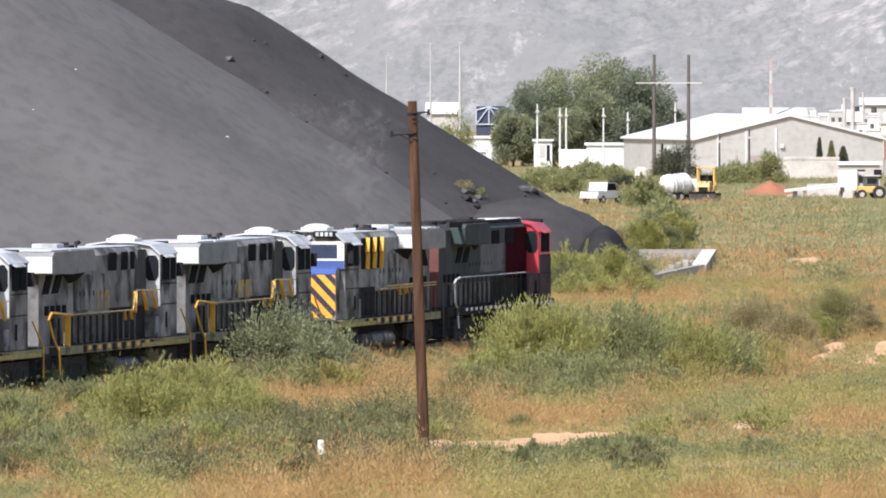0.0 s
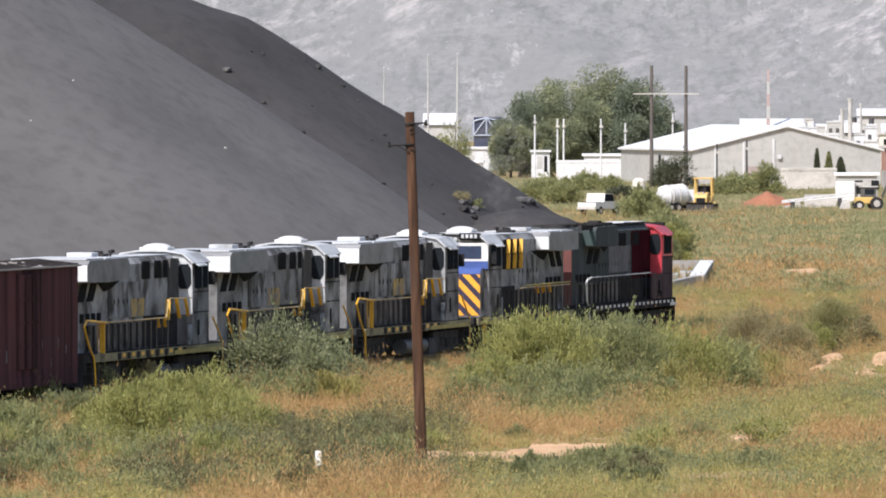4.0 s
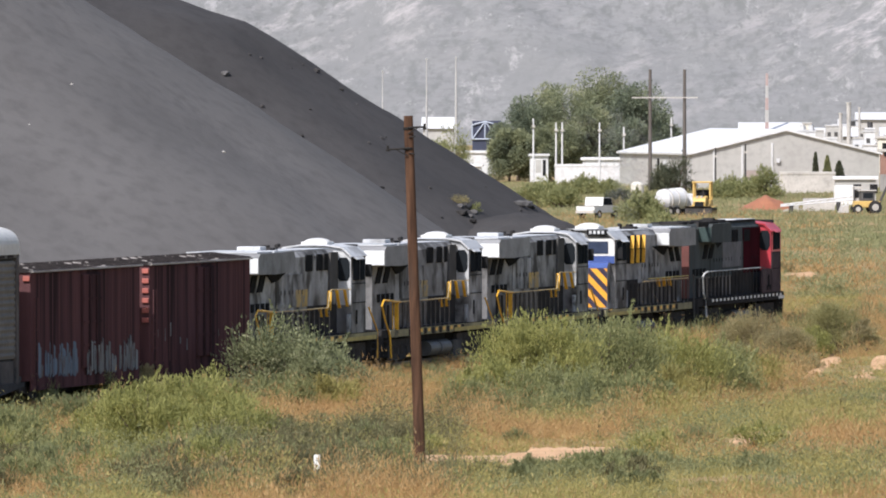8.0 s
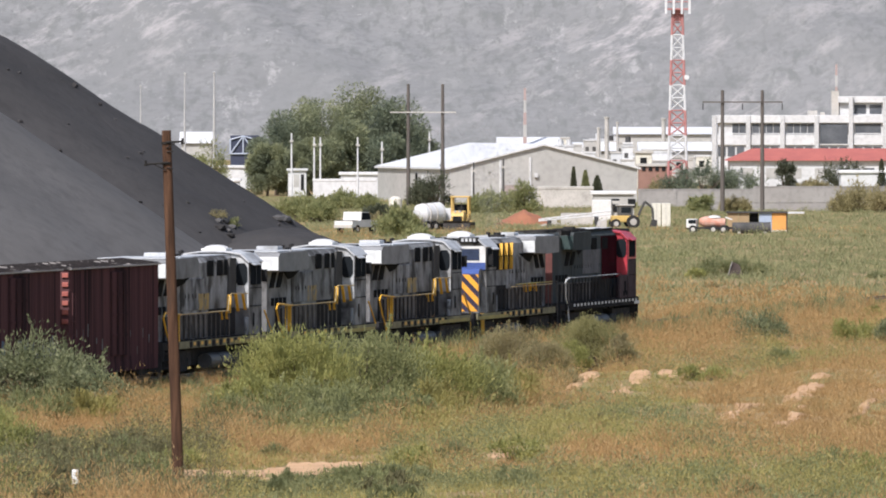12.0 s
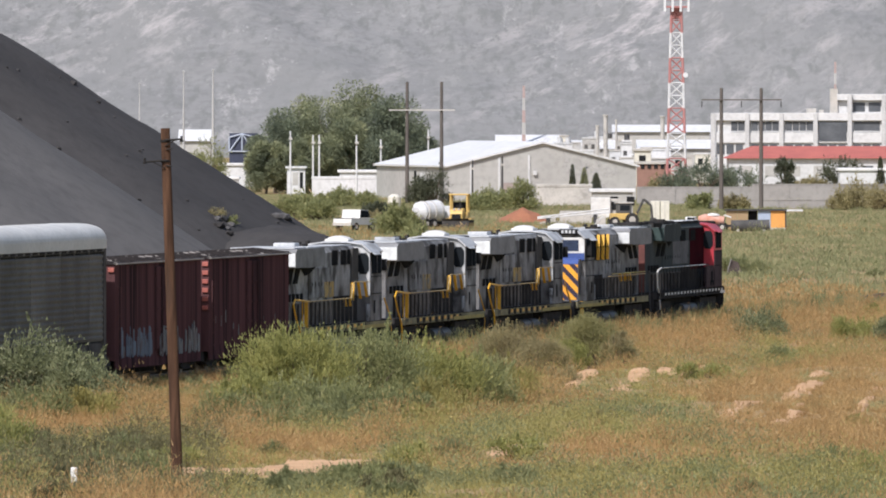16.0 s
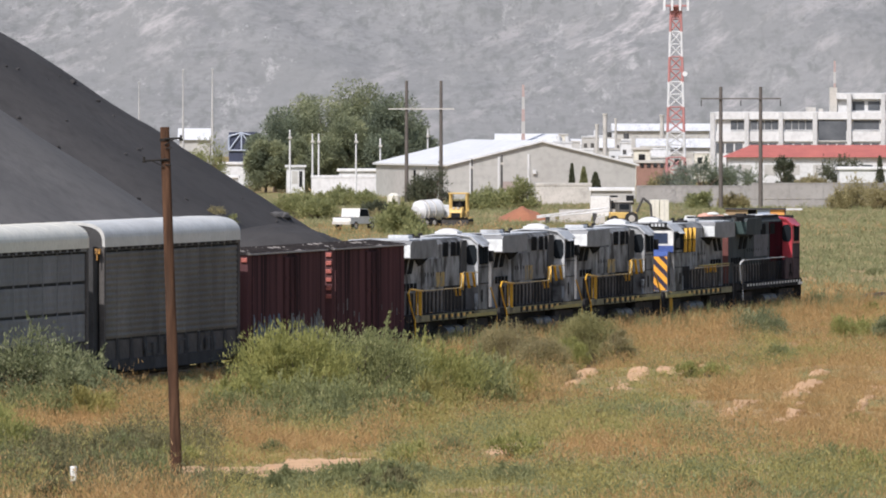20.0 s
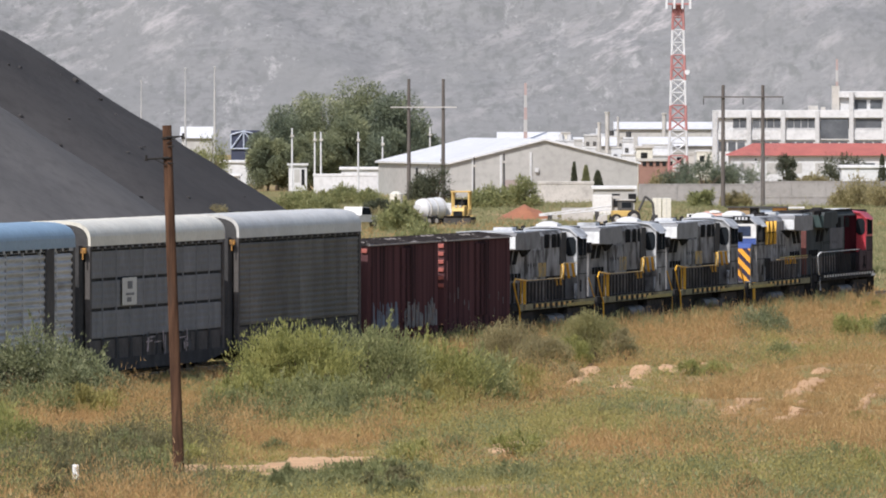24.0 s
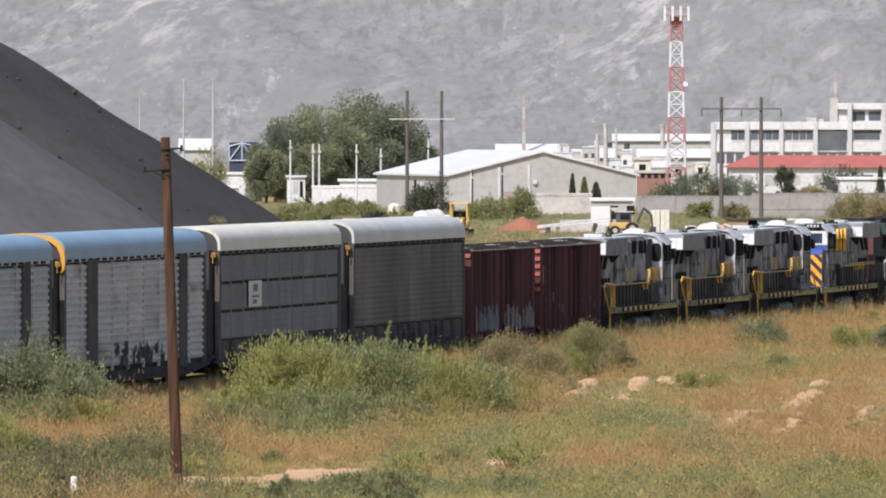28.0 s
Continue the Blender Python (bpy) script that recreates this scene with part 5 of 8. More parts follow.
def gabled(name, label, corner, turn, wide, deep, eave, ridge, wallm, roofm, category="warehouse", over=0.35, group=""):
    """A shed with its gable from corner along +x, turned by turn degrees; it goes deep along +y."""
    ob = thing(name, label, category, group, at=pose(corner[0], corner[1], TOWN, 0, 0, turn))
    g = Shape().prism([(0, 0), (wide, 0), (wide, eave), (wide / 2, ridge), (0, eave)], 0, deep)
    part("wall", g, wallm, ob)
    t = 0.22
    for s in (0, 1):
        a, b = ((-over, eave - over * (ridge - eave) / (wide / 2)), (wide / 2, ridge)) if s == 0 else ((wide / 2, ridge), (wide + over, eave - over * (ridge - eave) / (wide / 2)))
        part("roof", Shape().prism([a, b, (b[0], b[1] + t), (a[0], a[1] + t)], -over, deep + over), roofm, ob)
    return ob


def block(name, label, x0, x1, y0, y1, z1, wallm, roofm, category="building", group="", over=0.25):
    ob = thing(name, label, category, group)
    part("wall", Shape().box(x0, x1, y0, y1, TOWN, z1), wallm, ob)
    part("roof", Shape().box(x0 - over, x1 + over, y0 - over, y1 + over, z1, z1 + 0.35, 0.05), roofm, ob)
    return ob


ware = gabled("warehouse", "pale grey block warehouse with a white sheet roof", (0.60, 1388), 12, 22.7, 42.0, 4.0, 6.75, WALLGREY, ROOFWHITE)
for x in (2.7, 6.1, 9.7):
    part("downpipe", Shape().box(x - 0.12, x + 0.12, -0.12, 0.0, 0, 4.4 + 0.1 * x), WALLWHITE, ware)
part("shutter_door", Shape().box(6.6, 9.2, -0.06, 0.0, 0, 2.1), material("dusty_pink_door", (0.36, 0.30, 0.28), (0.32, 0.27, 0.25), 0.8, 0.7), ware)
part("wall_lamp", Shape().box(10.2, 10.6, -0.3, 0.0, 3.0, 3.5), WALLWHITE, ware)
part("side_door", Shape().box(-0.06, 0.0, 14, 16, 0, 3.2), WALLWHITE, ware)
part("side_door", Shape().box(-0.06, 0.0, 18.5, 19.6, 0, 3.4), DARK, ware)
block("yard_wall", "cream rendered low wall beside the warehouse", 10.38, 16.64, 1317, 1318, 1.45, CONCRETE, CONCRETE, "wall", over=0.05)
shed = block("gate_shed", "small grey shed with a white flat roof", 15.16, 19.31, 1200, 1204, 1.75, WALLGREY, ROOFWHITE, "shed")
for u in (17.01, 18.68):
    part("window", Shape().box(u, u + 0.8, 1199.9, 1200, 0.4, 1.3), DARK, shed)

# long walls of the yards
for name, x0, x1, y, z1, lab in (("yard_wall", 21.85, 34.89, 1330, 1.3, "long grey block yard wall"), ("yard_wall", 27.82, 51.01, 1270, 0.35, "low grey kerb wall along the yard"), ("yard_wall", 35.94, 56.34, 1370, 1.35, "weathered grey yard wall")):
    w = thing(name, lab, "wall", "yard walls")
    part("wall", Shape().box(x0, x1, y, y + 0.3, TOWN, z1), YARDGREY, w)
    part("coping", Shape().box(x0, x1, y - 0.05, y + 0.35, z1, z1 + 0.12), YARDGREY, w)
    k = x0
    while k < x1:
        part("pier", Shape().box(k, k + 0.35, y - 0.08, y, TOWN, z1), YARDGREY, w)
        k += 4.0

COLUMN = material("grey_column", (0.52, 0.525, 0.53), (0.45, 0.455, 0.46), 0.4, 0.8)
# school-like block with three storeys
off = thing("office_block", "white three-storey office block with ribbon windows", "office building")
OX, OY = 37.13, 1600.0
part("wall", Shape().box(OX, OX + 32, OY, OY + 14, TOWN, 9.5), WALLWHITE, off)
part("upper_storey", Shape().box(OX + 16.6, OX + 32, OY + 0.6, OY + 12, 9.5, 12.0), WALLWHITE, off)
part("stair_tower", Shape().box(OX + 15.5, OX + 16.5, OY + 0.3, OY + 3, 9.5, 12.9), CONCRETE, off)
part("parapet", Shape().box(OX - 0.2, OX + 32.2, OY - 0.5, OY + 0.1, 8.55, 9.6, 0.03), WALLWHITE, off)
part("parapet", Shape().box(OX + 16.4, OX + 32.2, OY - 0.1, OY + 0.7, 11.3, 12.15, 0.03), WALLWHITE, off)
part("spandrel", Shape().box(OX - 0.1, OX + 32.1, OY - 0.3, OY + 0.05, 5.55, 6.95), WALLWHITE, off)
part("rooftop_unit", Shape().box(OX + 12.3, OX + 13.6, OY + 1, OY + 3, 9.6, 10.2).box(OX + 14.0, OX + 14.6, OY + 1, OY + 2, 9.6, 10.0), CONCRETE, off)
for k in range(8):
    x = OX + 4.15 + (k - 1) * 4.65
    part("column", Shape().box(x - 0.3, x + 0.3, OY - 0.65, OY, TOWN, 9.55 if k < 4 else 12.1, 0.03), COLUMN, off)
for k in range(7):
    x0 = OX + 4.15 + (k - 1) * 4.65 + 0.6
    for j in range(4 if k != 4 else 1):
        w = 0.85 if k != 4 else 3.5
        if k == 0 and j < 2:
            continue
        win = part("window", Shape().box(x0 + j * 0.95, x0 + j * 0.95 + w, OY - 0.08, OY + 0.0, 7.05, 8.4), TOWNGLASS, off)
        part("frame", Shape().box(x0 + j * 0.95, x0 + j * 0.95 + w, OY - 0.12, OY - 0.08, 7.05, 7.15), WALLWHITE, win)
    for j in range(3):
        part("lower_window", Shape().box(x0 + j * 1.25, x0 + j * 1.25 + 1.0, OY - 0.08, OY, 4.0, 5.3), TOWNGLASS, off)
part("glass_front", Shape().box(OX + 13.9, OX + 17.7, OY - 0.33, OY - 0.27, 5.7, 8.3), TOWNGLASS, off, "large dark glazed bay")
for j in range(6):
    part("upper_window", Shape().box(OX + 18.6 + j * 2.1, OX + 20.2 + j * 2.1, OY + 0.52, OY + 0.6, 9.8, 11.0), TOWNGLASS, off)

# red-roofed hall
hall = thing("red_roofed_hall", "white single-storey hall with a red hipped roof", "building")
HX0, HX1, HY = 36.39, 36.39 + 30.0, 1500.0
part("wall", Shape().box(HX0, HX1, HY, HY + 12, TOWN, 3.85), WALLWHITE, hall)
part("roof", Shape().hull([(HX0 - 0.6, HY - 0.6, 3.85), (HX1 + 0.6, HY - 0.6, 3.85), (HX1 + 0.6, HY + 12.6, 3.85), (HX0 - 0.6, HY + 12.6, 3.85), (HX0 + 3, HY + 6, 5.4), (HX1 - 3, HY + 6, 5.4)], [(3, 2, 1, 0), (0, 1, 5, 4), (1, 2, 5), (2, 3, 4, 5), (3, 0, 4)]), REDROOF, hall)
for k in range(9):
    part("window", Shape().box(HX0 + 1.5 + k * 3.1, HX0 + 2.9 + k * 3.1, HY - 0.05, HY, 1.6, 2.9), WALLGREY if k < 4 else TOWNGLASS, hall)
block("annex", "low white annex with a flat roof", 48.50, 48.50 + 12, 1440, 1446, 2.6, WALLWHITE, ROOFWHITE, "building")

# far sheds and roofs
FAR = [('factory_shed', 28.4, 44.1, 1950, 6.2, 7.4, 'long low factory shed with a white roof'), ('factory_shed', 20.0, 27.7, 1900, 3.6, 5.0, 'pale factory shed among yards'), ('factory_shed', 9.2, 20.8, 2000, 4.0, 5.6, 'distant shed with a white roof'), ('factory_shed', 30.8, 43.0, 1850, 3.8, 5.2, 'grey shed wall with a white roof'), ('factory_shed', -45.9, -40.6, 2050, 4.4, 6.4, 'distant long white shed'), ('factory_shed', -91.2, -67.0, 2100, 4.5, 6.4, 'distant pale shed beyond the heaps'), ('factory_shed', 43.9, 49.8, 1900, 4.0, 5.5, 'distant grey shed among the yards')]
for name, x0, x1, y, eave, top, lab in FAR:
    ob = thing(name, lab, "shed", "far sheds")
    part("wall", Shape().box(x0, x1, y, y + 14, TOWN, eave), WALLGREY, ob)
    part("roof", Shape().prism([(y - 0.5, eave), (y + 14.5, eave), (y + 7, top)], x0 - 0.4, x1 + 0.4, "x"), ROOFWHITE, ob)
brick = block("brick_store", "brown-red brick store with a pale roof edge", 26.37, 30.90, 1600, 1606, 2.6, material("dull_brick", (0.28, 0.16, 0.125), (0.22, 0.125, 0.10), 0.6, 0.85), CONCRETE, "building")
for k in range(5):
    part("window", Shape().box(26.83 + k * 0.9, 26.83 + 0.5 + k * 0.9, 1599.9, 1600, 2.0, 2.7), DARK, brick)
cot = block("cream_house", "small cream house with a flat roof", 26.79, 29.09, 1650, 1655, 4.2, CREAM, CONCRETE, "house")
part("window", Shape().box(27.43, 27.43 + 0.9, 1649.9, 1650, 2.8, 3.6), DARK, cot)
for x, z, w in ((25.9, 9.0, 0.7), (24.6, 7.3, 0.5), (27.6, 8.2, 0.35), (35.0, 8.8, 0.7)):
    st = thing("stack", "thin dark factory stack", "chimney", "factory stacks")
    part("flue", Shape().rod((x, 1880, TOWN), (x, 1880, z), w / 2, 10), CONCRETE, st)
    part("cap", Shape().rod((x, 1880, z - 0.1), (x, 1880, z + 0.15), w * 0.65, 10), CONCRETE, st)
rng = random.Random(4)
for k in range(46):
    u = rng.uniform(840, 1262)
    y = rng.uniform(1700, 1860)
    x = bearing_x(u, y)
    w, d, h = rng.uniform(1.2, 4.5), rng.uniform(3, 6), rng.uniform(2.2, 4.6)
    ob = thing("small_house", "small flat-roofed house in the far town", "house", "far houses")
    part("wall", Shape().box(x, x + w, y, y + d, TOWN, TOWN + h), rng.choice([WALLWHITE, WALLWHITE, WALLGREY, CREAM, CONCRETE]), ob)
    part("roof", Shape().box(x - 0.1, x + w + 0.1, y - 0.1, y + d, TOWN + h, TOWN + h + 0.2), rng.choice([ROOFWHITE, CONCRETE, ROOFWHITE]), ob)
    if w > 2:
        part("window", Shape().box(x + 0.4, x + 1.1, y - 0.05, y, TOWN + h - 1.5, TOWN + h - 0.6), DARK, ob)

for k in range(16):
    u = rng.uniform(880, 1110)
    y = rng.uniform(1700, 1980)
    x = bearing_x(u, y)
    w, d, h = rng.uniform(0.9, 3.4), rng.uniform(3, 6), rng.uniform(4.2, 6.2)
    ob = thing("town_house", "pale two-storey house in the far town", "house", "far town houses")
    part("wall", Shape().box(x, x + w, y, y + d, TOWN, TOWN + h), rng.choice([WALLWHITE, COLUMN, WALLGREY, CREAM, WALLWHITE]), ob)
    part("parapet", Shape().box(x - 0.1, x + w + 0.1, y - 0.1, y + d, TOWN + h, TOWN + h + 0.25), rng.choice([ROOFWHITE, CONCRETE, COLUMN]), ob)
    if k % 2:
        part("water_tank", Shape().rod((x + w * 0.5, y + 1, TOWN + h + 0.25), (x + w * 0.5, y + 1, TOWN + h + 1.1), 0.4, 10), rng.choice([RACKPOST, COLUMN]), ob)
    for j in range(int(w / 1.1)):
        part("window", Shape().box(x + 0.3 + j * 1.1, x + 0.85 + j * 1.1, y - 0.05, y, TOWN + h - 1.6, TOWN + h - 0.9), TANK, ob)

# left of the trees: sign gantry, sheds, walls, poles
gan = thing("billboard", "dark blue billboard with a pale steel truss above", "billboard")
gx0, gx1, gy = -30.96, -27.28, 1700.0
part("panel", Shape().box(gx0, gx1 + 0.4, gy, gy + 0.3, 2.2, 6.6), material("navy_board", (0.035, 0.045, 0.085), (0.03, 0.035, 0.065), 0.6, 0.6), gan)
tz0, tz1 = 3.95, 6.5
xm = (gx0 + gx1) / 2
for p, q in (((gx0, tz0), (gx1, tz0)), ((gx0, tz0), (gx0, tz1 - 0.5)), ((gx1, tz0), (gx1, tz1 - 0.5)), ((gx0, tz1 - 0.5), (xm, tz1)), ((xm, tz1), (gx1, tz1 - 0.5)), ((gx0, tz0), (xm, tz1)), ((gx1, tz0), (xm, tz1)), ((xm, tz0), (xm, tz1))):
    part("truss_bar", Shape().rod((p[0], gy - 0.2, p[1]), (q[0], gy - 0.2, q[1]), 0.11, 6), material("pale_blue_steel", (0.42, 0.47, 0.58), (0.35, 0.40, 0.5), 1, 0.5) if p == (gx0, tz0) and q == (gx1, tz0) else bpy.data.materials["pale_blue_steel"], gan)
part("leg", Shape().rod((xm, gy, TOWN), (xm, gy, 2.3), 0.22, 10), RACKPOST, gan)
block("white_store", "white store under the trees", -30.82, -25.68, 1620, 1628, 2.3, WALLWHITE, ROOFWHITE, "building")
block("white_store", "white flat store beside the slag heap", -34.03, -27.28, 1560, 1566, 0.8, WALLWHITE, ROOFWHITE, "building")
kiosk = thing("gatehouse", "small white gatehouse with dark openings", "gatehouse")
kx0, kx1 = -19.70, -17.42
part("wall", Shape().box(kx0, kx1, 1480, 1483, TOWN, 2.7), WALLWHITE, kiosk)
part("roof", Shape().box(kx0 - 0.2, kx1 + 0.2, 1479.7, 1483.2, 2.7, 2.95), WALLWHITE, kiosk)
part("opening", Shape().box(kx0 + 0.7, kx0 + 1.4, 1479.95, 1480, 0.6, 2.2), WALLGREY, kiosk)
part("opening", Shape().box(kx0 + 1.6, kx0 + 2.0, 1479.95, 1480, 0.2, 2.2), DARK, kiosk)
block("white_wall", "white painted boundary wall", -16.23, -8.43, 1450, 1450.4, 1.5, WALLWHITE, WALLWHITE, "wall", over=0.05)
block("white_store", "white flat-roofed store behind the wall", -13.00, -8.05, 1470, 1476, 2.2, WALLWHITE, ROOFWHITE, "building")
for x, z, y, r in ((-19.14, 7.42, 1470, 0.14), (-16.31, 6.93, 1470, 0.14), (-15.54, 6.93, 1470, 0.14), (-10.65, 7.0, 1440, 0.13), (-7.89, 6.33, 1480, 0.14), (-1.95, 7.5, 1500, 0.14), (3.36, 4.22, 1370, 0.13), (6.88, 4.65, 1376, 0.13)):
    lp = thing("lamp_pole", "thin pale street lamp pole", "lamp pole", "lamp poles")
    part("shaft", Shape().rod((x, y, TOWN), (x, y, z), r, 8, r * 0.7), WALLWHITE if x < 1 else RACKPOST, lp)
    part("fitting", Shape().box(x - 0.2, x + 0.25, y - 0.3, y + 0.3, z - 1.1, z - 0.85), CONCRETE, lp)
for x, z, y, r in ((-49.11, 13.98, 1900, 0.18), (-39.78, 15.7, 1800, 0.2), (-33.32, 15.58, 1700, 0.26)):
    pyl = thing("power_pole", "tall pale concrete power pole", "power pole", "power poles")
    part("shaft", Shape().rod((x, y, TOWN), (x, y, z), r * 1.2, 8, r * 0.4), MASTGREY, pyl)
    part("pole_cap", Shape().box(x - 0.16, x + 0.16, y - 0.16, y + 0.16, z, z + 0.25, 0.03), MASTGREY, pyl)


def h_frame(xa, xb, y, ztop, bar0, bar1, zbar, drops):
    hf = thing("h_frame_pole", "two dark wooden poles joined by a crossbar", "power pole", "h frames")
    for x in (xa, xb):
        part("shaft", Shape().rod((x, y, TOWN), (x, y, ztop), 0.24, 10, 0.17), POLEDARK, hf)
    part("crossbar", Shape().box(bar0, bar1, y - 0.35, y - 0.2, zbar - 0.07, zbar + 0.07), CONCRETE if not drops else POLEDARK, hf)
    for x in drops:
        part("insulator", Shape().rod((x, y - 0.28, zbar - 0.15), (x, y - 0.28, zbar - 0.8), 0.06, 8), RACKPOST, hf)


# Dark pole wood, lightened to paint in the haze over this distance.
POLEDARK = material("tarred_pole_wood", (0.14, 0.125, 0.115), (0.10, 0.09, 0.083), 1.5, 0.9, stretch=(4, 4, 0.4), shine=0.05)
h_frame(-4.15, -0.23, 1340, 13.30, -6.24, 1.29, 10.08, [])
h_frame(29.45, 33.67, 1247, 12.46, 27.32, 35.83, 11.20, [27.38, 31.57, 35.77])


def lattice_mast(label, x, y, z0, z1, w0, w1, bands, platform):
    """A four-legged mast in red and white bands."""
    mast = thing("radio_mast", label, "radio mast", "masts")
    for b in range(bands):
        za, zb = z0 + (z1 - z0) * b / bands, z0 + (z1 - z0) * (b + 1) / bands
        wa, wb = w0 + (w1 - w0) * b / bands, w0 + (w1 - w0) * (b + 1) / bands
        m = (MASTRED if platform else MASTHAZED) if (bands - b) % 2 else (WALLWHITE if platform else MASTGREY)
        if not platform:
            part("section", Shape().hull([(x + sx * wa / 2, y + sy * wa / 2, za) for sx, sy in ((-1, -1), (1, -1), (1, 1), (-1, 1))] + [(x + sx * wb / 2, y + sy * wb / 2, zb) for sx, sy in ((-1, -1), (1, -1), (1, 1), (-1, 1))], [(3, 2, 1, 0), (4, 5, 6, 7), (0, 1, 5, 4), (1, 2, 6, 5), (2, 3, 7, 6), (3, 0, 4, 7)]), m, mast)
            continue
        ca = [Vector((x + sx * wa / 2, y + sy * wa / 2, za)) for sx, sy in ((-1, -1), (1, -1), (1, 1), (-1, 1))]
        cb = [Vector((x + sx * wb / 2, y + sy * wb / 2, zb)) for sx, sy in ((-1, -1), (1, -1), (1, 1), (-1, 1))]
        for i in range(4):
            j = (i + 1) % 4
            leg = part("leg", Shape().rod(ca[i], cb[i], 0.15, 6), m, mast)
            for f0, f1 in ((0, 0.5), (0.5, 1)):
                pa, pb = ca[i].lerp(cb[i], f0), ca[j].lerp(cb[j], f1)
                pc, pd = ca[j].lerp(cb[j], f0), ca[i].lerp(cb[i], f1)
                part("brace", Shape().path([pa, pb, pd, pc], 0.08, 4), m, leg)
    if platform:
        part("platform", Shape().box(x - 1.5, x + 1.5, y - 1.5, y + 1.5, z1, z1 + 0.2), MASTRED, mast)
        for sx in (-1.45, -0.5, 0.5, 1.45):
            part("antenna", Shape().box(x + sx - 0.14, x + sx + 0.14, y - 1.62, y - 1.4, z1 - 0.5, z1 + 1.3), WALLWHITE, mast)
        part("guard_rail", Shape().path([(x - 1.5, y - 1.5, z1 + 1.0), (x + 1.5, y - 1.5, z1 + 1.0)], 0.06).path([(x - 1.5, y + 1.5, z1 + 1.0), (x + 1.5, y + 1.5, z1 + 1.0)], 0.06), MASTRED, mast)
        part("head", Shape().box(x - 0.6, x + 0.6, y - 0.6, y + 0.6, z1 - 1.4, z1, 0.05), MASTRED, mast)
        part("dish", Shape().rod((x + 1.1, y - 0.9, z1 - 8.3), (x + 1.1, y - 1.1, z1 - 8.3), 0.32, 14), WALLWHITE, mast)
    return mast


tall_mast = lattice_mast("red and white lattice radio mast with antennas on top", 28.70, 1450, 0.98, 22.65, 2.35, 1.2, 7, True)
part("footing", Shape().box(27.35, 30.05, 1448.65, 1451.35, TOWN, 1.0, 0.05), CONCRETE, tall_mast)
lattice_mast("slender distant red and white mast", 13.64, 2000, TOWN, 13.96, 0.8, 0.4, 7, False)
lattice_mast("slender distant red and white mast", 76.58, 2300, TOWN, 19.11, 0.8, 0.4, 9, False)


# ---- plant and vehicles at the edge of the field ----
def wheel(parent, x, y, z, r, w=0.3):
    t = part("wheel", Shape().rod((x, y - w / 2, z), (x, y + w / 2, z), r, 18), BLACK, parent)
    part("hub", Shape().rod((x, y - w / 2 - 0.02, z), (x, y + w / 2 + 0.02, z), r * 0.5, 12), CONCRETE, t)


pick = thing("pickup_truck", "old white pickup truck parked in weeds", "pickup truck", at=pose(-7.76, 1035, -0.45, 0, 0, 62))
part("body", Shape().prism([(-2.4, 0.55), (2.4, 0.55), (2.4, 1.05), (1.1, 1.15), (0.7, 1.85), (-0.7, 1.9), (-0.85, 1.15), (-2.4, 1.1)], -0.9, 0.9), WHITE, pick)
part("cab_glass", Shape().prism([(1.0, 1.2), (0.68, 1.8), (-0.66, 1.83), (-0.76, 1.2)], -0.92, 0.92), GLASS, pick)
part("bumper", Shape().box(-2.55, -2.4, -0.9, 0.9, 0.5, 0.75), CONCRETE, pick)
part("bed", Shape().box(-2.3, -0.95, -0.75, 0.75, 1.1, 1.16), DARK, pick)
for x in (-1.5, 1.5):
    for y in (-0.8, 0.8):
        wheel(pick, x, y, 0.38, 0.38)

tank = thing("water_tank", "cream plastic water tank on a stand", "water tank")
tx, ty = -4.97, 1190.0
part("vessel", Shape().rod((tx, ty, 0.35), (tx, ty, 1.35), 0.66, 20).rod((tx, ty, 1.35), (tx, ty, 1.62), 0.66, 20, 0.3), CREAM, tank)
part("stand", Shape().box(tx - 0.6, tx + 0.6, ty - 0.6, ty + 0.6, TOWN, 0.35), CONCRETE, tank)

mix = thing("tanker_truck", "white tanker truck with a rounded drum", "tanker truck", at=pose(-1.05, 1064, -0.5, 0, 0, 48))
part("drum", Shape().rod((-1.7, 0, 1.45), (0.7, 0, 1.55), 0.92, 22, 1.0).rod((-2.15, 0, 1.4), (-1.7, 0, 1.45), 0.55, 22, 0.92).rod((0.7, 0, 1.55), (1.0, 0, 1.56), 1.0, 22, 0.7), WALLWHITE, mix)
for x in (-1.3, -0.4, 0.5):
    part("drum_hoop", Shape().rod((x - 0.05, 0, 1.5 + 0.04 * x), (x + 0.05, 0, 1.5 + 0.04 * x), 1.02, 22), CONCRETE, mix)
part("cab", Shape().box(1.4, 2.6, -0.85, 0.85, 0.6, 2.0, 0.1), WALLWHITE, mix)
part("windscreen", Shape().box(2.6, 2.64, -0.7, 0.7, 1.3, 1.85), GLASS, mix)
part("chassis", Shape().box(-2.2, 2.6, -0.5, 0.5, 0.35, 0.6), BLACK, mix)
for x in (-1.6, -0.6, 2.0):
    for y in (-0.75, 0.75):
        wheel(mix, x, y, 0.42, 0.42)

doz = thing("wheel_loader", "faded yellow crawler loader with an open cab frame", "loader", at=pose(1.38, 1058, -0.5, 0, 0, -98))
part("hood", Shape().prism([(0.1, 0.7), (1.7, 0.7), (1.8, 1.35), (1.6, 1.7), (0.1, 1.85)], -0.55, 0.55), MACHINE, doz)
part("grille", Shape().box(1.8, 1.84, -0.4, 0.4, 0.8, 1.35), DARK, doz)
for y in (-0.2, 0.2):
    part("lamp", Shape().rod((1.62, y, 1.78), (1.72, y, 1.78), 0.1, 10), CONCRETE, doz)
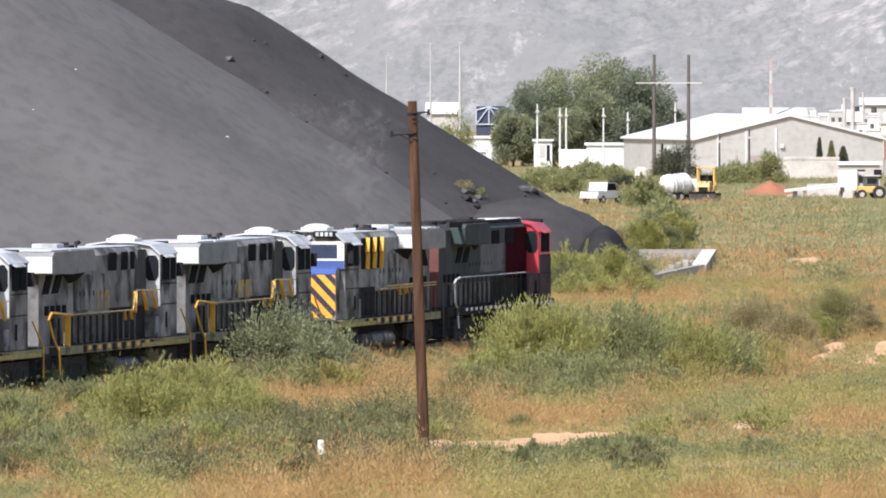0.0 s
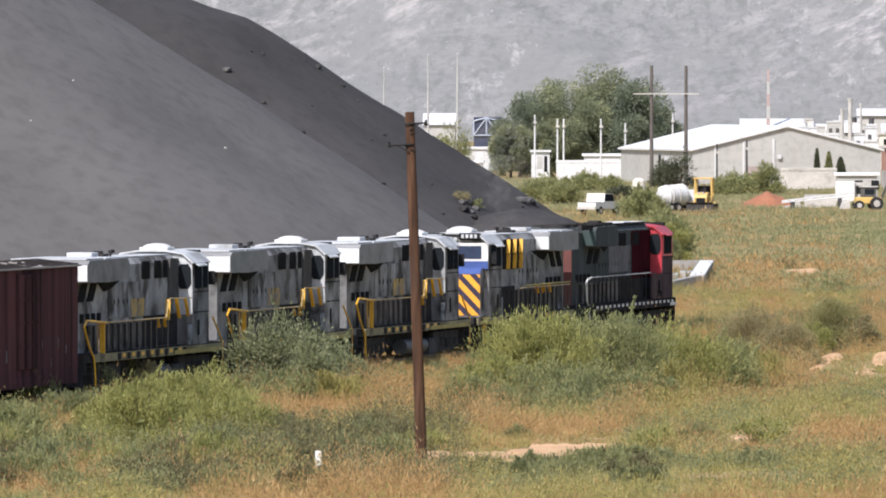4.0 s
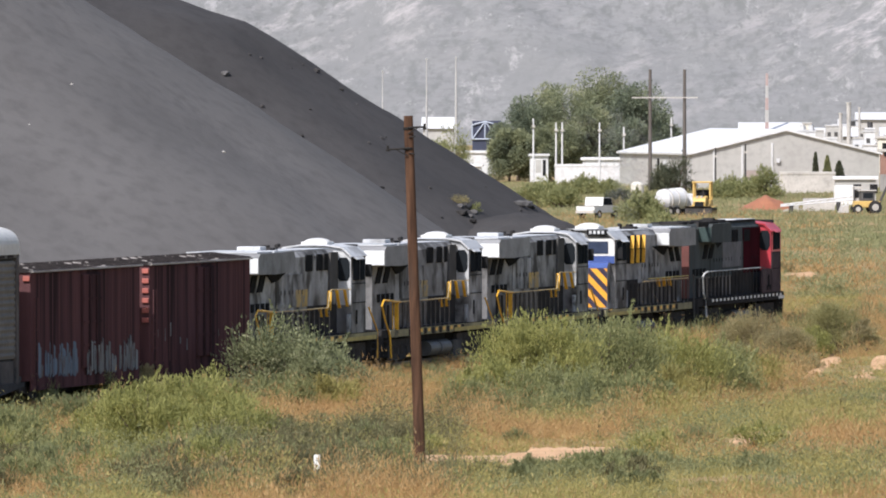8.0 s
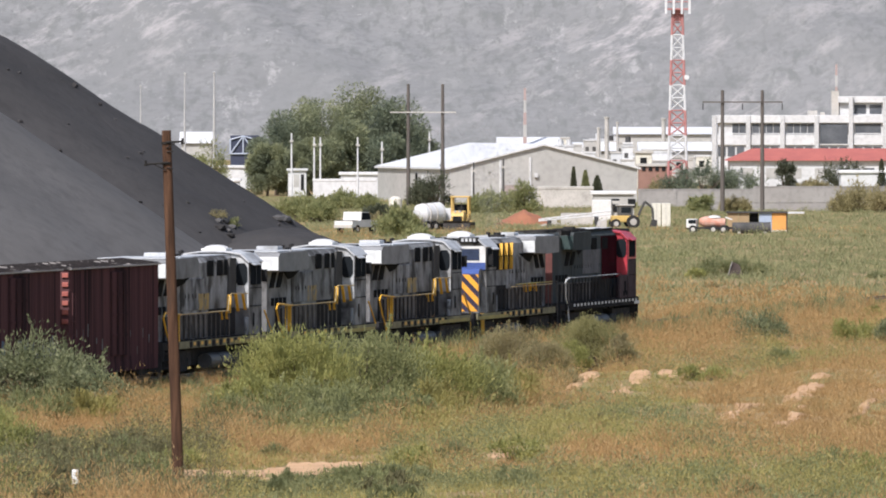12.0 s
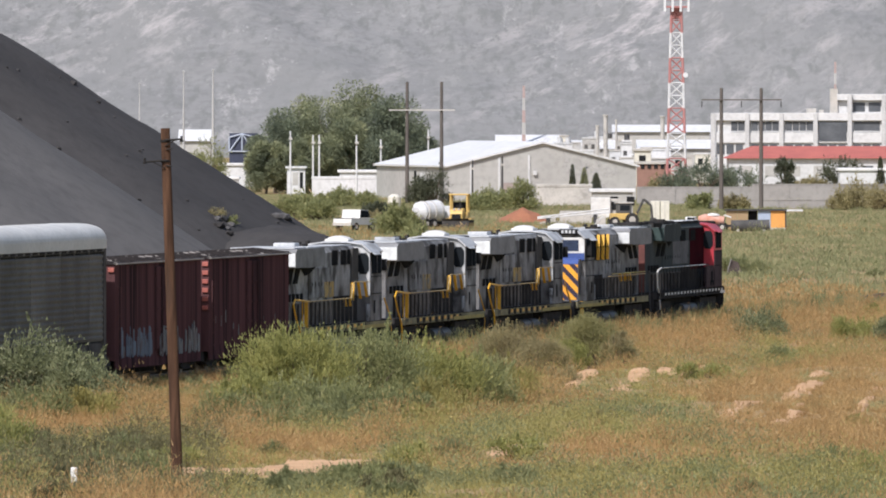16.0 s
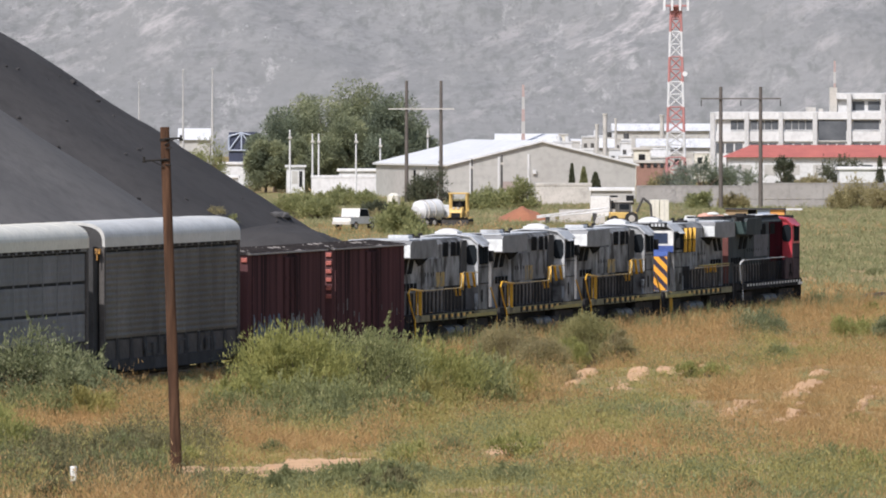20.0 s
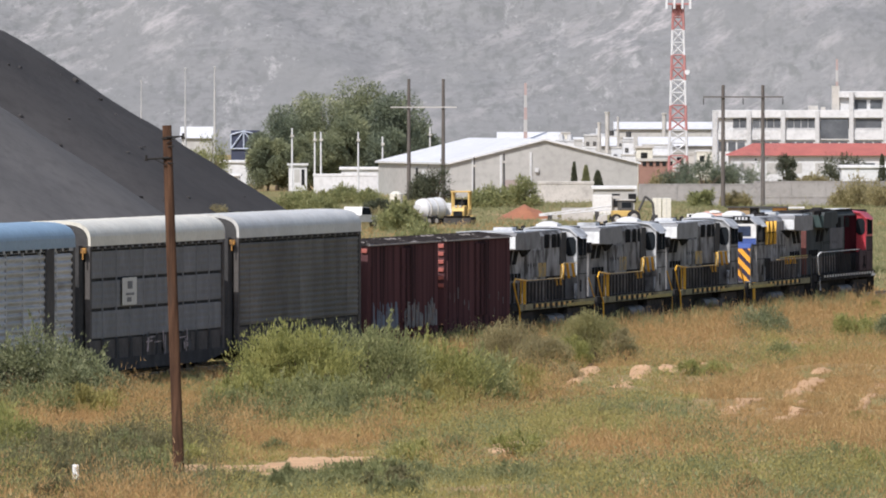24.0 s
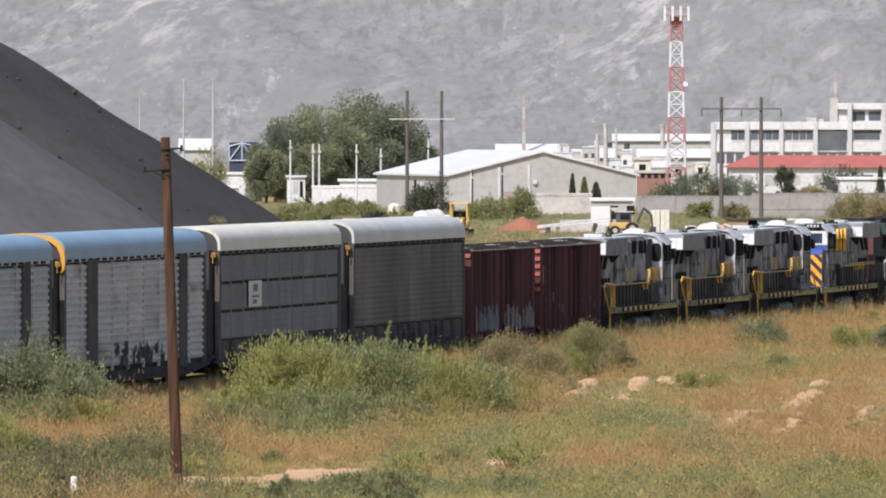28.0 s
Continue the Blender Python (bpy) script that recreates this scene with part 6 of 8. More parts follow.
part("exhaust_pipe", Shape().rod((0.9, 0.25, 1.7), (0.9, 0.25, 2.55), 0.06, 8), BLACK, doz)
part("rear_body", Shape().box(-1.6, 0.1, -0.8, 0.8, 0.6, 1.5, 0.06), MACHINE, doz)
for x, y in ((-1.0, -0.75), (-1.0, 0.75), (0.0, -0.75), (0.0, 0.75)):
    part("cab_post", Shape().rod((x, y, 1.5), (x, y, 3.05), 0.09), MACHINE, doz)
part("cab_roof", Shape().box(-1.15, 0.15, -0.9, 0.9, 3.02, 3.16, 0.04), MACHINE, doz)
part("cab_panel", Shape().box(-1.06, -0.98, -0.7, 0.7, 1.5, 2.4), DARK, doz)
part("seat", Shape().box(-0.7, -0.3, -0.3, 0.3, 1.5, 2.15, 0.05), DARK, doz)
for y in (-0.95, 0.95):
    tr_ = part("track", Shape().prism([(-1.7, 0.35), (-1.4, 0.02), (1.4, 0.02), (1.7, 0.35), (1.5, 0.78), (-1.5, 0.78)], y - 0.2, y + 0.2), TRUCK, doz)
    part("fender", Shape().box(-1.4, 0.4, y - 0.22, y + 0.22, 0.86, 0.95), MACHINE, doz)
    for x in (-1.2, -0.4, 0.4, 1.2):
        part("roller", Shape().rod((x, y - 0.23, 0.38), (x, y + 0.23, 0.38), 0.2, 12), MACHINE, tr_)
    part("lift_arm", Shape().path([(-0.2, y * 0.75, 1.3), (1.6, y * 0.75, 0.75), (2.3, y * 0.75, 0.35)], 0.1), MACHINE, doz)
part("bucket", Shape().prism([(2.2, 0.08), (3.0, 0.05), (2.35, 0.2), (2.3, 0.75), (2.5, 0.95), (2.15, 0.8)], -1.2, 1.2), TRUCK, doz)

hoe = thing("backhoe_loader", "dusty yellow backhoe with a dark folded arm", "backhoe", at=pose(16.50, 1080, -0.5, 0, 0, 8))
part("body", Shape().box(-1.2, 1.2, -0.7, 0.7, 0.6, 1.2, 0.08), MACHINE, hoe)
part("cab", Shape().box(-0.6, 0.7, -0.65, 0.65, 1.2, 2.1, 0.06), TANKEND, hoe)
part("cab_window", Shape().box(-0.4, 0.5, -0.67, -0.65, 1.45, 1.95), GLASS, hoe)
part("cab_roof", Shape().box(-0.75, 0.85, -0.75, 0.75, 2.1, 2.22, 0.03), CONCRETE, hoe)
part("boom", Shape().path([(1.2, 0, 1.0), (1.9, 0, 2.5), (2.6, 0, 1.9), (2.7, 0, 0.7)], 0.12, 6), TANK, hoe)
part("bucket", Shape().prism([(2.4, 0.2), (3.0, 0.2), (3.0, 0.8), (2.6, 0.8)], -0.4, 0.4), RACKPOST, hoe)
part("loader_bucket", Shape().prism([(-2.5, 0.1), (-1.8, 0.1), (-1.8, 0.9), (-2.3, 0.7)], -1.0, 1.0), CONCRETE, hoe)
for x, r in ((0.7, 0.62), (-0.9, 0.45)):
    for y in (-0.75, 0.75):
        wheel(hoe, x, y, r, r, 0.35)

boom = thing("lattice_boom", "long white lattice crane boom laid on trestles", "crane boom")
bx0, bx1, byy = 8.65, 15.33, 1085.0
for dz in (0.0, 0.35):
    part("chord", Shape().rod((bx0, byy, 0.15 + dz * 0.4), (bx1, byy, 0.75 + dz), 0.07, 6), WALLWHITE, boom)
for k in range(9):
    f0, f1 = k / 9, (k + 1) / 9
    part("lacing", Shape().rod((bx0 + (bx1 - bx0) * f0, byy, 0.15 + 0.6 * f0), (bx0 + (bx1 - bx0) * f1, byy, 0.29 + 0.81 * f1), 0.05, 5), WALLWHITE, boom)
for f in (0.15, 0.8):
    part("trestle", Shape().box(bx0 + (bx1 - bx0) * f - 0.2, bx0 + (bx1 - bx0) * f + 0.2, byy - 0.3, byy + 0.3, -0.5, 0.15 + 0.5 * f), RACKPOST, boom)
crate = thing("site_cabin", "white site cabin with dark side windows", "cabin")
part("body", Shape().box(14.55, 16.44, 1160, 1163, -0.5, 1.5, 0.04), WHITE, crate)
part("side", Shape().box(16.44, 17.39, 1160.6, 1163, -0.5, 1.4), CONCRETE, crate)
part("window", Shape().box(16.61, 17.17, 1160.54, 1160.6, 0.3, 1.1), DARK, crate)
for u in (1151, 1168):
    x0 = bearing_x(u, 1090)
    cc = thing("storage_container", "upright cream steel container", "container", "storage containers")
    part("body", Shape().box(x0, x0 + 0.82, 1090, 1092, -0.5, 1.75, 0.03), CREAM, cc)
    part("door_seam", Shape().box(x0 + 0.38, x0 + 0.42, 1089.97, 1090, -0.4, 1.7), CONCRETE, cc)
pan = thing("pale_panel_stack", "pale grey panels stacked on the ground", "panel stack")
for k in range(3):
    part("panel", Shape().box(10.89, 13.85, 1100 + k, 1100.3 + k, -0.5, 0.55 + 0.1 * k), CONCRETE, pan)

MX, MY = 23.44, 1036.0
conc = thing("mixer_truck", "orange concrete mixer truck with a white cab", "mixer truck", at=pose(MX, MY, -0.5, 0, 0, 172))
part("drum", Shape().rod((-1.3, 0, 0.95), (0.5, 0, 1.05), 0.38, 16, 0.5).rod((0.5, 0, 1.05), (1.0, 0, 1.12), 0.5, 16, 0.25), material("faded_orange_drum", (0.50, 0.20, 0.13), (0.58, 0.46, 0.40), 1.2, 0.7), conc)
part("drum_cover", Shape().dome((-0.3, 0, 1.4), 0.6, 0.4, 0.22), WHITE, conc)
part("cab", Shape().box(1.2, 2.1, -0.7, 0.7, 0.5, 1.3, 0.08), WHITE, conc)
part("windscreen", Shape().box(1.25, 1.9, 0.7, 0.73, 0.9, 1.25), GLASS, conc)
part("chassis", Shape().box(-1.9, 2.1, -0.45, 0.45, 0.4, 0.6), BLACK, conc)
part("chute", Shape().hull([(-1.9, -0.2, 1.3), (-1.3, -0.2, 1.5), (-1.3, 0.2, 1.5), (-1.9, 0.2, 1.3), (-1.9, -0.2, 1.2), (-1.3, -0.2, 1.4), (-1.3, 0.2, 1.4), (-1.9, 0.2, 1.2)], [(0, 1, 2, 3), (7, 6, 5, 4), (0, 4, 5, 1), (1, 5, 6, 2), (2, 6, 7, 3), (3, 7, 4, 0)]), WHITE, conc)
for x in (-1.2, -0.3, 1.5):
    for y in (-0.65, 0.65):
        wheel(conc, x, y, 0.38, 0.38)
pipe = thing("steel_cylinder", "rusty grey steel cylinder lying on the ground", "tank")
part("shell", Shape().rod((25.19, 1030, 0.05), (28.55, 1030, 0.1), 0.5, 20), TANK, pipe)
for u in (25.78, 28.01):
    part("saddle", Shape().box(u - 0.15, u + 0.15, 1029.6, 1030.4, -0.6, -0.25), CONCRETE, pipe)
row = thing("site_hut_row", "row of open site huts in tan, blue and orange", "huts")
hx = [25.08, 26.08, 27.04, 27.89, 29.04, 30.35]
for k, (m, d) in enumerate(((material("tan_board", (0.36, 0.26, 0.15), (0.3, 0.21, 0.12), 1, 0.8), 0), (bpy.data.materials["tan_board"], 0), (DARK, 0.6), (material("pale_blue_board", (0.36, 0.43, 0.55), (0.31, 0.37, 0.48), 1, 0.7), 0), (material("orange_board", (0.72, 0.34, 0.09), (0.62, 0.29, 0.08), 1, 0.7), 0))):
    part("bay_panel", Shape().box(hx[k] + 0.02, hx[k + 1] - 0.02, 1044 + d, 1044.2 + d, -0.6, 1.25), m, row)
part("roof", Shape().box(hx[0] - 0.1, hx[5] + 0.1, 1043.8, 1046, 1.25, 1.38), RACKPOST, row)
part("side_wall", Shape().box(hx[5] - 0.05, hx[5] + 0.08, 1044, 1046, -0.6, 1.25), RACKPOST, row)
part("kick_board", Shape().box(hx[4], hx[5], 1043.9, 1044, -0.6, -0.25), CREAM, row)
beam = solo("white_beam", Shape().box(30.52, 32.08, 1050, 1050.3, 1.15, 1.32), WALLWHITE, "white beam laid across the hut roof", "beam")

heap_r = sheet("earth_mound", np.linspace(4.2, 11.2, 50), np.linspace(1106, 1116, 24), lambda X, Y: -0.65 + 1.55 * np.clip(1 - np.abs(X - 7.6) / 3.1, 0, 1) ** 0.85 * np.clip(1 - ((Y - 1111) / 5) ** 2, 0, 1) * (1 + 0.25 * waves(X, Y, 8, 0.8, 3)), EARTHRED)
tagged(heap_r, "heap of red-brown earth", "earth heap")
rng = random.Random(15)
rubble = thing("rubble_pile", "pale broken blocks dumped beside the red earth", "rubble")
for k in range(7):
    x, z = 8.9 + 0.32 * k + rng.uniform(-0.1, 0.1), rng.uniform(0.3, 0.75)
    part("block", Shape().prism([(x - 0.3, -0.6), (x + 0.3, -0.6), (x + 0.22, -0.6 + z), (x - 0.2, -0.6 + z * 0.8)], 1098 + 0.5 * k, 1098.5 + 0.5 * k), CONCRETE, rubble)

# ---- plants ----
DRYGRASS = leafy("dry_grass_blades", (0.32, 0.20, 0.09), (0.53, 0.35, 0.158), (0.67, 0.50, 0.27), 0.5, 0.82, 1.0)
GREENGRASS = leafy("green_grass_blades", (0.25, 0.232, 0.088), (0.41, 0.365, 0.135), (0.55, 0.45, 0.20), 0.5, 0.82, 1.0)
FARGREEN = leafy("far_field_weeds", (0.205, 0.218, 0.115), (0.30, 0.30, 0.155), (0.40, 0.375, 0.21), 0.45, 0.85, 0.12)
GREYWEED = leafy("grey_green_weeds", (0.165, 0.182, 0.088), (0.285, 0.297, 0.145), (0.42, 0.41, 0.22), 0.5, 0.82, 1.0)
LEAF = leafy("bush_leaves", (0.175, 0.19, 0.065), (0.39, 0.385, 0.14), (0.57, 0.52, 0.225), 0.48, 0.5, 1.3)
LEAFSAGE = leafy("sage_bush_leaves", (0.14, 0.16, 0.075), (0.33, 0.34, 0.155), (0.51, 0.485, 0.26), 0.45, 0.5, 1.3)
LEAFOLIVE = leafy("olive_bush_leaves", (0.19, 0.18, 0.08), (0.33, 0.31, 0.14), (0.44, 0.40, 0.21), 0.4, 0.7, 0.9)
LEAFBLUE = leafy("blue_green_bush_leaves", (0.085, 0.105, 0.058), (0.28, 0.30, 0.16), (0.56, 0.55, 0.37), 0.42, 0.3, 1.4)
LEAFGREY = leafy("grey_bush_leaves", (0.23, 0.195, 0.105), (0.34, 0.30, 0.155), (0.42, 0.37, 0.21), 0.35, 0.7, 0.9)
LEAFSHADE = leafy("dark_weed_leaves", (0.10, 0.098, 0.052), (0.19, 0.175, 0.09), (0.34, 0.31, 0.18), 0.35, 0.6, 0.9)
# Both grove greens are lightened and greyed to stand in for distance haze.
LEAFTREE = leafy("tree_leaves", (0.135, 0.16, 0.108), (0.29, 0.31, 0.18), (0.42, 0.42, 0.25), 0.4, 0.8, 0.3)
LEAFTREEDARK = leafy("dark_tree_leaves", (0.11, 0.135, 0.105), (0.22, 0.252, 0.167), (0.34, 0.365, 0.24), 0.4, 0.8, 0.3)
LEAFDARK = leafy("dark_hedge_leaves", (0.045, 0.052, 0.035), (0.10, 0.11, 0.07), (0.16, 0.17, 0.11), 0.3)
BARK = material("bark", (0.16, 0.12, 0.09), (0.10, 0.075, 0.055), 2, 0.9)


def leaves_mesh(name, base, way, wide, mat):
    """Leaves as pointed blades: base points, their ways (with length) and half widths."""
    n = len(base)
    rnd = np.random.RandomState(n % 9973)
    side = np.cross(way, rnd.normal(size=(n, 3)))
    side = side / (np.linalg.norm(side, axis=1, keepdims=True) + 1e-9) * wide[:, None]
    co = np.stack([base - side, base + side, base + way], 1).reshape(-1, 3)
    me = bpy.data.meshes.new(name)
    me.vertices.add(3 * n)
    me.vertices.foreach_set("co", co.ravel())
    me.loops.add(3 * n)
    me.loops.foreach_set("vertex_index", np.arange(3 * n, dtype=np.int32))
    me.polygons.add(n)
    me.polygons.foreach_set("loop_start", np.arange(0, 3 * n, 3, dtype=np.int32))
    me.update(calc_edges=True)
    me.materials.append(mat)
    return me


def plant_parts(seed, rx, ry, h, count, leaf, mat, upright=0.6, clumps=26, skirt=0.12, domed=False):
    """A stem mesh and a foliage mesh of uneven outline, rooted at the origin."""
    rnd = np.random.RandomState(seed)
    a = rnd.rand(clumps) * 2 * np.pi
    rr = np.sqrt(rnd.rand(clumps))
    cz = h * (skirt + (0.92 - skirt) * rnd.rand(clumps) * np.sqrt(np.clip(1 - 0.75 * rr * rr, 0, 1)))
    if domed:
        cz = h * (skirt + (0.84 - skirt) * np.sqrt(np.clip(1 - rr * rr, 0, 1)) * rnd.rand(clumps) ** 0.35)
    cen = np.stack([rx * 0.86 * rr * np.cos(a), ry * 0.86 * rr * np.sin(a), cz], 1)
    size = (0.16 + 0.16 * rnd.rand(clumps)) * min(rx, h) * (1.0 if domed else 1.3)
    stems = Shape()
    for k in range(0, clumps, 2):
        p = Vector(cen[k])
        mid = Vector((p.x * 0.45, p.y * 0.45, p.z * 0.55))
        stems.rod((p.x * 0.06, p.y * 0.06, -0.1), mid, 0.022 * h, 5, 0.014 * h).rod(mid, p, 0.014 * h, 5, 0.004 * h)
    pick_ = rnd.randint(0, clumps, count)
    d = rnd.normal(size=(count, 3))
    d /= np.linalg.norm(d, axis=1, keepdims=True)
    base = cen[pick_] + d * (size[pick_] * rnd.rand(count) ** (0.45 if domed else 0.75))[:, None] * np.array([1.25, 1.25, 1.0])
    base[:, 2] = np.maximum(base[:, 2], 0.02 * h)
    way = d * 0.7 + np.array([0, 0, upright]) + rnd.normal(size=(count, 3)) * 0.35
    way *= (leaf * (0.6 + 0.8 * rnd.rand(count)) / np.linalg.norm(way, axis=1))[:, None]
    # single sprigs that stand out above the mass
    ns = max(3, clumps // 2)
    foot_ = cen[np.argsort(-cen[:, 2])[:max(3, int(clumps * 0.6))]]
    sp = rnd.randint(0, len(foot_), ns)
    rise = np.stack([rnd.normal(size=ns) * 0.25, rnd.normal(size=ns) * 0.25, 0.7 + 0.6 * rnd.rand(ns)], 1) * size[sp % clumps][:, None] * (0.8 if domed else 1.15)
    m = max(1, count // (14 * ns))
    f = np.repeat(rnd.rand(m), ns)[:, None]
    tip = np.tile(foot_[sp], (m, 1)) + np.tile(rise, (m, 1)) * (0.35 + 0.65 * f) + rnd.normal(size=(m * ns, 3)) * 0.25 * leaf
    base = np.concatenate([base, tip])
    tway = np.tile(rise, (m, 1)) + rnd.normal(size=(m * ns, 3)) * 0.2
    way = np.concatenate([way, tway / np.linalg.norm(tway, axis=1)[:, None] * leaf * 0.9])
    count = len(base)
    return stems.mesh("stem", BARK), leaves_mesh("foliage", base, way, leaf * (0.13 + 0.1 * rnd.rand(count)), mat)


def plant(name, label, category, x, y, meshes, group="", turn=0.0, size=1.0, z=None):
    gz = float(ground_height(x, y)) if z is None else z
    ob = thing(name, label, category, group, at=pose(x, y, gz - 0.05, 0, 0, turn))
    for nm, me in zip(("stem", "foliage"), meshes):
        p = part(nm, me, None, ob)
        p.scale = (size, size, size)
    return ob


def bush(label, x, y, rx, ry, h, count, leaf, mat, seed, group="", upright=0.6, clumps=30, z=None, domed=False):
    return plant("bush", label, "bush", x, y, plant_parts(seed, rx, ry, h, count, leaf, mat, upright, clumps, 0.12, domed), group, z=z)


bush("leafy grey-green bush beside the track", -14.58, 425, 2.3, 1.6, 2.75, 14000, 0.14, LEAFBLUE, 1, "trackside bushes", clumps=54)
bush("low leafy bush beside the track", -12.69, 420, 1.6, 1.2, 1.9, 8000, 0.14, LEAFBLUE, 2, "trackside bushes", clumps=34)
bush("large broom-like green bush beside the track", -5.13, 412, 2.4, 1.9, 3.2, 26000, 0.125, LEAF, 3, "trackside bushes", 1.5, 70)
bush("large broom-like green bush beside the track", -2.88, 416, 2.5, 1.9, 3.15, 26000, 0.125, LEAFSAGE, 4, "trackside bushes", 1.5, 70)
bush("low spreading green bush beside the track", -4.33, 402, 3.4, 2.2, 1.6, 18000, 0.12, LEAFSAGE, 5, "trackside bushes", 1.2, 70)
bush("low spreading green bush beside the track", -6.58, 404, 1.6, 1.4, 1.9, 9000, 0.12, LEAF, 6, "trackside bushes", 1.2, 40)
bush("low spreading green bush beside the track", -0.79, 420, 2.4, 1.7, 2.55, 19000, 0.12, LEAF, 7, "trackside bushes", 1.2, 40)
for k, (x, y, rx, h, m) in enumerate(((-7.6, 400, 1.2, 1.1, LEAFSAGE), (-6.4, 396, 1.4, 0.9, GREYWEED), (-5.0, 393, 1.5, 1.0, LEAFSAGE), (-3.4, 394, 1.5, 1.1, GREYWEED), (-1.6, 402, 1.6, 1.2, LEAFSAGE), (-0.2, 412, 1.6, 1.35, GREENGRASS), (1.0, 426, 1.9, 1.95, LEAFSAGE), (2.1, 434, 1.6, 1.5, GREENGRASS), (-0.6, 398, 1.3, 0.9, GREENGRASS), (-13.9, 404, 1.5, 1.1, LEAFSAGE), (-15.6, 402, 1.3, 1.0, GREYWEED), (-12.2, 408, 1.2, 1.0, GREENGRASS))):
    bush("low sprawling growth at the foot of the bushes", x, y, rx, rx * 0.9, h, int(5200 * rx * h), 0.11, m, 860 + k, "undergrowth", 1.2, 34)
bush("rounded grey-green bush among the weeds", 2.75, 476, 1.95, 1.4, 2.35, 26000, 0.075, LEAFGREY, 8, "rounded bushes", 0.8, 90, domed=True)
bush("rounded grey-green bush among the weeds", 3.9, 468, 1.4, 1.2, 1.75, 14000, 0.075, LEAFGREY, 9, "rounded bushes", 0.8, 60, domed=True)
bush("domed olive bush near the track", 6.0, 480, 1.75, 1.35, 2.8, 28000, 0.075, LEAFOLIVE, 10, "rounded bushes", 0.8, 110, domed=True)
bush("low yellow-green bush near the track", 5.15, 474, 0.85, 0.8, 1.9, 8000, 0.08, LEAF, 11, "rounded bushes", 1.0, 40, domed=True)
bush("low olive bush near the track", 7.14, 478, 0.85, 0.8, 2.2, 8000, 0.075, LEAFGREY, 12, "rounded bushes", 0.8, 40, domed=True)
for k, (x, y, rx, h, m) in enumerate(((-18.47, 318, 1.5, 1.5, LEAFSAGE), (-15.84, 296, 1.2, 0.9, GREYWEED), (-14.84, 322, 1.6, 2.3, LEAF), (-13.61, 326, 1.7, 2.6, LEAF), (-12.28, 318, 1.3, 2.0, LEAF), (-16.81, 345, 1.2, 1.5, LEAF), (-12.16, 300, 1.3, 1.2, LEAFSAGE), (-19.37, 372, 1.3, 1.2, GREYWEED), (-10.08, 296, 0.9, 0.75, GREYWEED), (-8.95, 306, 0.9, 0.9, GREYWEED), (-8.00, 312, 0.8, 0.8, LEAFSAGE), (-10.51, 290, 0.9, 0.6, LEAFSAGE), (-9.02, 330, 0.8, 0.8, GREYWEED), (-2.01, 290, 1.2, 0.75, LEAFSAGE), (-0.92, 300, 1.2, 0.6, GREYWEED), (10.48, 318, 1.1, 0.75, LEAFSAGE), (14.69, 548, 1.5, 1.35, LEAFBLUE), (17.8, 762, 1.5, 1.2, GREYWEED), (20.0, 768, 1.6, 1.0, GREYWEED), (14.4, 498, 0.8, 0.9, LEAFSAGE), (18.6, 538, 1.0, 1.2, LEAF), (20.4, 536, 0.8, 1.3, LEAFBLUE), (9.97, 455, 1.2, 0.6, LEAF), (-22.88, 404, 1.2, 1.1, GREYWEED), (-21.26, 412, 1.3, 1.25, GREYWEED), (-19.56, 418, 1.2, 1.1, LEAFGREY))):
    bush("feathery yellow-green shrub in the field" if m is LEAF else "dusty grey-green shrub in the field", x, y, rx, rx * 0.9, h, int(4600 * rx * h + 1200), 0.10, m, 40 + k, "field shrubs", 1.3, 40)

for k, (x, y, rx, h, m) in enumerate(((-6.15, 598, 2.0, 2.2, LEAF), (-4.76, 604, 1.8, 2.4, LEAF), (-3.49, 610, 1.6, 1.9, GREYWEED), (-5.22, 590, 2.2, 1.4, LEAF), (-7.25, 594, 1.8, 1.6, GREYWEED), (-2.69, 596, 1.6, 1.3, LEAF), (-2.72, 716, 1.5, 2.6, LEAF), (-1.94, 722, 1.4, 3.1, GREYWEED), (-1.12, 728, 1.3, 2.6, LEAF))):
    bush("leafy green bush beyond the track", x, y, rx, rx * 0.9, h, int(4200 * rx * h + 800), 0.14, m, 80 + k, "bushes beyond the track", 1.0, 28)

rng = random.Random(31)
for k in range(16):
    x, y = rng.uniform(-21.5, -11.5), rng.uniform(288, 330)
    h = rng.uniform(0.7, 1.2)
    bush("feathery yellow-green shrub in the field", x, y, h * 0.95, h * 0.9, h, int(5000 * h * h + 1200), 0.095, LEAF if k % 4 else LEAFSAGE, 600 + k, "field shrubs", 1.3, 26)
for k in range(9):
    x, y = rng.uniform(-8.0, 14.0), rng.uniform(276, 300)
    h = rng.uniform(0.35, 0.6)
    bush("dusty grey-green shrub in the field", x, y, h * 1.3, h * 1.2, h, int(6500 * h + 900), 0.085, GREYWEED if k % 3 else LEAFSAGE, 640 + k, "field shrubs", 1.2, 22)

for k, (x, y, r, h) in enumerate(((-10.5, 318, 0.9, 0.8), (-9.7, 326, 1.0, 0.75), (-8.8, 316, 0.9, 0.65), (-8.1, 328, 0.9, 0.85), (-10.2, 300, 0.8, 0.55), (-11.6, 330, 1.1, 0.95), (-7.9, 298, 0.7, 0.5), (-12.6, 312, 1.0, 0.9), (-9.3, 336, 1.0, 0.8))):
    bush("dark olive-brown clump of weeds", x, y, r, r * 0.9, h, int(5200 * r * h + 900), 0.085, LEAFSHADE, 700 + k, "dark weed clumps", 1.1, 26)

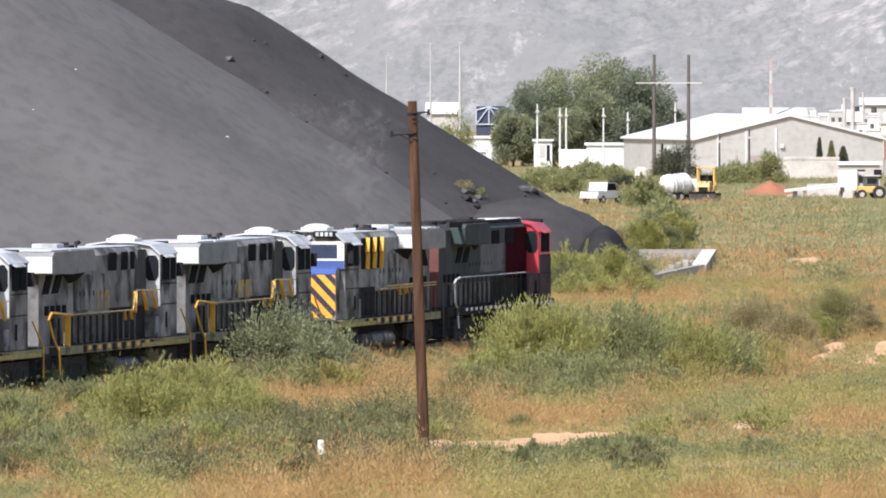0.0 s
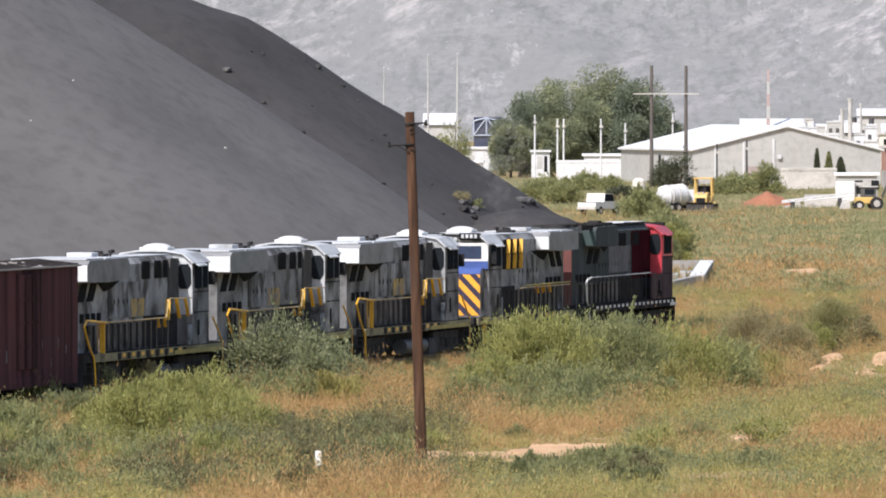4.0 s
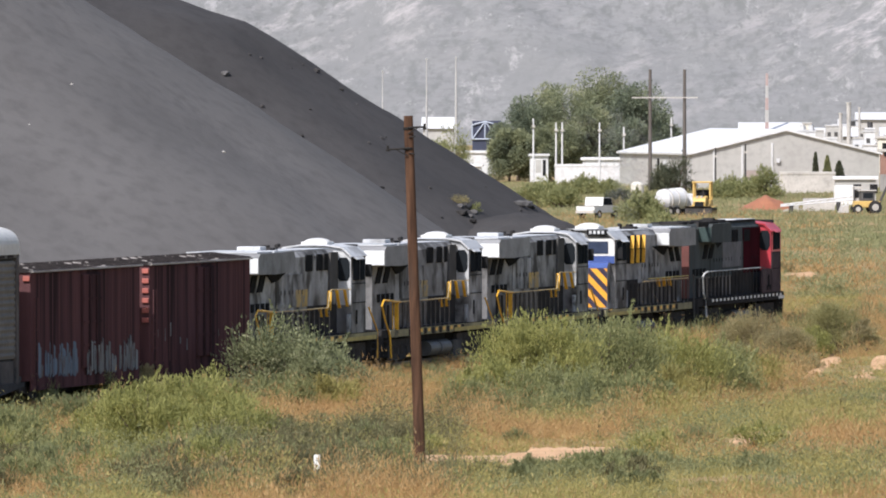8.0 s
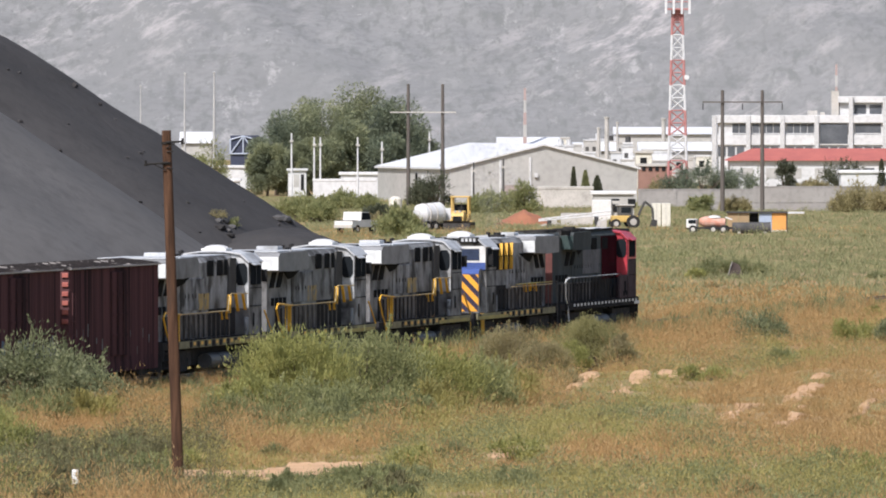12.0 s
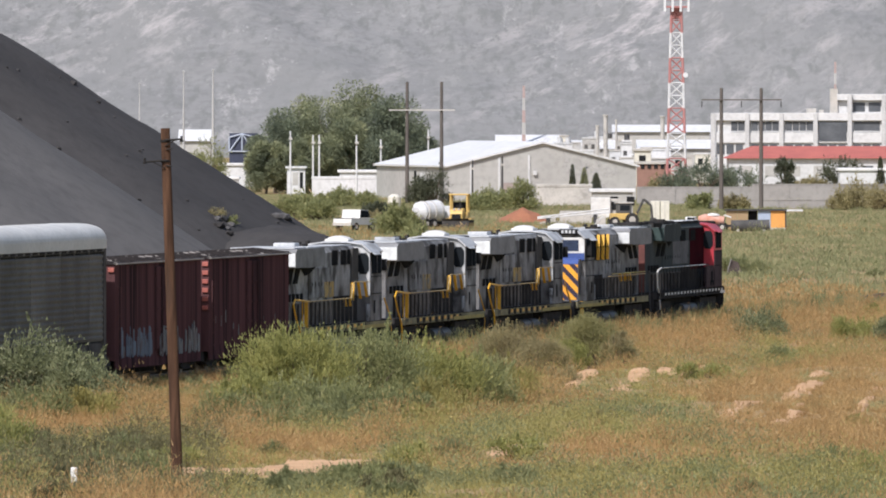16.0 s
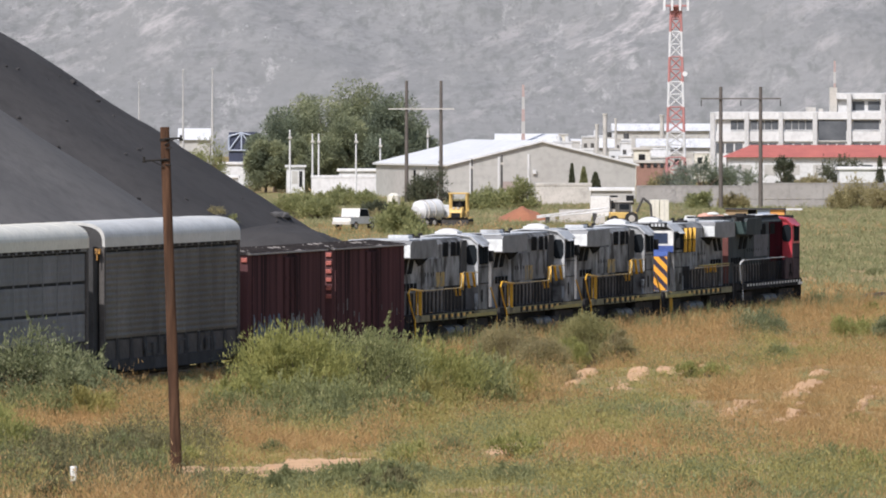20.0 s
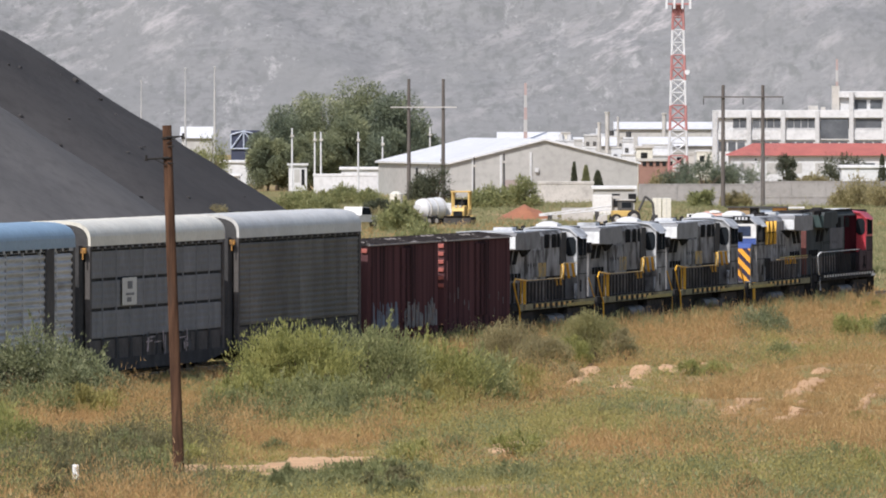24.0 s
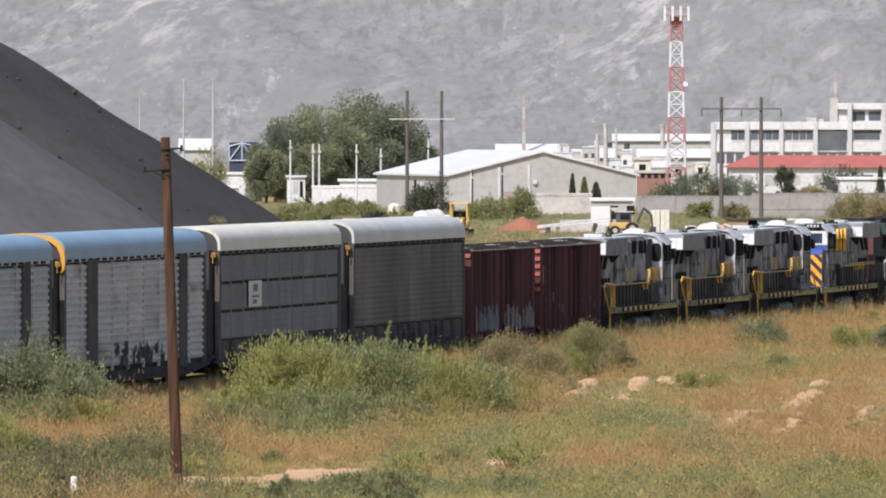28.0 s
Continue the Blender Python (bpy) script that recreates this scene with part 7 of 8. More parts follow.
# scattered small shrubs, built from a few patterns
small = [plant_parts(100 + k, 0.75, 0.7, 0.6, 1500, 0.10, (LEAF, GREYWEED, LEAFGREY, GREYWEED)[k % 4], 1.0, 18) for k in range(6)]
rng = random.Random(11)
for k in range(64):
    y = rng.uniform(285, 760)
    x = rng.uniform(-0.054, 0.04) * y
    o = float(line_offset(x, y))
    if abs(o) < 4.5 or (o < 0 and y < 680 and x < 3):
        continue
    plant("shrub", ("small leafy green shrub", "small dusty shrub in dry grass", "small greyish shrub in dry grass", "small dusty shrub in dry grass")[k % 6 % 4], "shrub", x, y, small[k % 6], "small shrubs", rng.uniform(0, 360), rng.uniform(0.5, 1.25))

# trees behind the warehouse
def tree(x, y, h, rx, seed, mat=LEAFTREE, count=10000, label="broad green tree in full leaf"):
    rnd = np.random.RandomState(seed)
    ob = thing("tree", label, "tree", "grove trees", at=pose(x, y, TOWN - 0.1))
    tr = Shape().rod((0, 0, 0), (0.2, 0, h * 0.35), 0.028 * h, 8, 0.02 * h)
    n = 17
    a, rr = rnd.rand(n) * 2 * np.pi, np.sqrt(rnd.rand(n))
    cz = h * (0.22 + 0.72 * rnd.rand(n) * np.sqrt(np.clip(1 - 0.7 * rr ** 2, 0, 1)))
    cen = np.stack([rx * 0.85 * rr * np.cos(a), rx * 0.85 * rr * np.sin(a), cz], 1)
    for k in range(0, n, 2):
        p = Vector(cen[k])
        tr.rod((0.2, 0, h * 0.3), (p.x * 0.5, p.y * 0.5, h * 0.32 + (p.z - h * 0.3) * 0.5), 0.012 * h, 6, 0.008 * h).rod((p.x * 0.5, p.y * 0.5, h * 0.32 + (p.z - h * 0.3) * 0.5), p, 0.008 * h, 5, 0.003 * h)
    part("trunk", tr, BARK, ob)
    size = (0.10 + 0.13 * rnd.rand(n)) * h
    pk = rnd.randint(0, n, count)
    d = rnd.normal(size=(count, 3))
    d /= np.linalg.norm(d, axis=1, keepdims=True)
    base = cen[pk] + d * (size[pk] * rnd.rand(count) ** 0.4)[:, None]
    way = (d + rnd.normal(size=(count, 3)) * 0.5) * 0.24
    part("crown", leaves_mesh("crown", base, way, 0.065 + 0.05 * rnd.rand(count), mat), None, ob)


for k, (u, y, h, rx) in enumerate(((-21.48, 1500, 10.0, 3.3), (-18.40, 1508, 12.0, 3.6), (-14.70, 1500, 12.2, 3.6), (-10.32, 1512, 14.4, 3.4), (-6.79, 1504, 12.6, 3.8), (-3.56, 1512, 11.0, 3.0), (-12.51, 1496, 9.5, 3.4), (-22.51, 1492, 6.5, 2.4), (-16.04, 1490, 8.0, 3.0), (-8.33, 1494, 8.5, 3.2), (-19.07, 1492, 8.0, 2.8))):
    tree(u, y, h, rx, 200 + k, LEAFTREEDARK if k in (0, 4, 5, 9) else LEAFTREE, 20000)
for k, (u, y, h, rx, m) in enumerate(((-1.0, 1330, 4.4, 2.6, LEAFDARK), (-2.69, 1332, 2.6, 1.7, LEAFDARK), (28.32, 1400, 4.3, 2.6, LEAFTREEDARK), (30.58, 1396, 5.2, 3.4, LEAFTREEDARK), (32.98, 1398, 4.1, 2.4, LEAFTREEDARK), (35.43, 1402, 4.4, 2.8, LEAFTREEDARK), (25.70, 1404, 2.6, 2.2, LEAFGREY), (49.86, 1470, 5.5, 3.0, LEAFDARK), (44.50, 1250, 3.0, 3.2, LEAFGREY), (46.45, 1246, 2.4, 2.6, LEAFGREY), (42.77, 1252, 2.0, 2.0, LEAFGREY), (27.49, 1255, 1.8, 1.6, LEAFSAGE), (30.99, 1250, 1.6, 1.8, LEAFGREY), (5.77, 1250, 2.6, 2.2, LEAFSAGE), (8.44, 1246, 3.2, 2.0, LEAFSAGE), (3.94, 1244, 2.0, 1.8, LEAFSAGE), (-6.24, 1120, 2.2, 1.6, LEAFDARK), (-4.02, 1060, 1.9, 1.7, LEAFGREY), (-4.2, 1005, 3.0, 1.8, LEAFSAGE), (-3.3, 1010, 2.2, 1.3, LEAFSAGE), (-6.61, 1066, 1.6, 1.4, LEAFGREY), (-14.19, 1140, 3.0, 2.2, LEAFSAGE), (-12.05, 1130, 2.2, 1.8, LEAFSAGE), (-32.21, 1600, 7.0, 3.2, LEAFSAGE), (-34.22, 1604, 6.0, 2.8, LEAFSAGE), (-10.56, 1300, 1.9, 2.6, LEAFSAGE), (-12.70, 1296, 1.5, 2.2, LEAFSAGE), (-8.30, 1290, 1.7, 1.8, LEAFSAGE), (41.79, 1440, 6.0, 1.5, LEAFDARK), (45.91, 1450, 2.4, 1.6, LEAFGREY), (44.05, 1446, 2.2, 1.3, LEAFGREY), (-2.34, 760, 2.6, 1.8, LEAFSAGE), (-1.45, 772, 3.0, 1.9, LEAFSAGE), (-3.41, 754, 1.8, 1.5, LEAFGREY))):
    bush("dark clipped-looking bush in the yards" if m is LEAFDARK else "dusty bush at the edge of the field", u, y, rx, rx, h, 3600, 0.3, m, 300 + k, "yard bushes", 0.5, 30, z=TOWN if y > 1000 else None)
# conifers at the gable
for k, (u, y, h, r) in enumerate(((15.01, 1370, 4.0, 0.55), (16.41, 1372, 3.6, 0.7), (17.77, 1370, 3.0, 0.9), (53.48, 1440, 4.6, 0.7))):
    ob = thing("conifer", "slim dark conifer beside the warehouse", "tree", "conifers", at=pose(u, y, TOWN))
    part("trunk", Shape().rod((0, 0, 0), (0, 0, h * 0.9), 0.08, 6, 0.02), BARK, ob)
    rnd = np.random.RandomState(70 + k)
    zz = rnd.rand(1600)
    a = rnd.rand(1600) * 2 * np.pi
    q = r * (1 - zz) ** 0.6 * np.sqrt(rnd.rand(1600)) * (1 if k else 0.9)
    base = np.stack([q * np.cos(a), q * np.sin(a), 0.15 + zz * h], 1)
    part("crown", leaves_mesh("crown", base, np.stack([np.cos(a) * 0.12, np.sin(a) * 0.12, np.full(1600, 0.3)], 1), np.full(1600, 0.06), LEAFDARK if k != 1 else GREYWEED), None, ob)

# ---- bare sand ----
SANDS = [(-4.0, 322, 1.15, 8, 0.09), (-2.9, 327, 1.0, 5, 0.08), (-5.6, 321, 0.8, 5, 0.08), (-6.8, 319, 0.7, 4.5, 0.07),
         (5.48, 490, 0.42, 6, 0.07), (5.25, 455, 0.42, 9, 0.07), (7.76, 457, 0.5, 4.0, 0.08), (8.8, 460, 0.85, 2.6, 0.08), (10.4, 471, 1.0, 2.6, 0.07), (7.0, 449, 0.45, 5, 0.06),
         (12.9, 421, 0.42, 14, 0.07), (11.35, 385, 0.34, 12, 0.07), (9.95, 393, 0.38, 8, 0.06), (14.3, 403, 0.3, 13, 0.06), (12.3, 404, 0.12, 7, 0.05),
         (1.95, 333, 0.7, 7, 0.08), (8.6, 323, 0.5, 6, 0.06), (6.8, 700, 0.9, 4, 0.3)]
SLANT = 0.068        # the ridges drift to +x as they run away


def in_sand(X, Y, grow=1.0):
    out = np.zeros(np.shape(X), bool)
    wob = 1 + 1.5 * waves(X, Y / 6, 77, 0.8, 6)
    for x, y, rx, ry, h in SANDS:
        out |= ((X - x - (SLANT if x > 0 else 0.0) * (Y - y)) / rx) ** 2 + ((Y - y) / ry) ** 2 < (grow * wob) ** 2
    return out


for k, (x, y, rx, ry, h) in enumerate(SANDS):
    slant = SLANT if x > 0 else 0.0
    wide = 1.7 * rx + 1.5 * slant * ry

    def lift(X, Y):
        r2 = ((X - x - slant * (Y - y)) / rx) ** 2 + ((Y - y) / ry) ** 2
        wob = np.clip(1 + 1.5 * waves(X, Y / 6, 77, 0.8, 6), 0.15, 3) ** 2
        top = np.clip(1 - r2 / wob, -0.6, 1)
        bank = h * np.clip(0.5 + 0.5 * (Y - y) / ry, 0, 1)
        return ground_height(X, Y) + np.where(top > 0, (0.03 + 0.6 * bank) * np.clip(top * 2.5, 0, 1), top * 0.4) + 0.03 * waves(X, Y, 79, 0.5, 4)
    tagged(sheet("sand_patch", np.linspace(x - wide, x + wide, 48), np.linspace(y - 1.5 * ry, y + 1.5 * ry, 40), lift, SAND), "bare patch of pinkish sand", "sand", "sand patches", "structure")

# ---- grass ----
RUST = [(-12.7, 413, 4.0, 18, 1.3), (-8.7, 398, 3.2, 18, 1.1), (-4.5, 350, 3.4, 12, 0.9), (-18.3, 356, 1.5, 11, 1.5), (0.3, 432, 1.8, 14, 1.4), (-0.4, 408, 2.0, 10, 0.9), (2.6, 440, 2.0, 10, 0.9),
        (12.2, 396, 3.4, 36, 1.9), (11.3, 332, 2.0, 12, 0.7), (17.0, 590, 5.0, 40, 0.9), (10.5, 530, 3.0, 24, 0.6), (5.8, 720, 4.0, 50, 0.8), (7.5, 312, 1.4, 6, 0.4), (-9.4, 292, 1.0, 7, 0.5),
        (20.5, 668, 6.0, 45, 0.8), (12.3, 615, 2.2, 30, 0.6), (6.2, 324, 2.5, 8, 0.6)]
LUSH = [(1.0, 345, 2.6, 16, 1.2), (3.4, 362, 2.2, 11, 1.0), (5.5, 378, 2.4, 14, 1.5), (7.4, 386, 1.7, 14, 1.4), (-6.1, 415, 3.2, 14, 1.3), (10.0, 292, 1.3, 8, 1.3), (-1.0, 290, 4.0, 14, 1.2), (6.0, 290, 5.0, 14, 0.8),
        (-16.0, 325, 4.0, 24, 1.2), (-20.0, 335, 2.0, 25, 1.0), (-8.6, 302, 2.0, 14, 0.7), (15.9, 595, 0.9, 10, 1.3), (20.0, 566, 2.0, 12, 0.9), (27.0, 880, 14.0, 130, 1.0), (13.5, 500, 2.0, 20, 0.6), (17.5, 515, 4.0, 16, 0.4), (8.8, 443, 1.8, 9, 0.8), (10.2, 432, 1.3, 14, 0.8)]


def patches(X, Y, spots):
    return sum(a * np.exp(-((X - x) / sx) ** 2 - ((Y - y) / sy) ** 2) for x, y, sx, sy, a in spots)


def dryness(X, Y):
    """How dry the growth is: above zero rust-brown, below zero green."""
    return 0.65 * waves(X, Y * 0.35, 91, 5.0, 4) + 0.3 * waves(X, Y * 0.3, 92, 1.4, 3) + patches(X, Y, RUST) - patches(X, Y, LUSH)


def grass(name, label, mat, seed, count, y0, y1, blades, tall, wide, spread, keep):
    """Tufts of narrow blades over the field; keep(dryness, random) says which stand."""
    rnd = np.random.RandomState(seed)
    Y = y0 + (y1 - y0) * rnd.rand(count)
    X = Y * (-0.0605 + (0.0605 + 0.0395) * rnd.rand(count))
    off_ = line_offset(X, Y)
    ok = (np.abs(off_) > 1.75 + 0.5 * rnd.rand(count)) & ~(in_sand(X, Y, 0.8) & (rnd.rand(count) > 0.12)) & keep(1.1 * dryness(X, Y), rnd.rand(count))
    X, Y = X[ok], Y[ok]
    n = len(X)
    Z = ground_height(X, Y)
    near_post = (np.abs(X + 9.06) < 0.4) & (Y > 272) & (Y < 287.9)
    low_verge = (off_[ok] > 0) & (off_[ok] < 9) & (Y < 500)
    hgt = np.where(near_post, 0.4, 1.0) * np.where(low_verge, 0.42, 1.0) * tall * (0.55 + 0.75 * rnd.rand(n)) * np.where(in_sand(X, Y + 10, 1.3) | in_sand(X, Y + 5, 1.3) | in_sand(X, Y + 2, 1.2), 0.3, 1.0) * (1 + 0.35 * waves(X, Y, seed + 1, 4, 2))
    a = rnd.rand(n, blades) * 2 * np.pi
    r = spread * np.sqrt(rnd.rand(n, blades))
    bx, by = X[:, None] + r * np.cos(a), Y[:, None] + r * np.sin(a)
    lean = (0.2 + 0.7 * rnd.rand(n, blades)) * hgt[:, None]
    bh = hgt[:, None] * (0.6 + 0.5 * rnd.rand(n, blades))
    sa = rnd.rand(n, blades) * 2 * np.pi
    w = wide * (0.6 + 0.8 * rnd.rand(n, blades))
    dx, dy = w * np.cos(sa), 0.4 * w * np.sin(sa)
    zz = np.broadcast_to(Z[:, None] - 0.06, bx.shape)
    co = np.stack([np.stack([bx - dx, by - dy, zz], -1), np.stack([bx + dx, by + dy, zz], -1), np.stack([bx + lean * np.cos(a), by + lean * np.sin(a), zz + bh], -1)], 2).reshape(-1, 3)
    m = n * blades
    me = bpy.data.meshes.new(name)
    me.vertices.add(3 * m)
    me.vertices.foreach_set("co", co.ravel())
    me.loops.add(3 * m)
    me.loops.foreach_set("vertex_index", np.arange(3 * m, dtype=np.int32))
    me.polygons.add(m)
    me.polygons.foreach_set("loop_start", np.arange(0, 3 * m, 3, dtype=np.int32))
    me.update(calc_edges=True)
    me.materials.append(mat)
    tagged(new(name, me), label, "grass", kind="stuff")


grass("dry_grass", "fine dry orange-brown grass over the field", DRYGRASS, 501, 34000, 258, 620, 14, 0.34, 0.010, 0.34, lambda d, q: d + 0.4 * (q - 0.5) > 0.02)
grass("green_grass", "fine yellow-green grass over the field", GREENGRASS, 502, 34000, 258, 620, 14, 0.30, 0.011, 0.34, lambda d, q: d + 0.4 * (q - 0.5) < 0.1)
grass("dry_grass", "dry grass on the far field", DRYGRASS, 504, 13000, 620, 1080, 9, 0.45, 0.035, 0.6, lambda d, q: d + 1.3 * (q - 0.5) > 0.3)
grass("green_grass", "green weeds on the far field", FARGREEN, 505, 34000, 620, 1460, 9, 0.42, 0.04, 0.7, lambda d, q: d + 1.3 * (q - 0.5) < 0.5)


def cover(name, label, mat, seed, count, y0, y1, leaves, leaf, wide, tall, upright, keep, span=(-0.0605, 0.1)):
    """Bushy weeds as loose domes of small leaves, mixed into one another over the field."""
    rnd = np.random.RandomState(seed)
    Y = y0 + (y1 - y0) * rnd.rand(count)
    X = Y * (span[0] + span[1] * rnd.rand(count))
    off_ = line_offset(X, Y)
    cool = waves(X, Y * 0.4, 95, 4.0, 3)
    tuft = waves(X, Y * 0.22, seed + 40, 1.1, 2) + 0.7 * rnd.rand(count)
    ok = (np.abs(off_) > 1.9) & ~(in_sand(X, Y, 0.92)) & (tuft > 0.12) & keep(1.1 * dryness(X, Y), rnd.rand(count), cool)
    X, Y, off_ = X[ok], Y[ok], off_[ok]
    n = len(X)
    before = in_sand(X, Y + 24, 1.0) | in_sand(X, Y + 16, 1.1) | in_sand(X, Y + 9, 1.2) | in_sand(X, Y + 4, 1.2)
    low = np.where((off_ > 0) & (off_ < 8) & (Y < 500), 0.5, 1.0) * np.where((off_ < 0) & (off_ > -9), 0.6, 1.0) * np.where(before, 0.22, 1.0)
    low = low * np.where((np.abs(X + 9.06) < 0.45) & (Y > 270) & (Y < 288), 0.35, 1.0)
    h = tall * low * (0.5 + 0.7 * rnd.rand(n) ** 1.5) * (0.95 + 1.7 * np.clip(waves(X, Y * 0.25, 96, 2.4, 3), -0.35, 1) + 0.9 * np.clip(tuft[ok] - 0.35, -0.3, 0.6))
    r = (0.5 + 0.5 * rnd.rand(n)) * (0.18 + 0.55 * h)
    k = np.repeat(np.arange(n), leaves)
    m = n * leaves
    a, q, f = rnd.rand(m) * 2 * np.pi, np.sqrt(rnd.rand(m)), rnd.rand(m) ** 0.6
    gx, gy = X[k] + r[k] * q * np.cos(a), Y[k] + r[k] * q * np.sin(a)
    base = np.stack([gx, gy, ground_height(X, Y)[k] - 0.04 + h[k] * f * (1 - 0.6 * q * q)], 1)
    way = np.stack([np.cos(a) * q, np.sin(a) * q, np.full(m, upright)], 1) + rnd.normal(size=(m, 3)) * 0.45
    way *= (leaf * (0.5 + rnd.rand(m)) / np.linalg.norm(way, axis=1))[:, None]
    tagged(new(name, leaves_mesh(name, base, way, wide * (0.6 + 0.8 * rnd.rand(m)), mat)), label, "weeds", kind="stuff")


cover("rust_weeds", "bushy rust-brown weeds gone to seed", DRYGRASS, 511, 42000, 260, 640, 36, 0.15, 0.010, 0.85, 1.2, lambda d, q, c: d + 0.3 * (q - 0.5) > 0.08)
cover("yellow_weeds", "bushy yellow-green weeds", GREENGRASS, 512, 36000, 260, 640, 36, 0.11, 0.013, 0.72, 0.9, lambda d, q, c: (d + 0.35 * (q - 0.5) < 0.14) & (c + 0.25 * (q - 0.5) > -0.06))
cover("sage_weeds", "bushy grey-green weeds", GREYWEED, 513, 34000, 260, 640, 36, 0.10, 0.014, 0.78, 0.7, lambda d, q, c: (d + 0.35 * (q - 0.5) < 0.08) & (c + 0.25 * (q - 0.5) < 0.0))
cover("dark_weeds", "dark leafy weeds among the grass", LEAFSHADE, 514, 9000, 260, 620, 28, 0.09, 0.014, 0.5, 0.6, lambda d, q, c: (q < 0.2) & (c + 0.3 * d < 0.2))
cover("dark_weeds", "dark brownish weeds and dead stems", LEAFSHADE, 517, 7600, 276, 350, 32, 0.10, 0.013, 0.66, 0.8, lambda d, q, c: q < 0.75, (-0.041, 0.022))
cover("far_weeds", "rust-brown weeds on the far field", DRYGRASS, 515, 9000, 620, 1050, 16, 0.22, 0.03, 0.7, 1.0, lambda d, q, c: d + 0.6 * (q - 0.5) > 0.25)
cover("far_scrub", "grey-green scrub on the far field", GREYWEED, 516, 9000, 620, 1300, 16, 0.2, 0.045, 0.6, 0.6, lambda d, q, c: (c < -0.05) & (q < 0.6))


def verge(name, label, mat, seed, count, tall, wide, blades):
    """Weeds standing along the near edge of the track."""
    rnd = np.random.RandomState(seed)
    along = -130 + 250 * rnd.rand(count)
    side = 1.75 + 3.2 * rnd.rand(count) ** 1.3
    X, Y = START.x + ALONG.x * along + ACROSS.x * side, START.y + ALONG.y * along + ACROSS.y * side
    keep = waves(X, Y, seed, 2.5, 3) > -0.15
    X, Y = X[keep], Y[keep]
    n = len(X)
    Z = ground_height(X, Y)
    hgt = tall * (0.4 + rnd.rand(n)) * np.where(Y < 505, 0.4, 1.0)
    base = np.repeat(np.stack([X, Y, Z - 0.05], 1), blades, 0)
    m = n * blades
    base[:, 2] += np.repeat(hgt, blades) * 0.55 * rnd.rand(m)
    base[:, :2] += rnd.normal(size=(m, 2)) * 0.09
    way = np.stack([rnd.normal(size=m) * 0.35, rnd.normal(size=m) * 0.35, 0.5 + rnd.rand(m)], 1) * (np.repeat(hgt, blades) * 0.42)[:, None]
    tagged(new(name, leaves_mesh(name, base, way, np.full(m, wide), mat)), label, "weeds", kind="stuff")


verge("trackside_weeds", "tall leafy weeds along the track", GREYWEED, 601, 2600, 0.75, 0.024, 14)
verge("trackside_grass", "tall dry grass along the track", DRYGRASS, 602, 3600, 0.7, 0.015, 16)

for k, (x, y, rx, h) in enumerate(((-11.08, 300, 0.8, 0.7), (-10.02, 288, 0.9, 0.5), (-9.84, 304, 0.8, 0.7), (-8.47, 292, 1.0, 0.6), (-7.91, 300, 0.8, 0.6), (-9.19, 336, 0.9, 0.8), (-9.84, 318, 0.7, 0.6), (-6.97, 288, 0.8, 0.5), (-17.12, 296, 1.0, 0.9), (-18.69, 330, 0.9, 1.0), (-2.08, 300, 0.9, 0.7), (-1.30, 288, 0.9, 0.55), (10.57, 316, 0.9, 0.55), (9.72, 318, 0.8, 0.5), (-4.93, 290, 0.8, 0.45))):
    bush("dark straggly weeds standing in the grass", x, y, rx, rx * 0.9, h, int(4200 * rx * h + 900), 0.085, LEAFSHADE, 700 + k, "dark weed clumps", 1.2, 26)

rng = random.Random(77)
for k in range(32):
    h = rng.uniform(0.5, 0.95)
    bush("dark straggly weeds standing in the grass", rng.uniform(-17.6, -8.6), rng.uniform(279, 298), h * 1.2, h * 1.1, h, int(4200 * h + 600), 0.085, LEAFSHADE if k % 3 else LEAFSAGE, 740 + k, "dark weed clumps", 1.2, 24)

for k in range(24):
    h = rng.uniform(0.45, 0.85)
    bush("dark straggly weeds standing in the grass", rng.uniform(-13.8, -8.8), rng.uniform(298, 345), h * 1.3, h * 1.1, h, int(4200 * h + 600), 0.085, LEAFSHADE if k % 3 else LEAFSAGE, 780 + k, "dark weed clumps", 1.2, 24)
# tall dry stalks with small seed heads
for k, (x, y, h) in enumerate(((-16.58, 330, 1.5), (-15.49, 326, 1.7), (-18.20, 340, 1.1), (-13.20, 304, 1.3), (-12.66, 345, 1.0), (13.72, 500, 0.9))):
    st = thing("dry_stalk", "tall pale dry weed stalk with a seed head", "weed", "dry stalks", at=pose(x, y, float(ground_height(x, y)) - 0.05))
    lean = rng.uniform(-0.22, 0.05)
    part("stem", Shape().rod((0, 0, 0), (lean * 0.4, 0, h * 0.6), 0.016, 6, 0.013).rod((lean * 0.4, 0, h * 0.6), (lean, 0, h), 0.011, 6, 0.006), DRYGRASS, st)
    for j in range(3):
        part("seed_head", Shape().rod((lean, 0, h - 0.05 * j), (lean + rng.uniform(-0.05, 0.05), rng.uniform(-0.05, 0.05), h + 0.06 - 0.05 * j), 0.012, 5, 0.004), DRYGRASS, st)


# stones on the slag slopes
def heap_stones(fn, mat, spots, seed):
    rnd = random.Random(seed)
    for x, y, r in spots:
        z = float(fn(np.array([x]), np.array([y]))[0])
        bm = bmesh.new()
        bmesh.ops.create_icosphere(bm, subdivisions=1, radius=r)
        for v in bm.verts:
            v.co *= rnd.uniform(0.7, 1.25)
            v.co.z *= 0.6
        me = bpy.data.meshes.new("stone")
        bm.to_mesh(me)
        bm.free()
        me.materials.append(mat)
        ob = tagged(new("stone", me), "pale loose stone on the slag slope" if mat in (CONCRETE, SLAGPALE) else "dark loose stone on the slag slope", "stone", "stones on the heaps")
        ob.matrix_basis = pose(x, y, z + r * 0.15, 0, 0, rnd.uniform(0, 360))


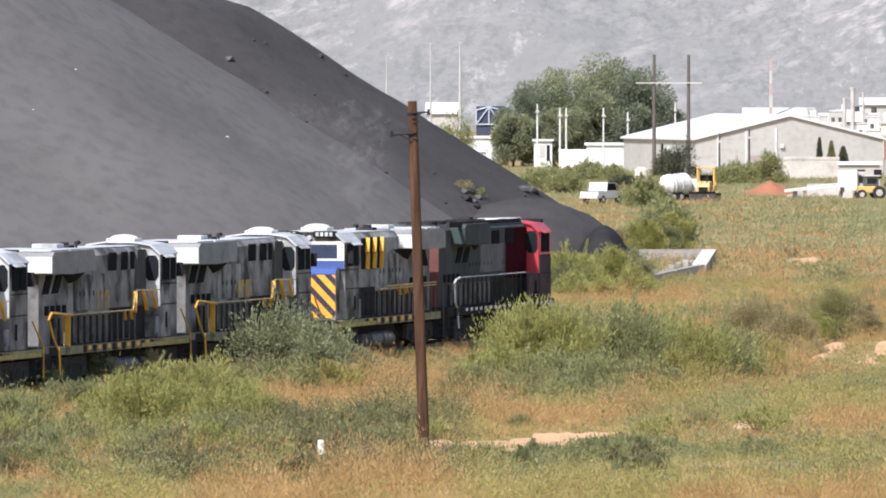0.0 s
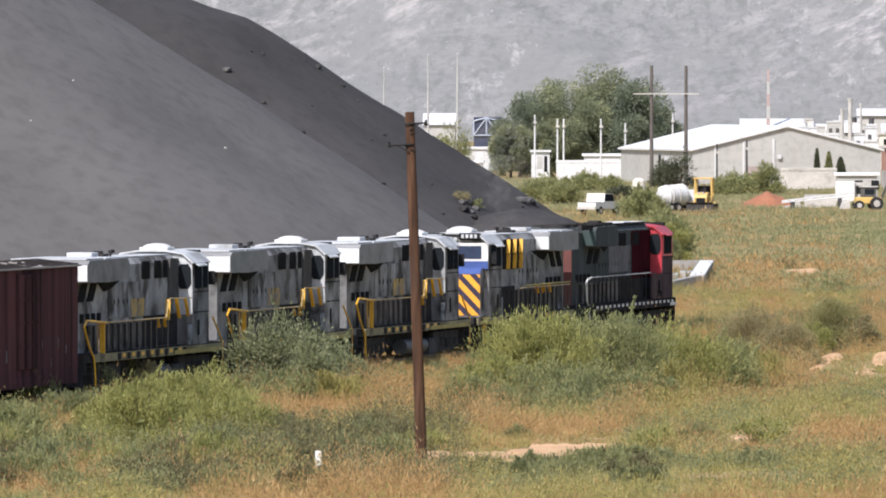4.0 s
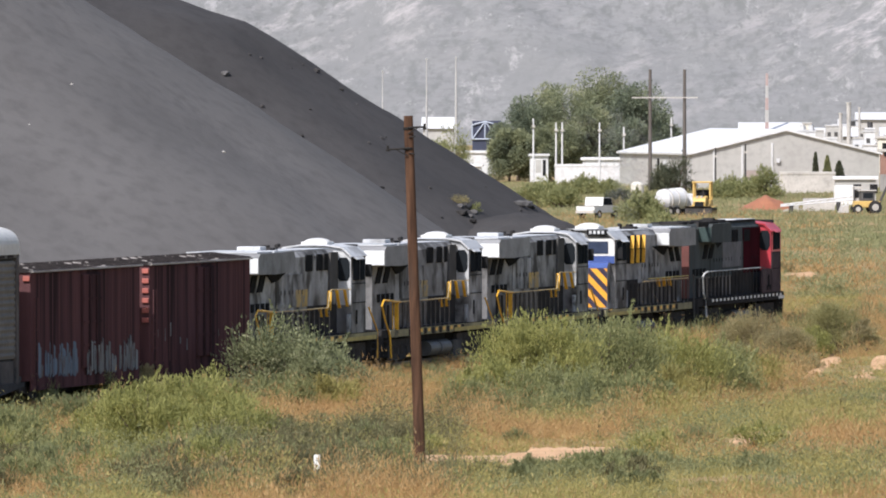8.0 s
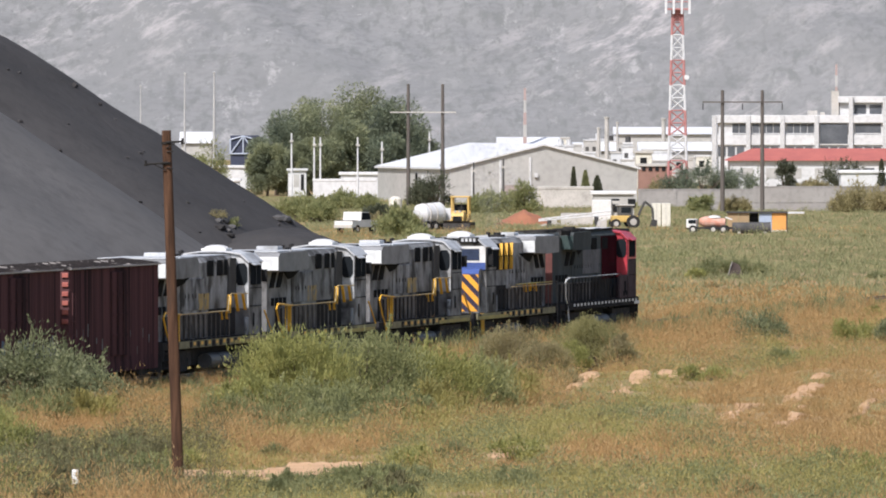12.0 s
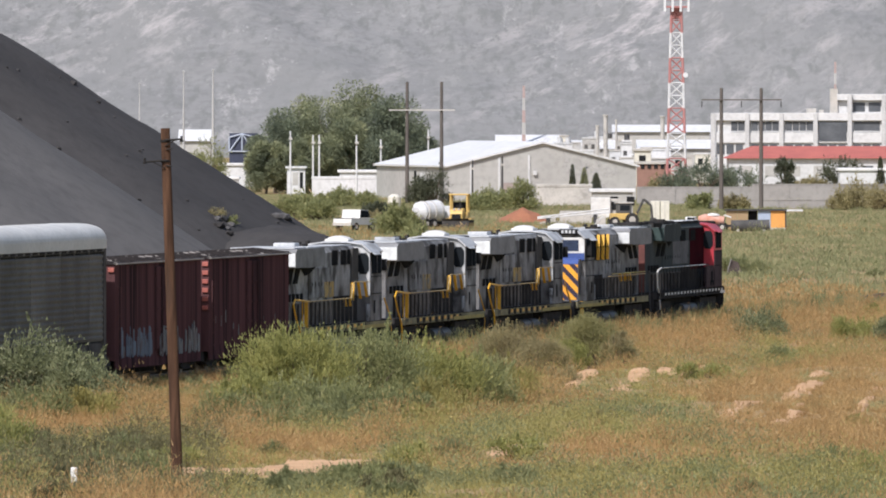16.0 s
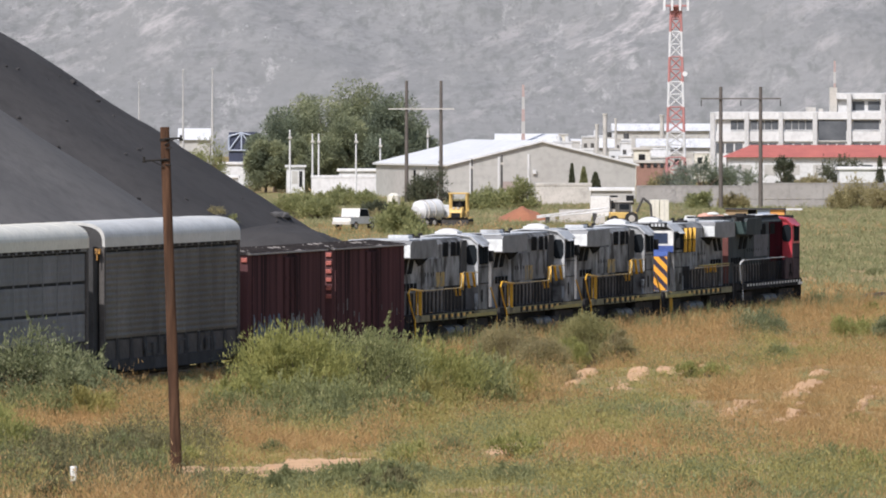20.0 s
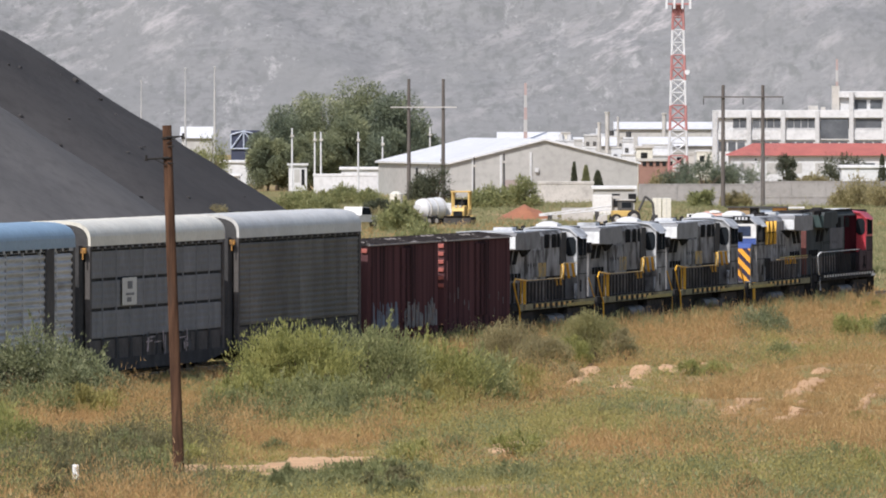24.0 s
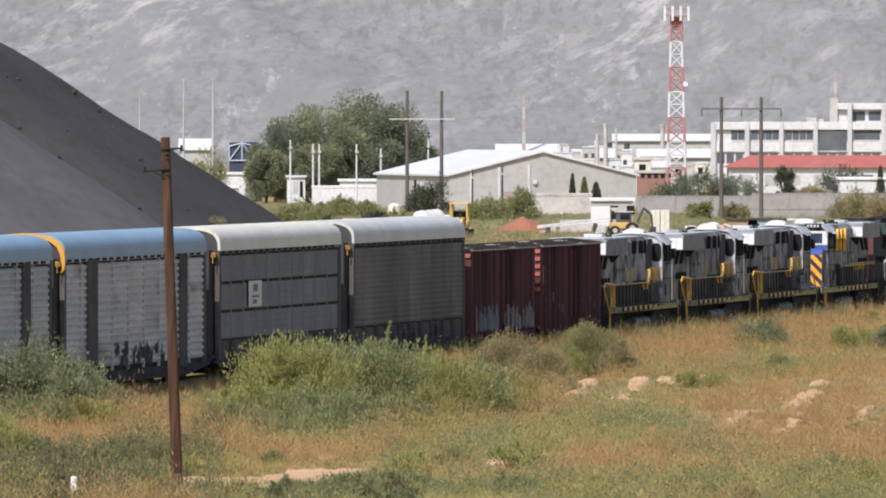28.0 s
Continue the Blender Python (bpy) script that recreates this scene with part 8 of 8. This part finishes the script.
rng = random.Random(8)
heap_stones(PALE_TIP, CONCRETE, [(-23.16, 588.5, 0.12), (-30.64, 586.1, 0.09), (-32.47, 580.6, 0.07)], 1)
heap_stones(DARK_TIP, SLAGPALE, [(-27.13, 692.1, 0.36), (-13.3, 691.4, 0.3), (-12.95, 692.2, 0.4), (-12.5, 692.0, 0.28), (-12.7, 690.6, 0.22), (-13.1, 690.4, 0.18), (-9.98, 701.8, 0.45), (-9.6, 703.0, 0.5), (-9.3, 703.6, 0.36)], 2)
heap_stones(DARK_TIP, BLACK, [(-13.2, 690.2, 0.4), (-12.6, 689.9, 0.3), (-22.17, 703.3, 0.26), (-20.63, 702.8, 0.22), (-22.54, 688.8, 0.2), (-21.27, 687.4, 0.16)], 5)
heap_stones(DARK_TIP, SLAGDARK, [(rng.uniform(-27, -9), rng.uniform(686, 703), rng.uniform(0.08, 0.2)) for k in range(24)], 3)
for k, (x, y, m) in enumerate(((-13.3, 692.2, LEAFGREY), (-12.5, 692.7, LEAFSAGE))):
    bush("straggly pale shrub on the slag slope", x, y, 0.6, 0.55, 0.55, 600, 0.12, m, 400 + k, "shrubs on the heaps", 0.8, 12, z=float(DARK_TIP(np.array([x]), np.array([y]))[0]))


# ---- what moves ----
def travelled(t):
    """Metres that the train has gone since 14 s."""
    d = t - 14.0
    return 6.52 * d - 0.01693 * d * d + 0.0000675 * d ** 3


def motions():
    face = Matrix.Rotation(math.pi / 2 - LINE, 4, "Z")
    about = Matrix.Rotation(math.pi, 4, "Z")
    times = [float(k) for k in range(0, 29)]
    for ob, mid, back in TRAIN:
        walk(ob, [(t, Matrix.Translation(START + ALONG * (mid + travelled(t))) @ face @ (about if back else Matrix())) for t in times])
    # the wheelsets turn with the distance run
    spin_times = [k / 15 for k in range(421)]
    for ax, r, back in turning_axles():
        x = ax.location.x
        rows = [(t, Matrix.Translation((x, 0, r)) @ Matrix.Rotation((-1 if back else 1) * (travelled(t) - travelled(0)) / r, 4, "Y")) for t in spin_times]
        walk(ax, rows)


def turning_axles():
    """Each wheelset with its radius, and whether its vehicle runs backwards."""
    for ob, mid, back in TRAIN:
        for ch in ob.children:
            if ch.name.startswith("wheelset"):
                yield ch, ch.location.z, back


motions()
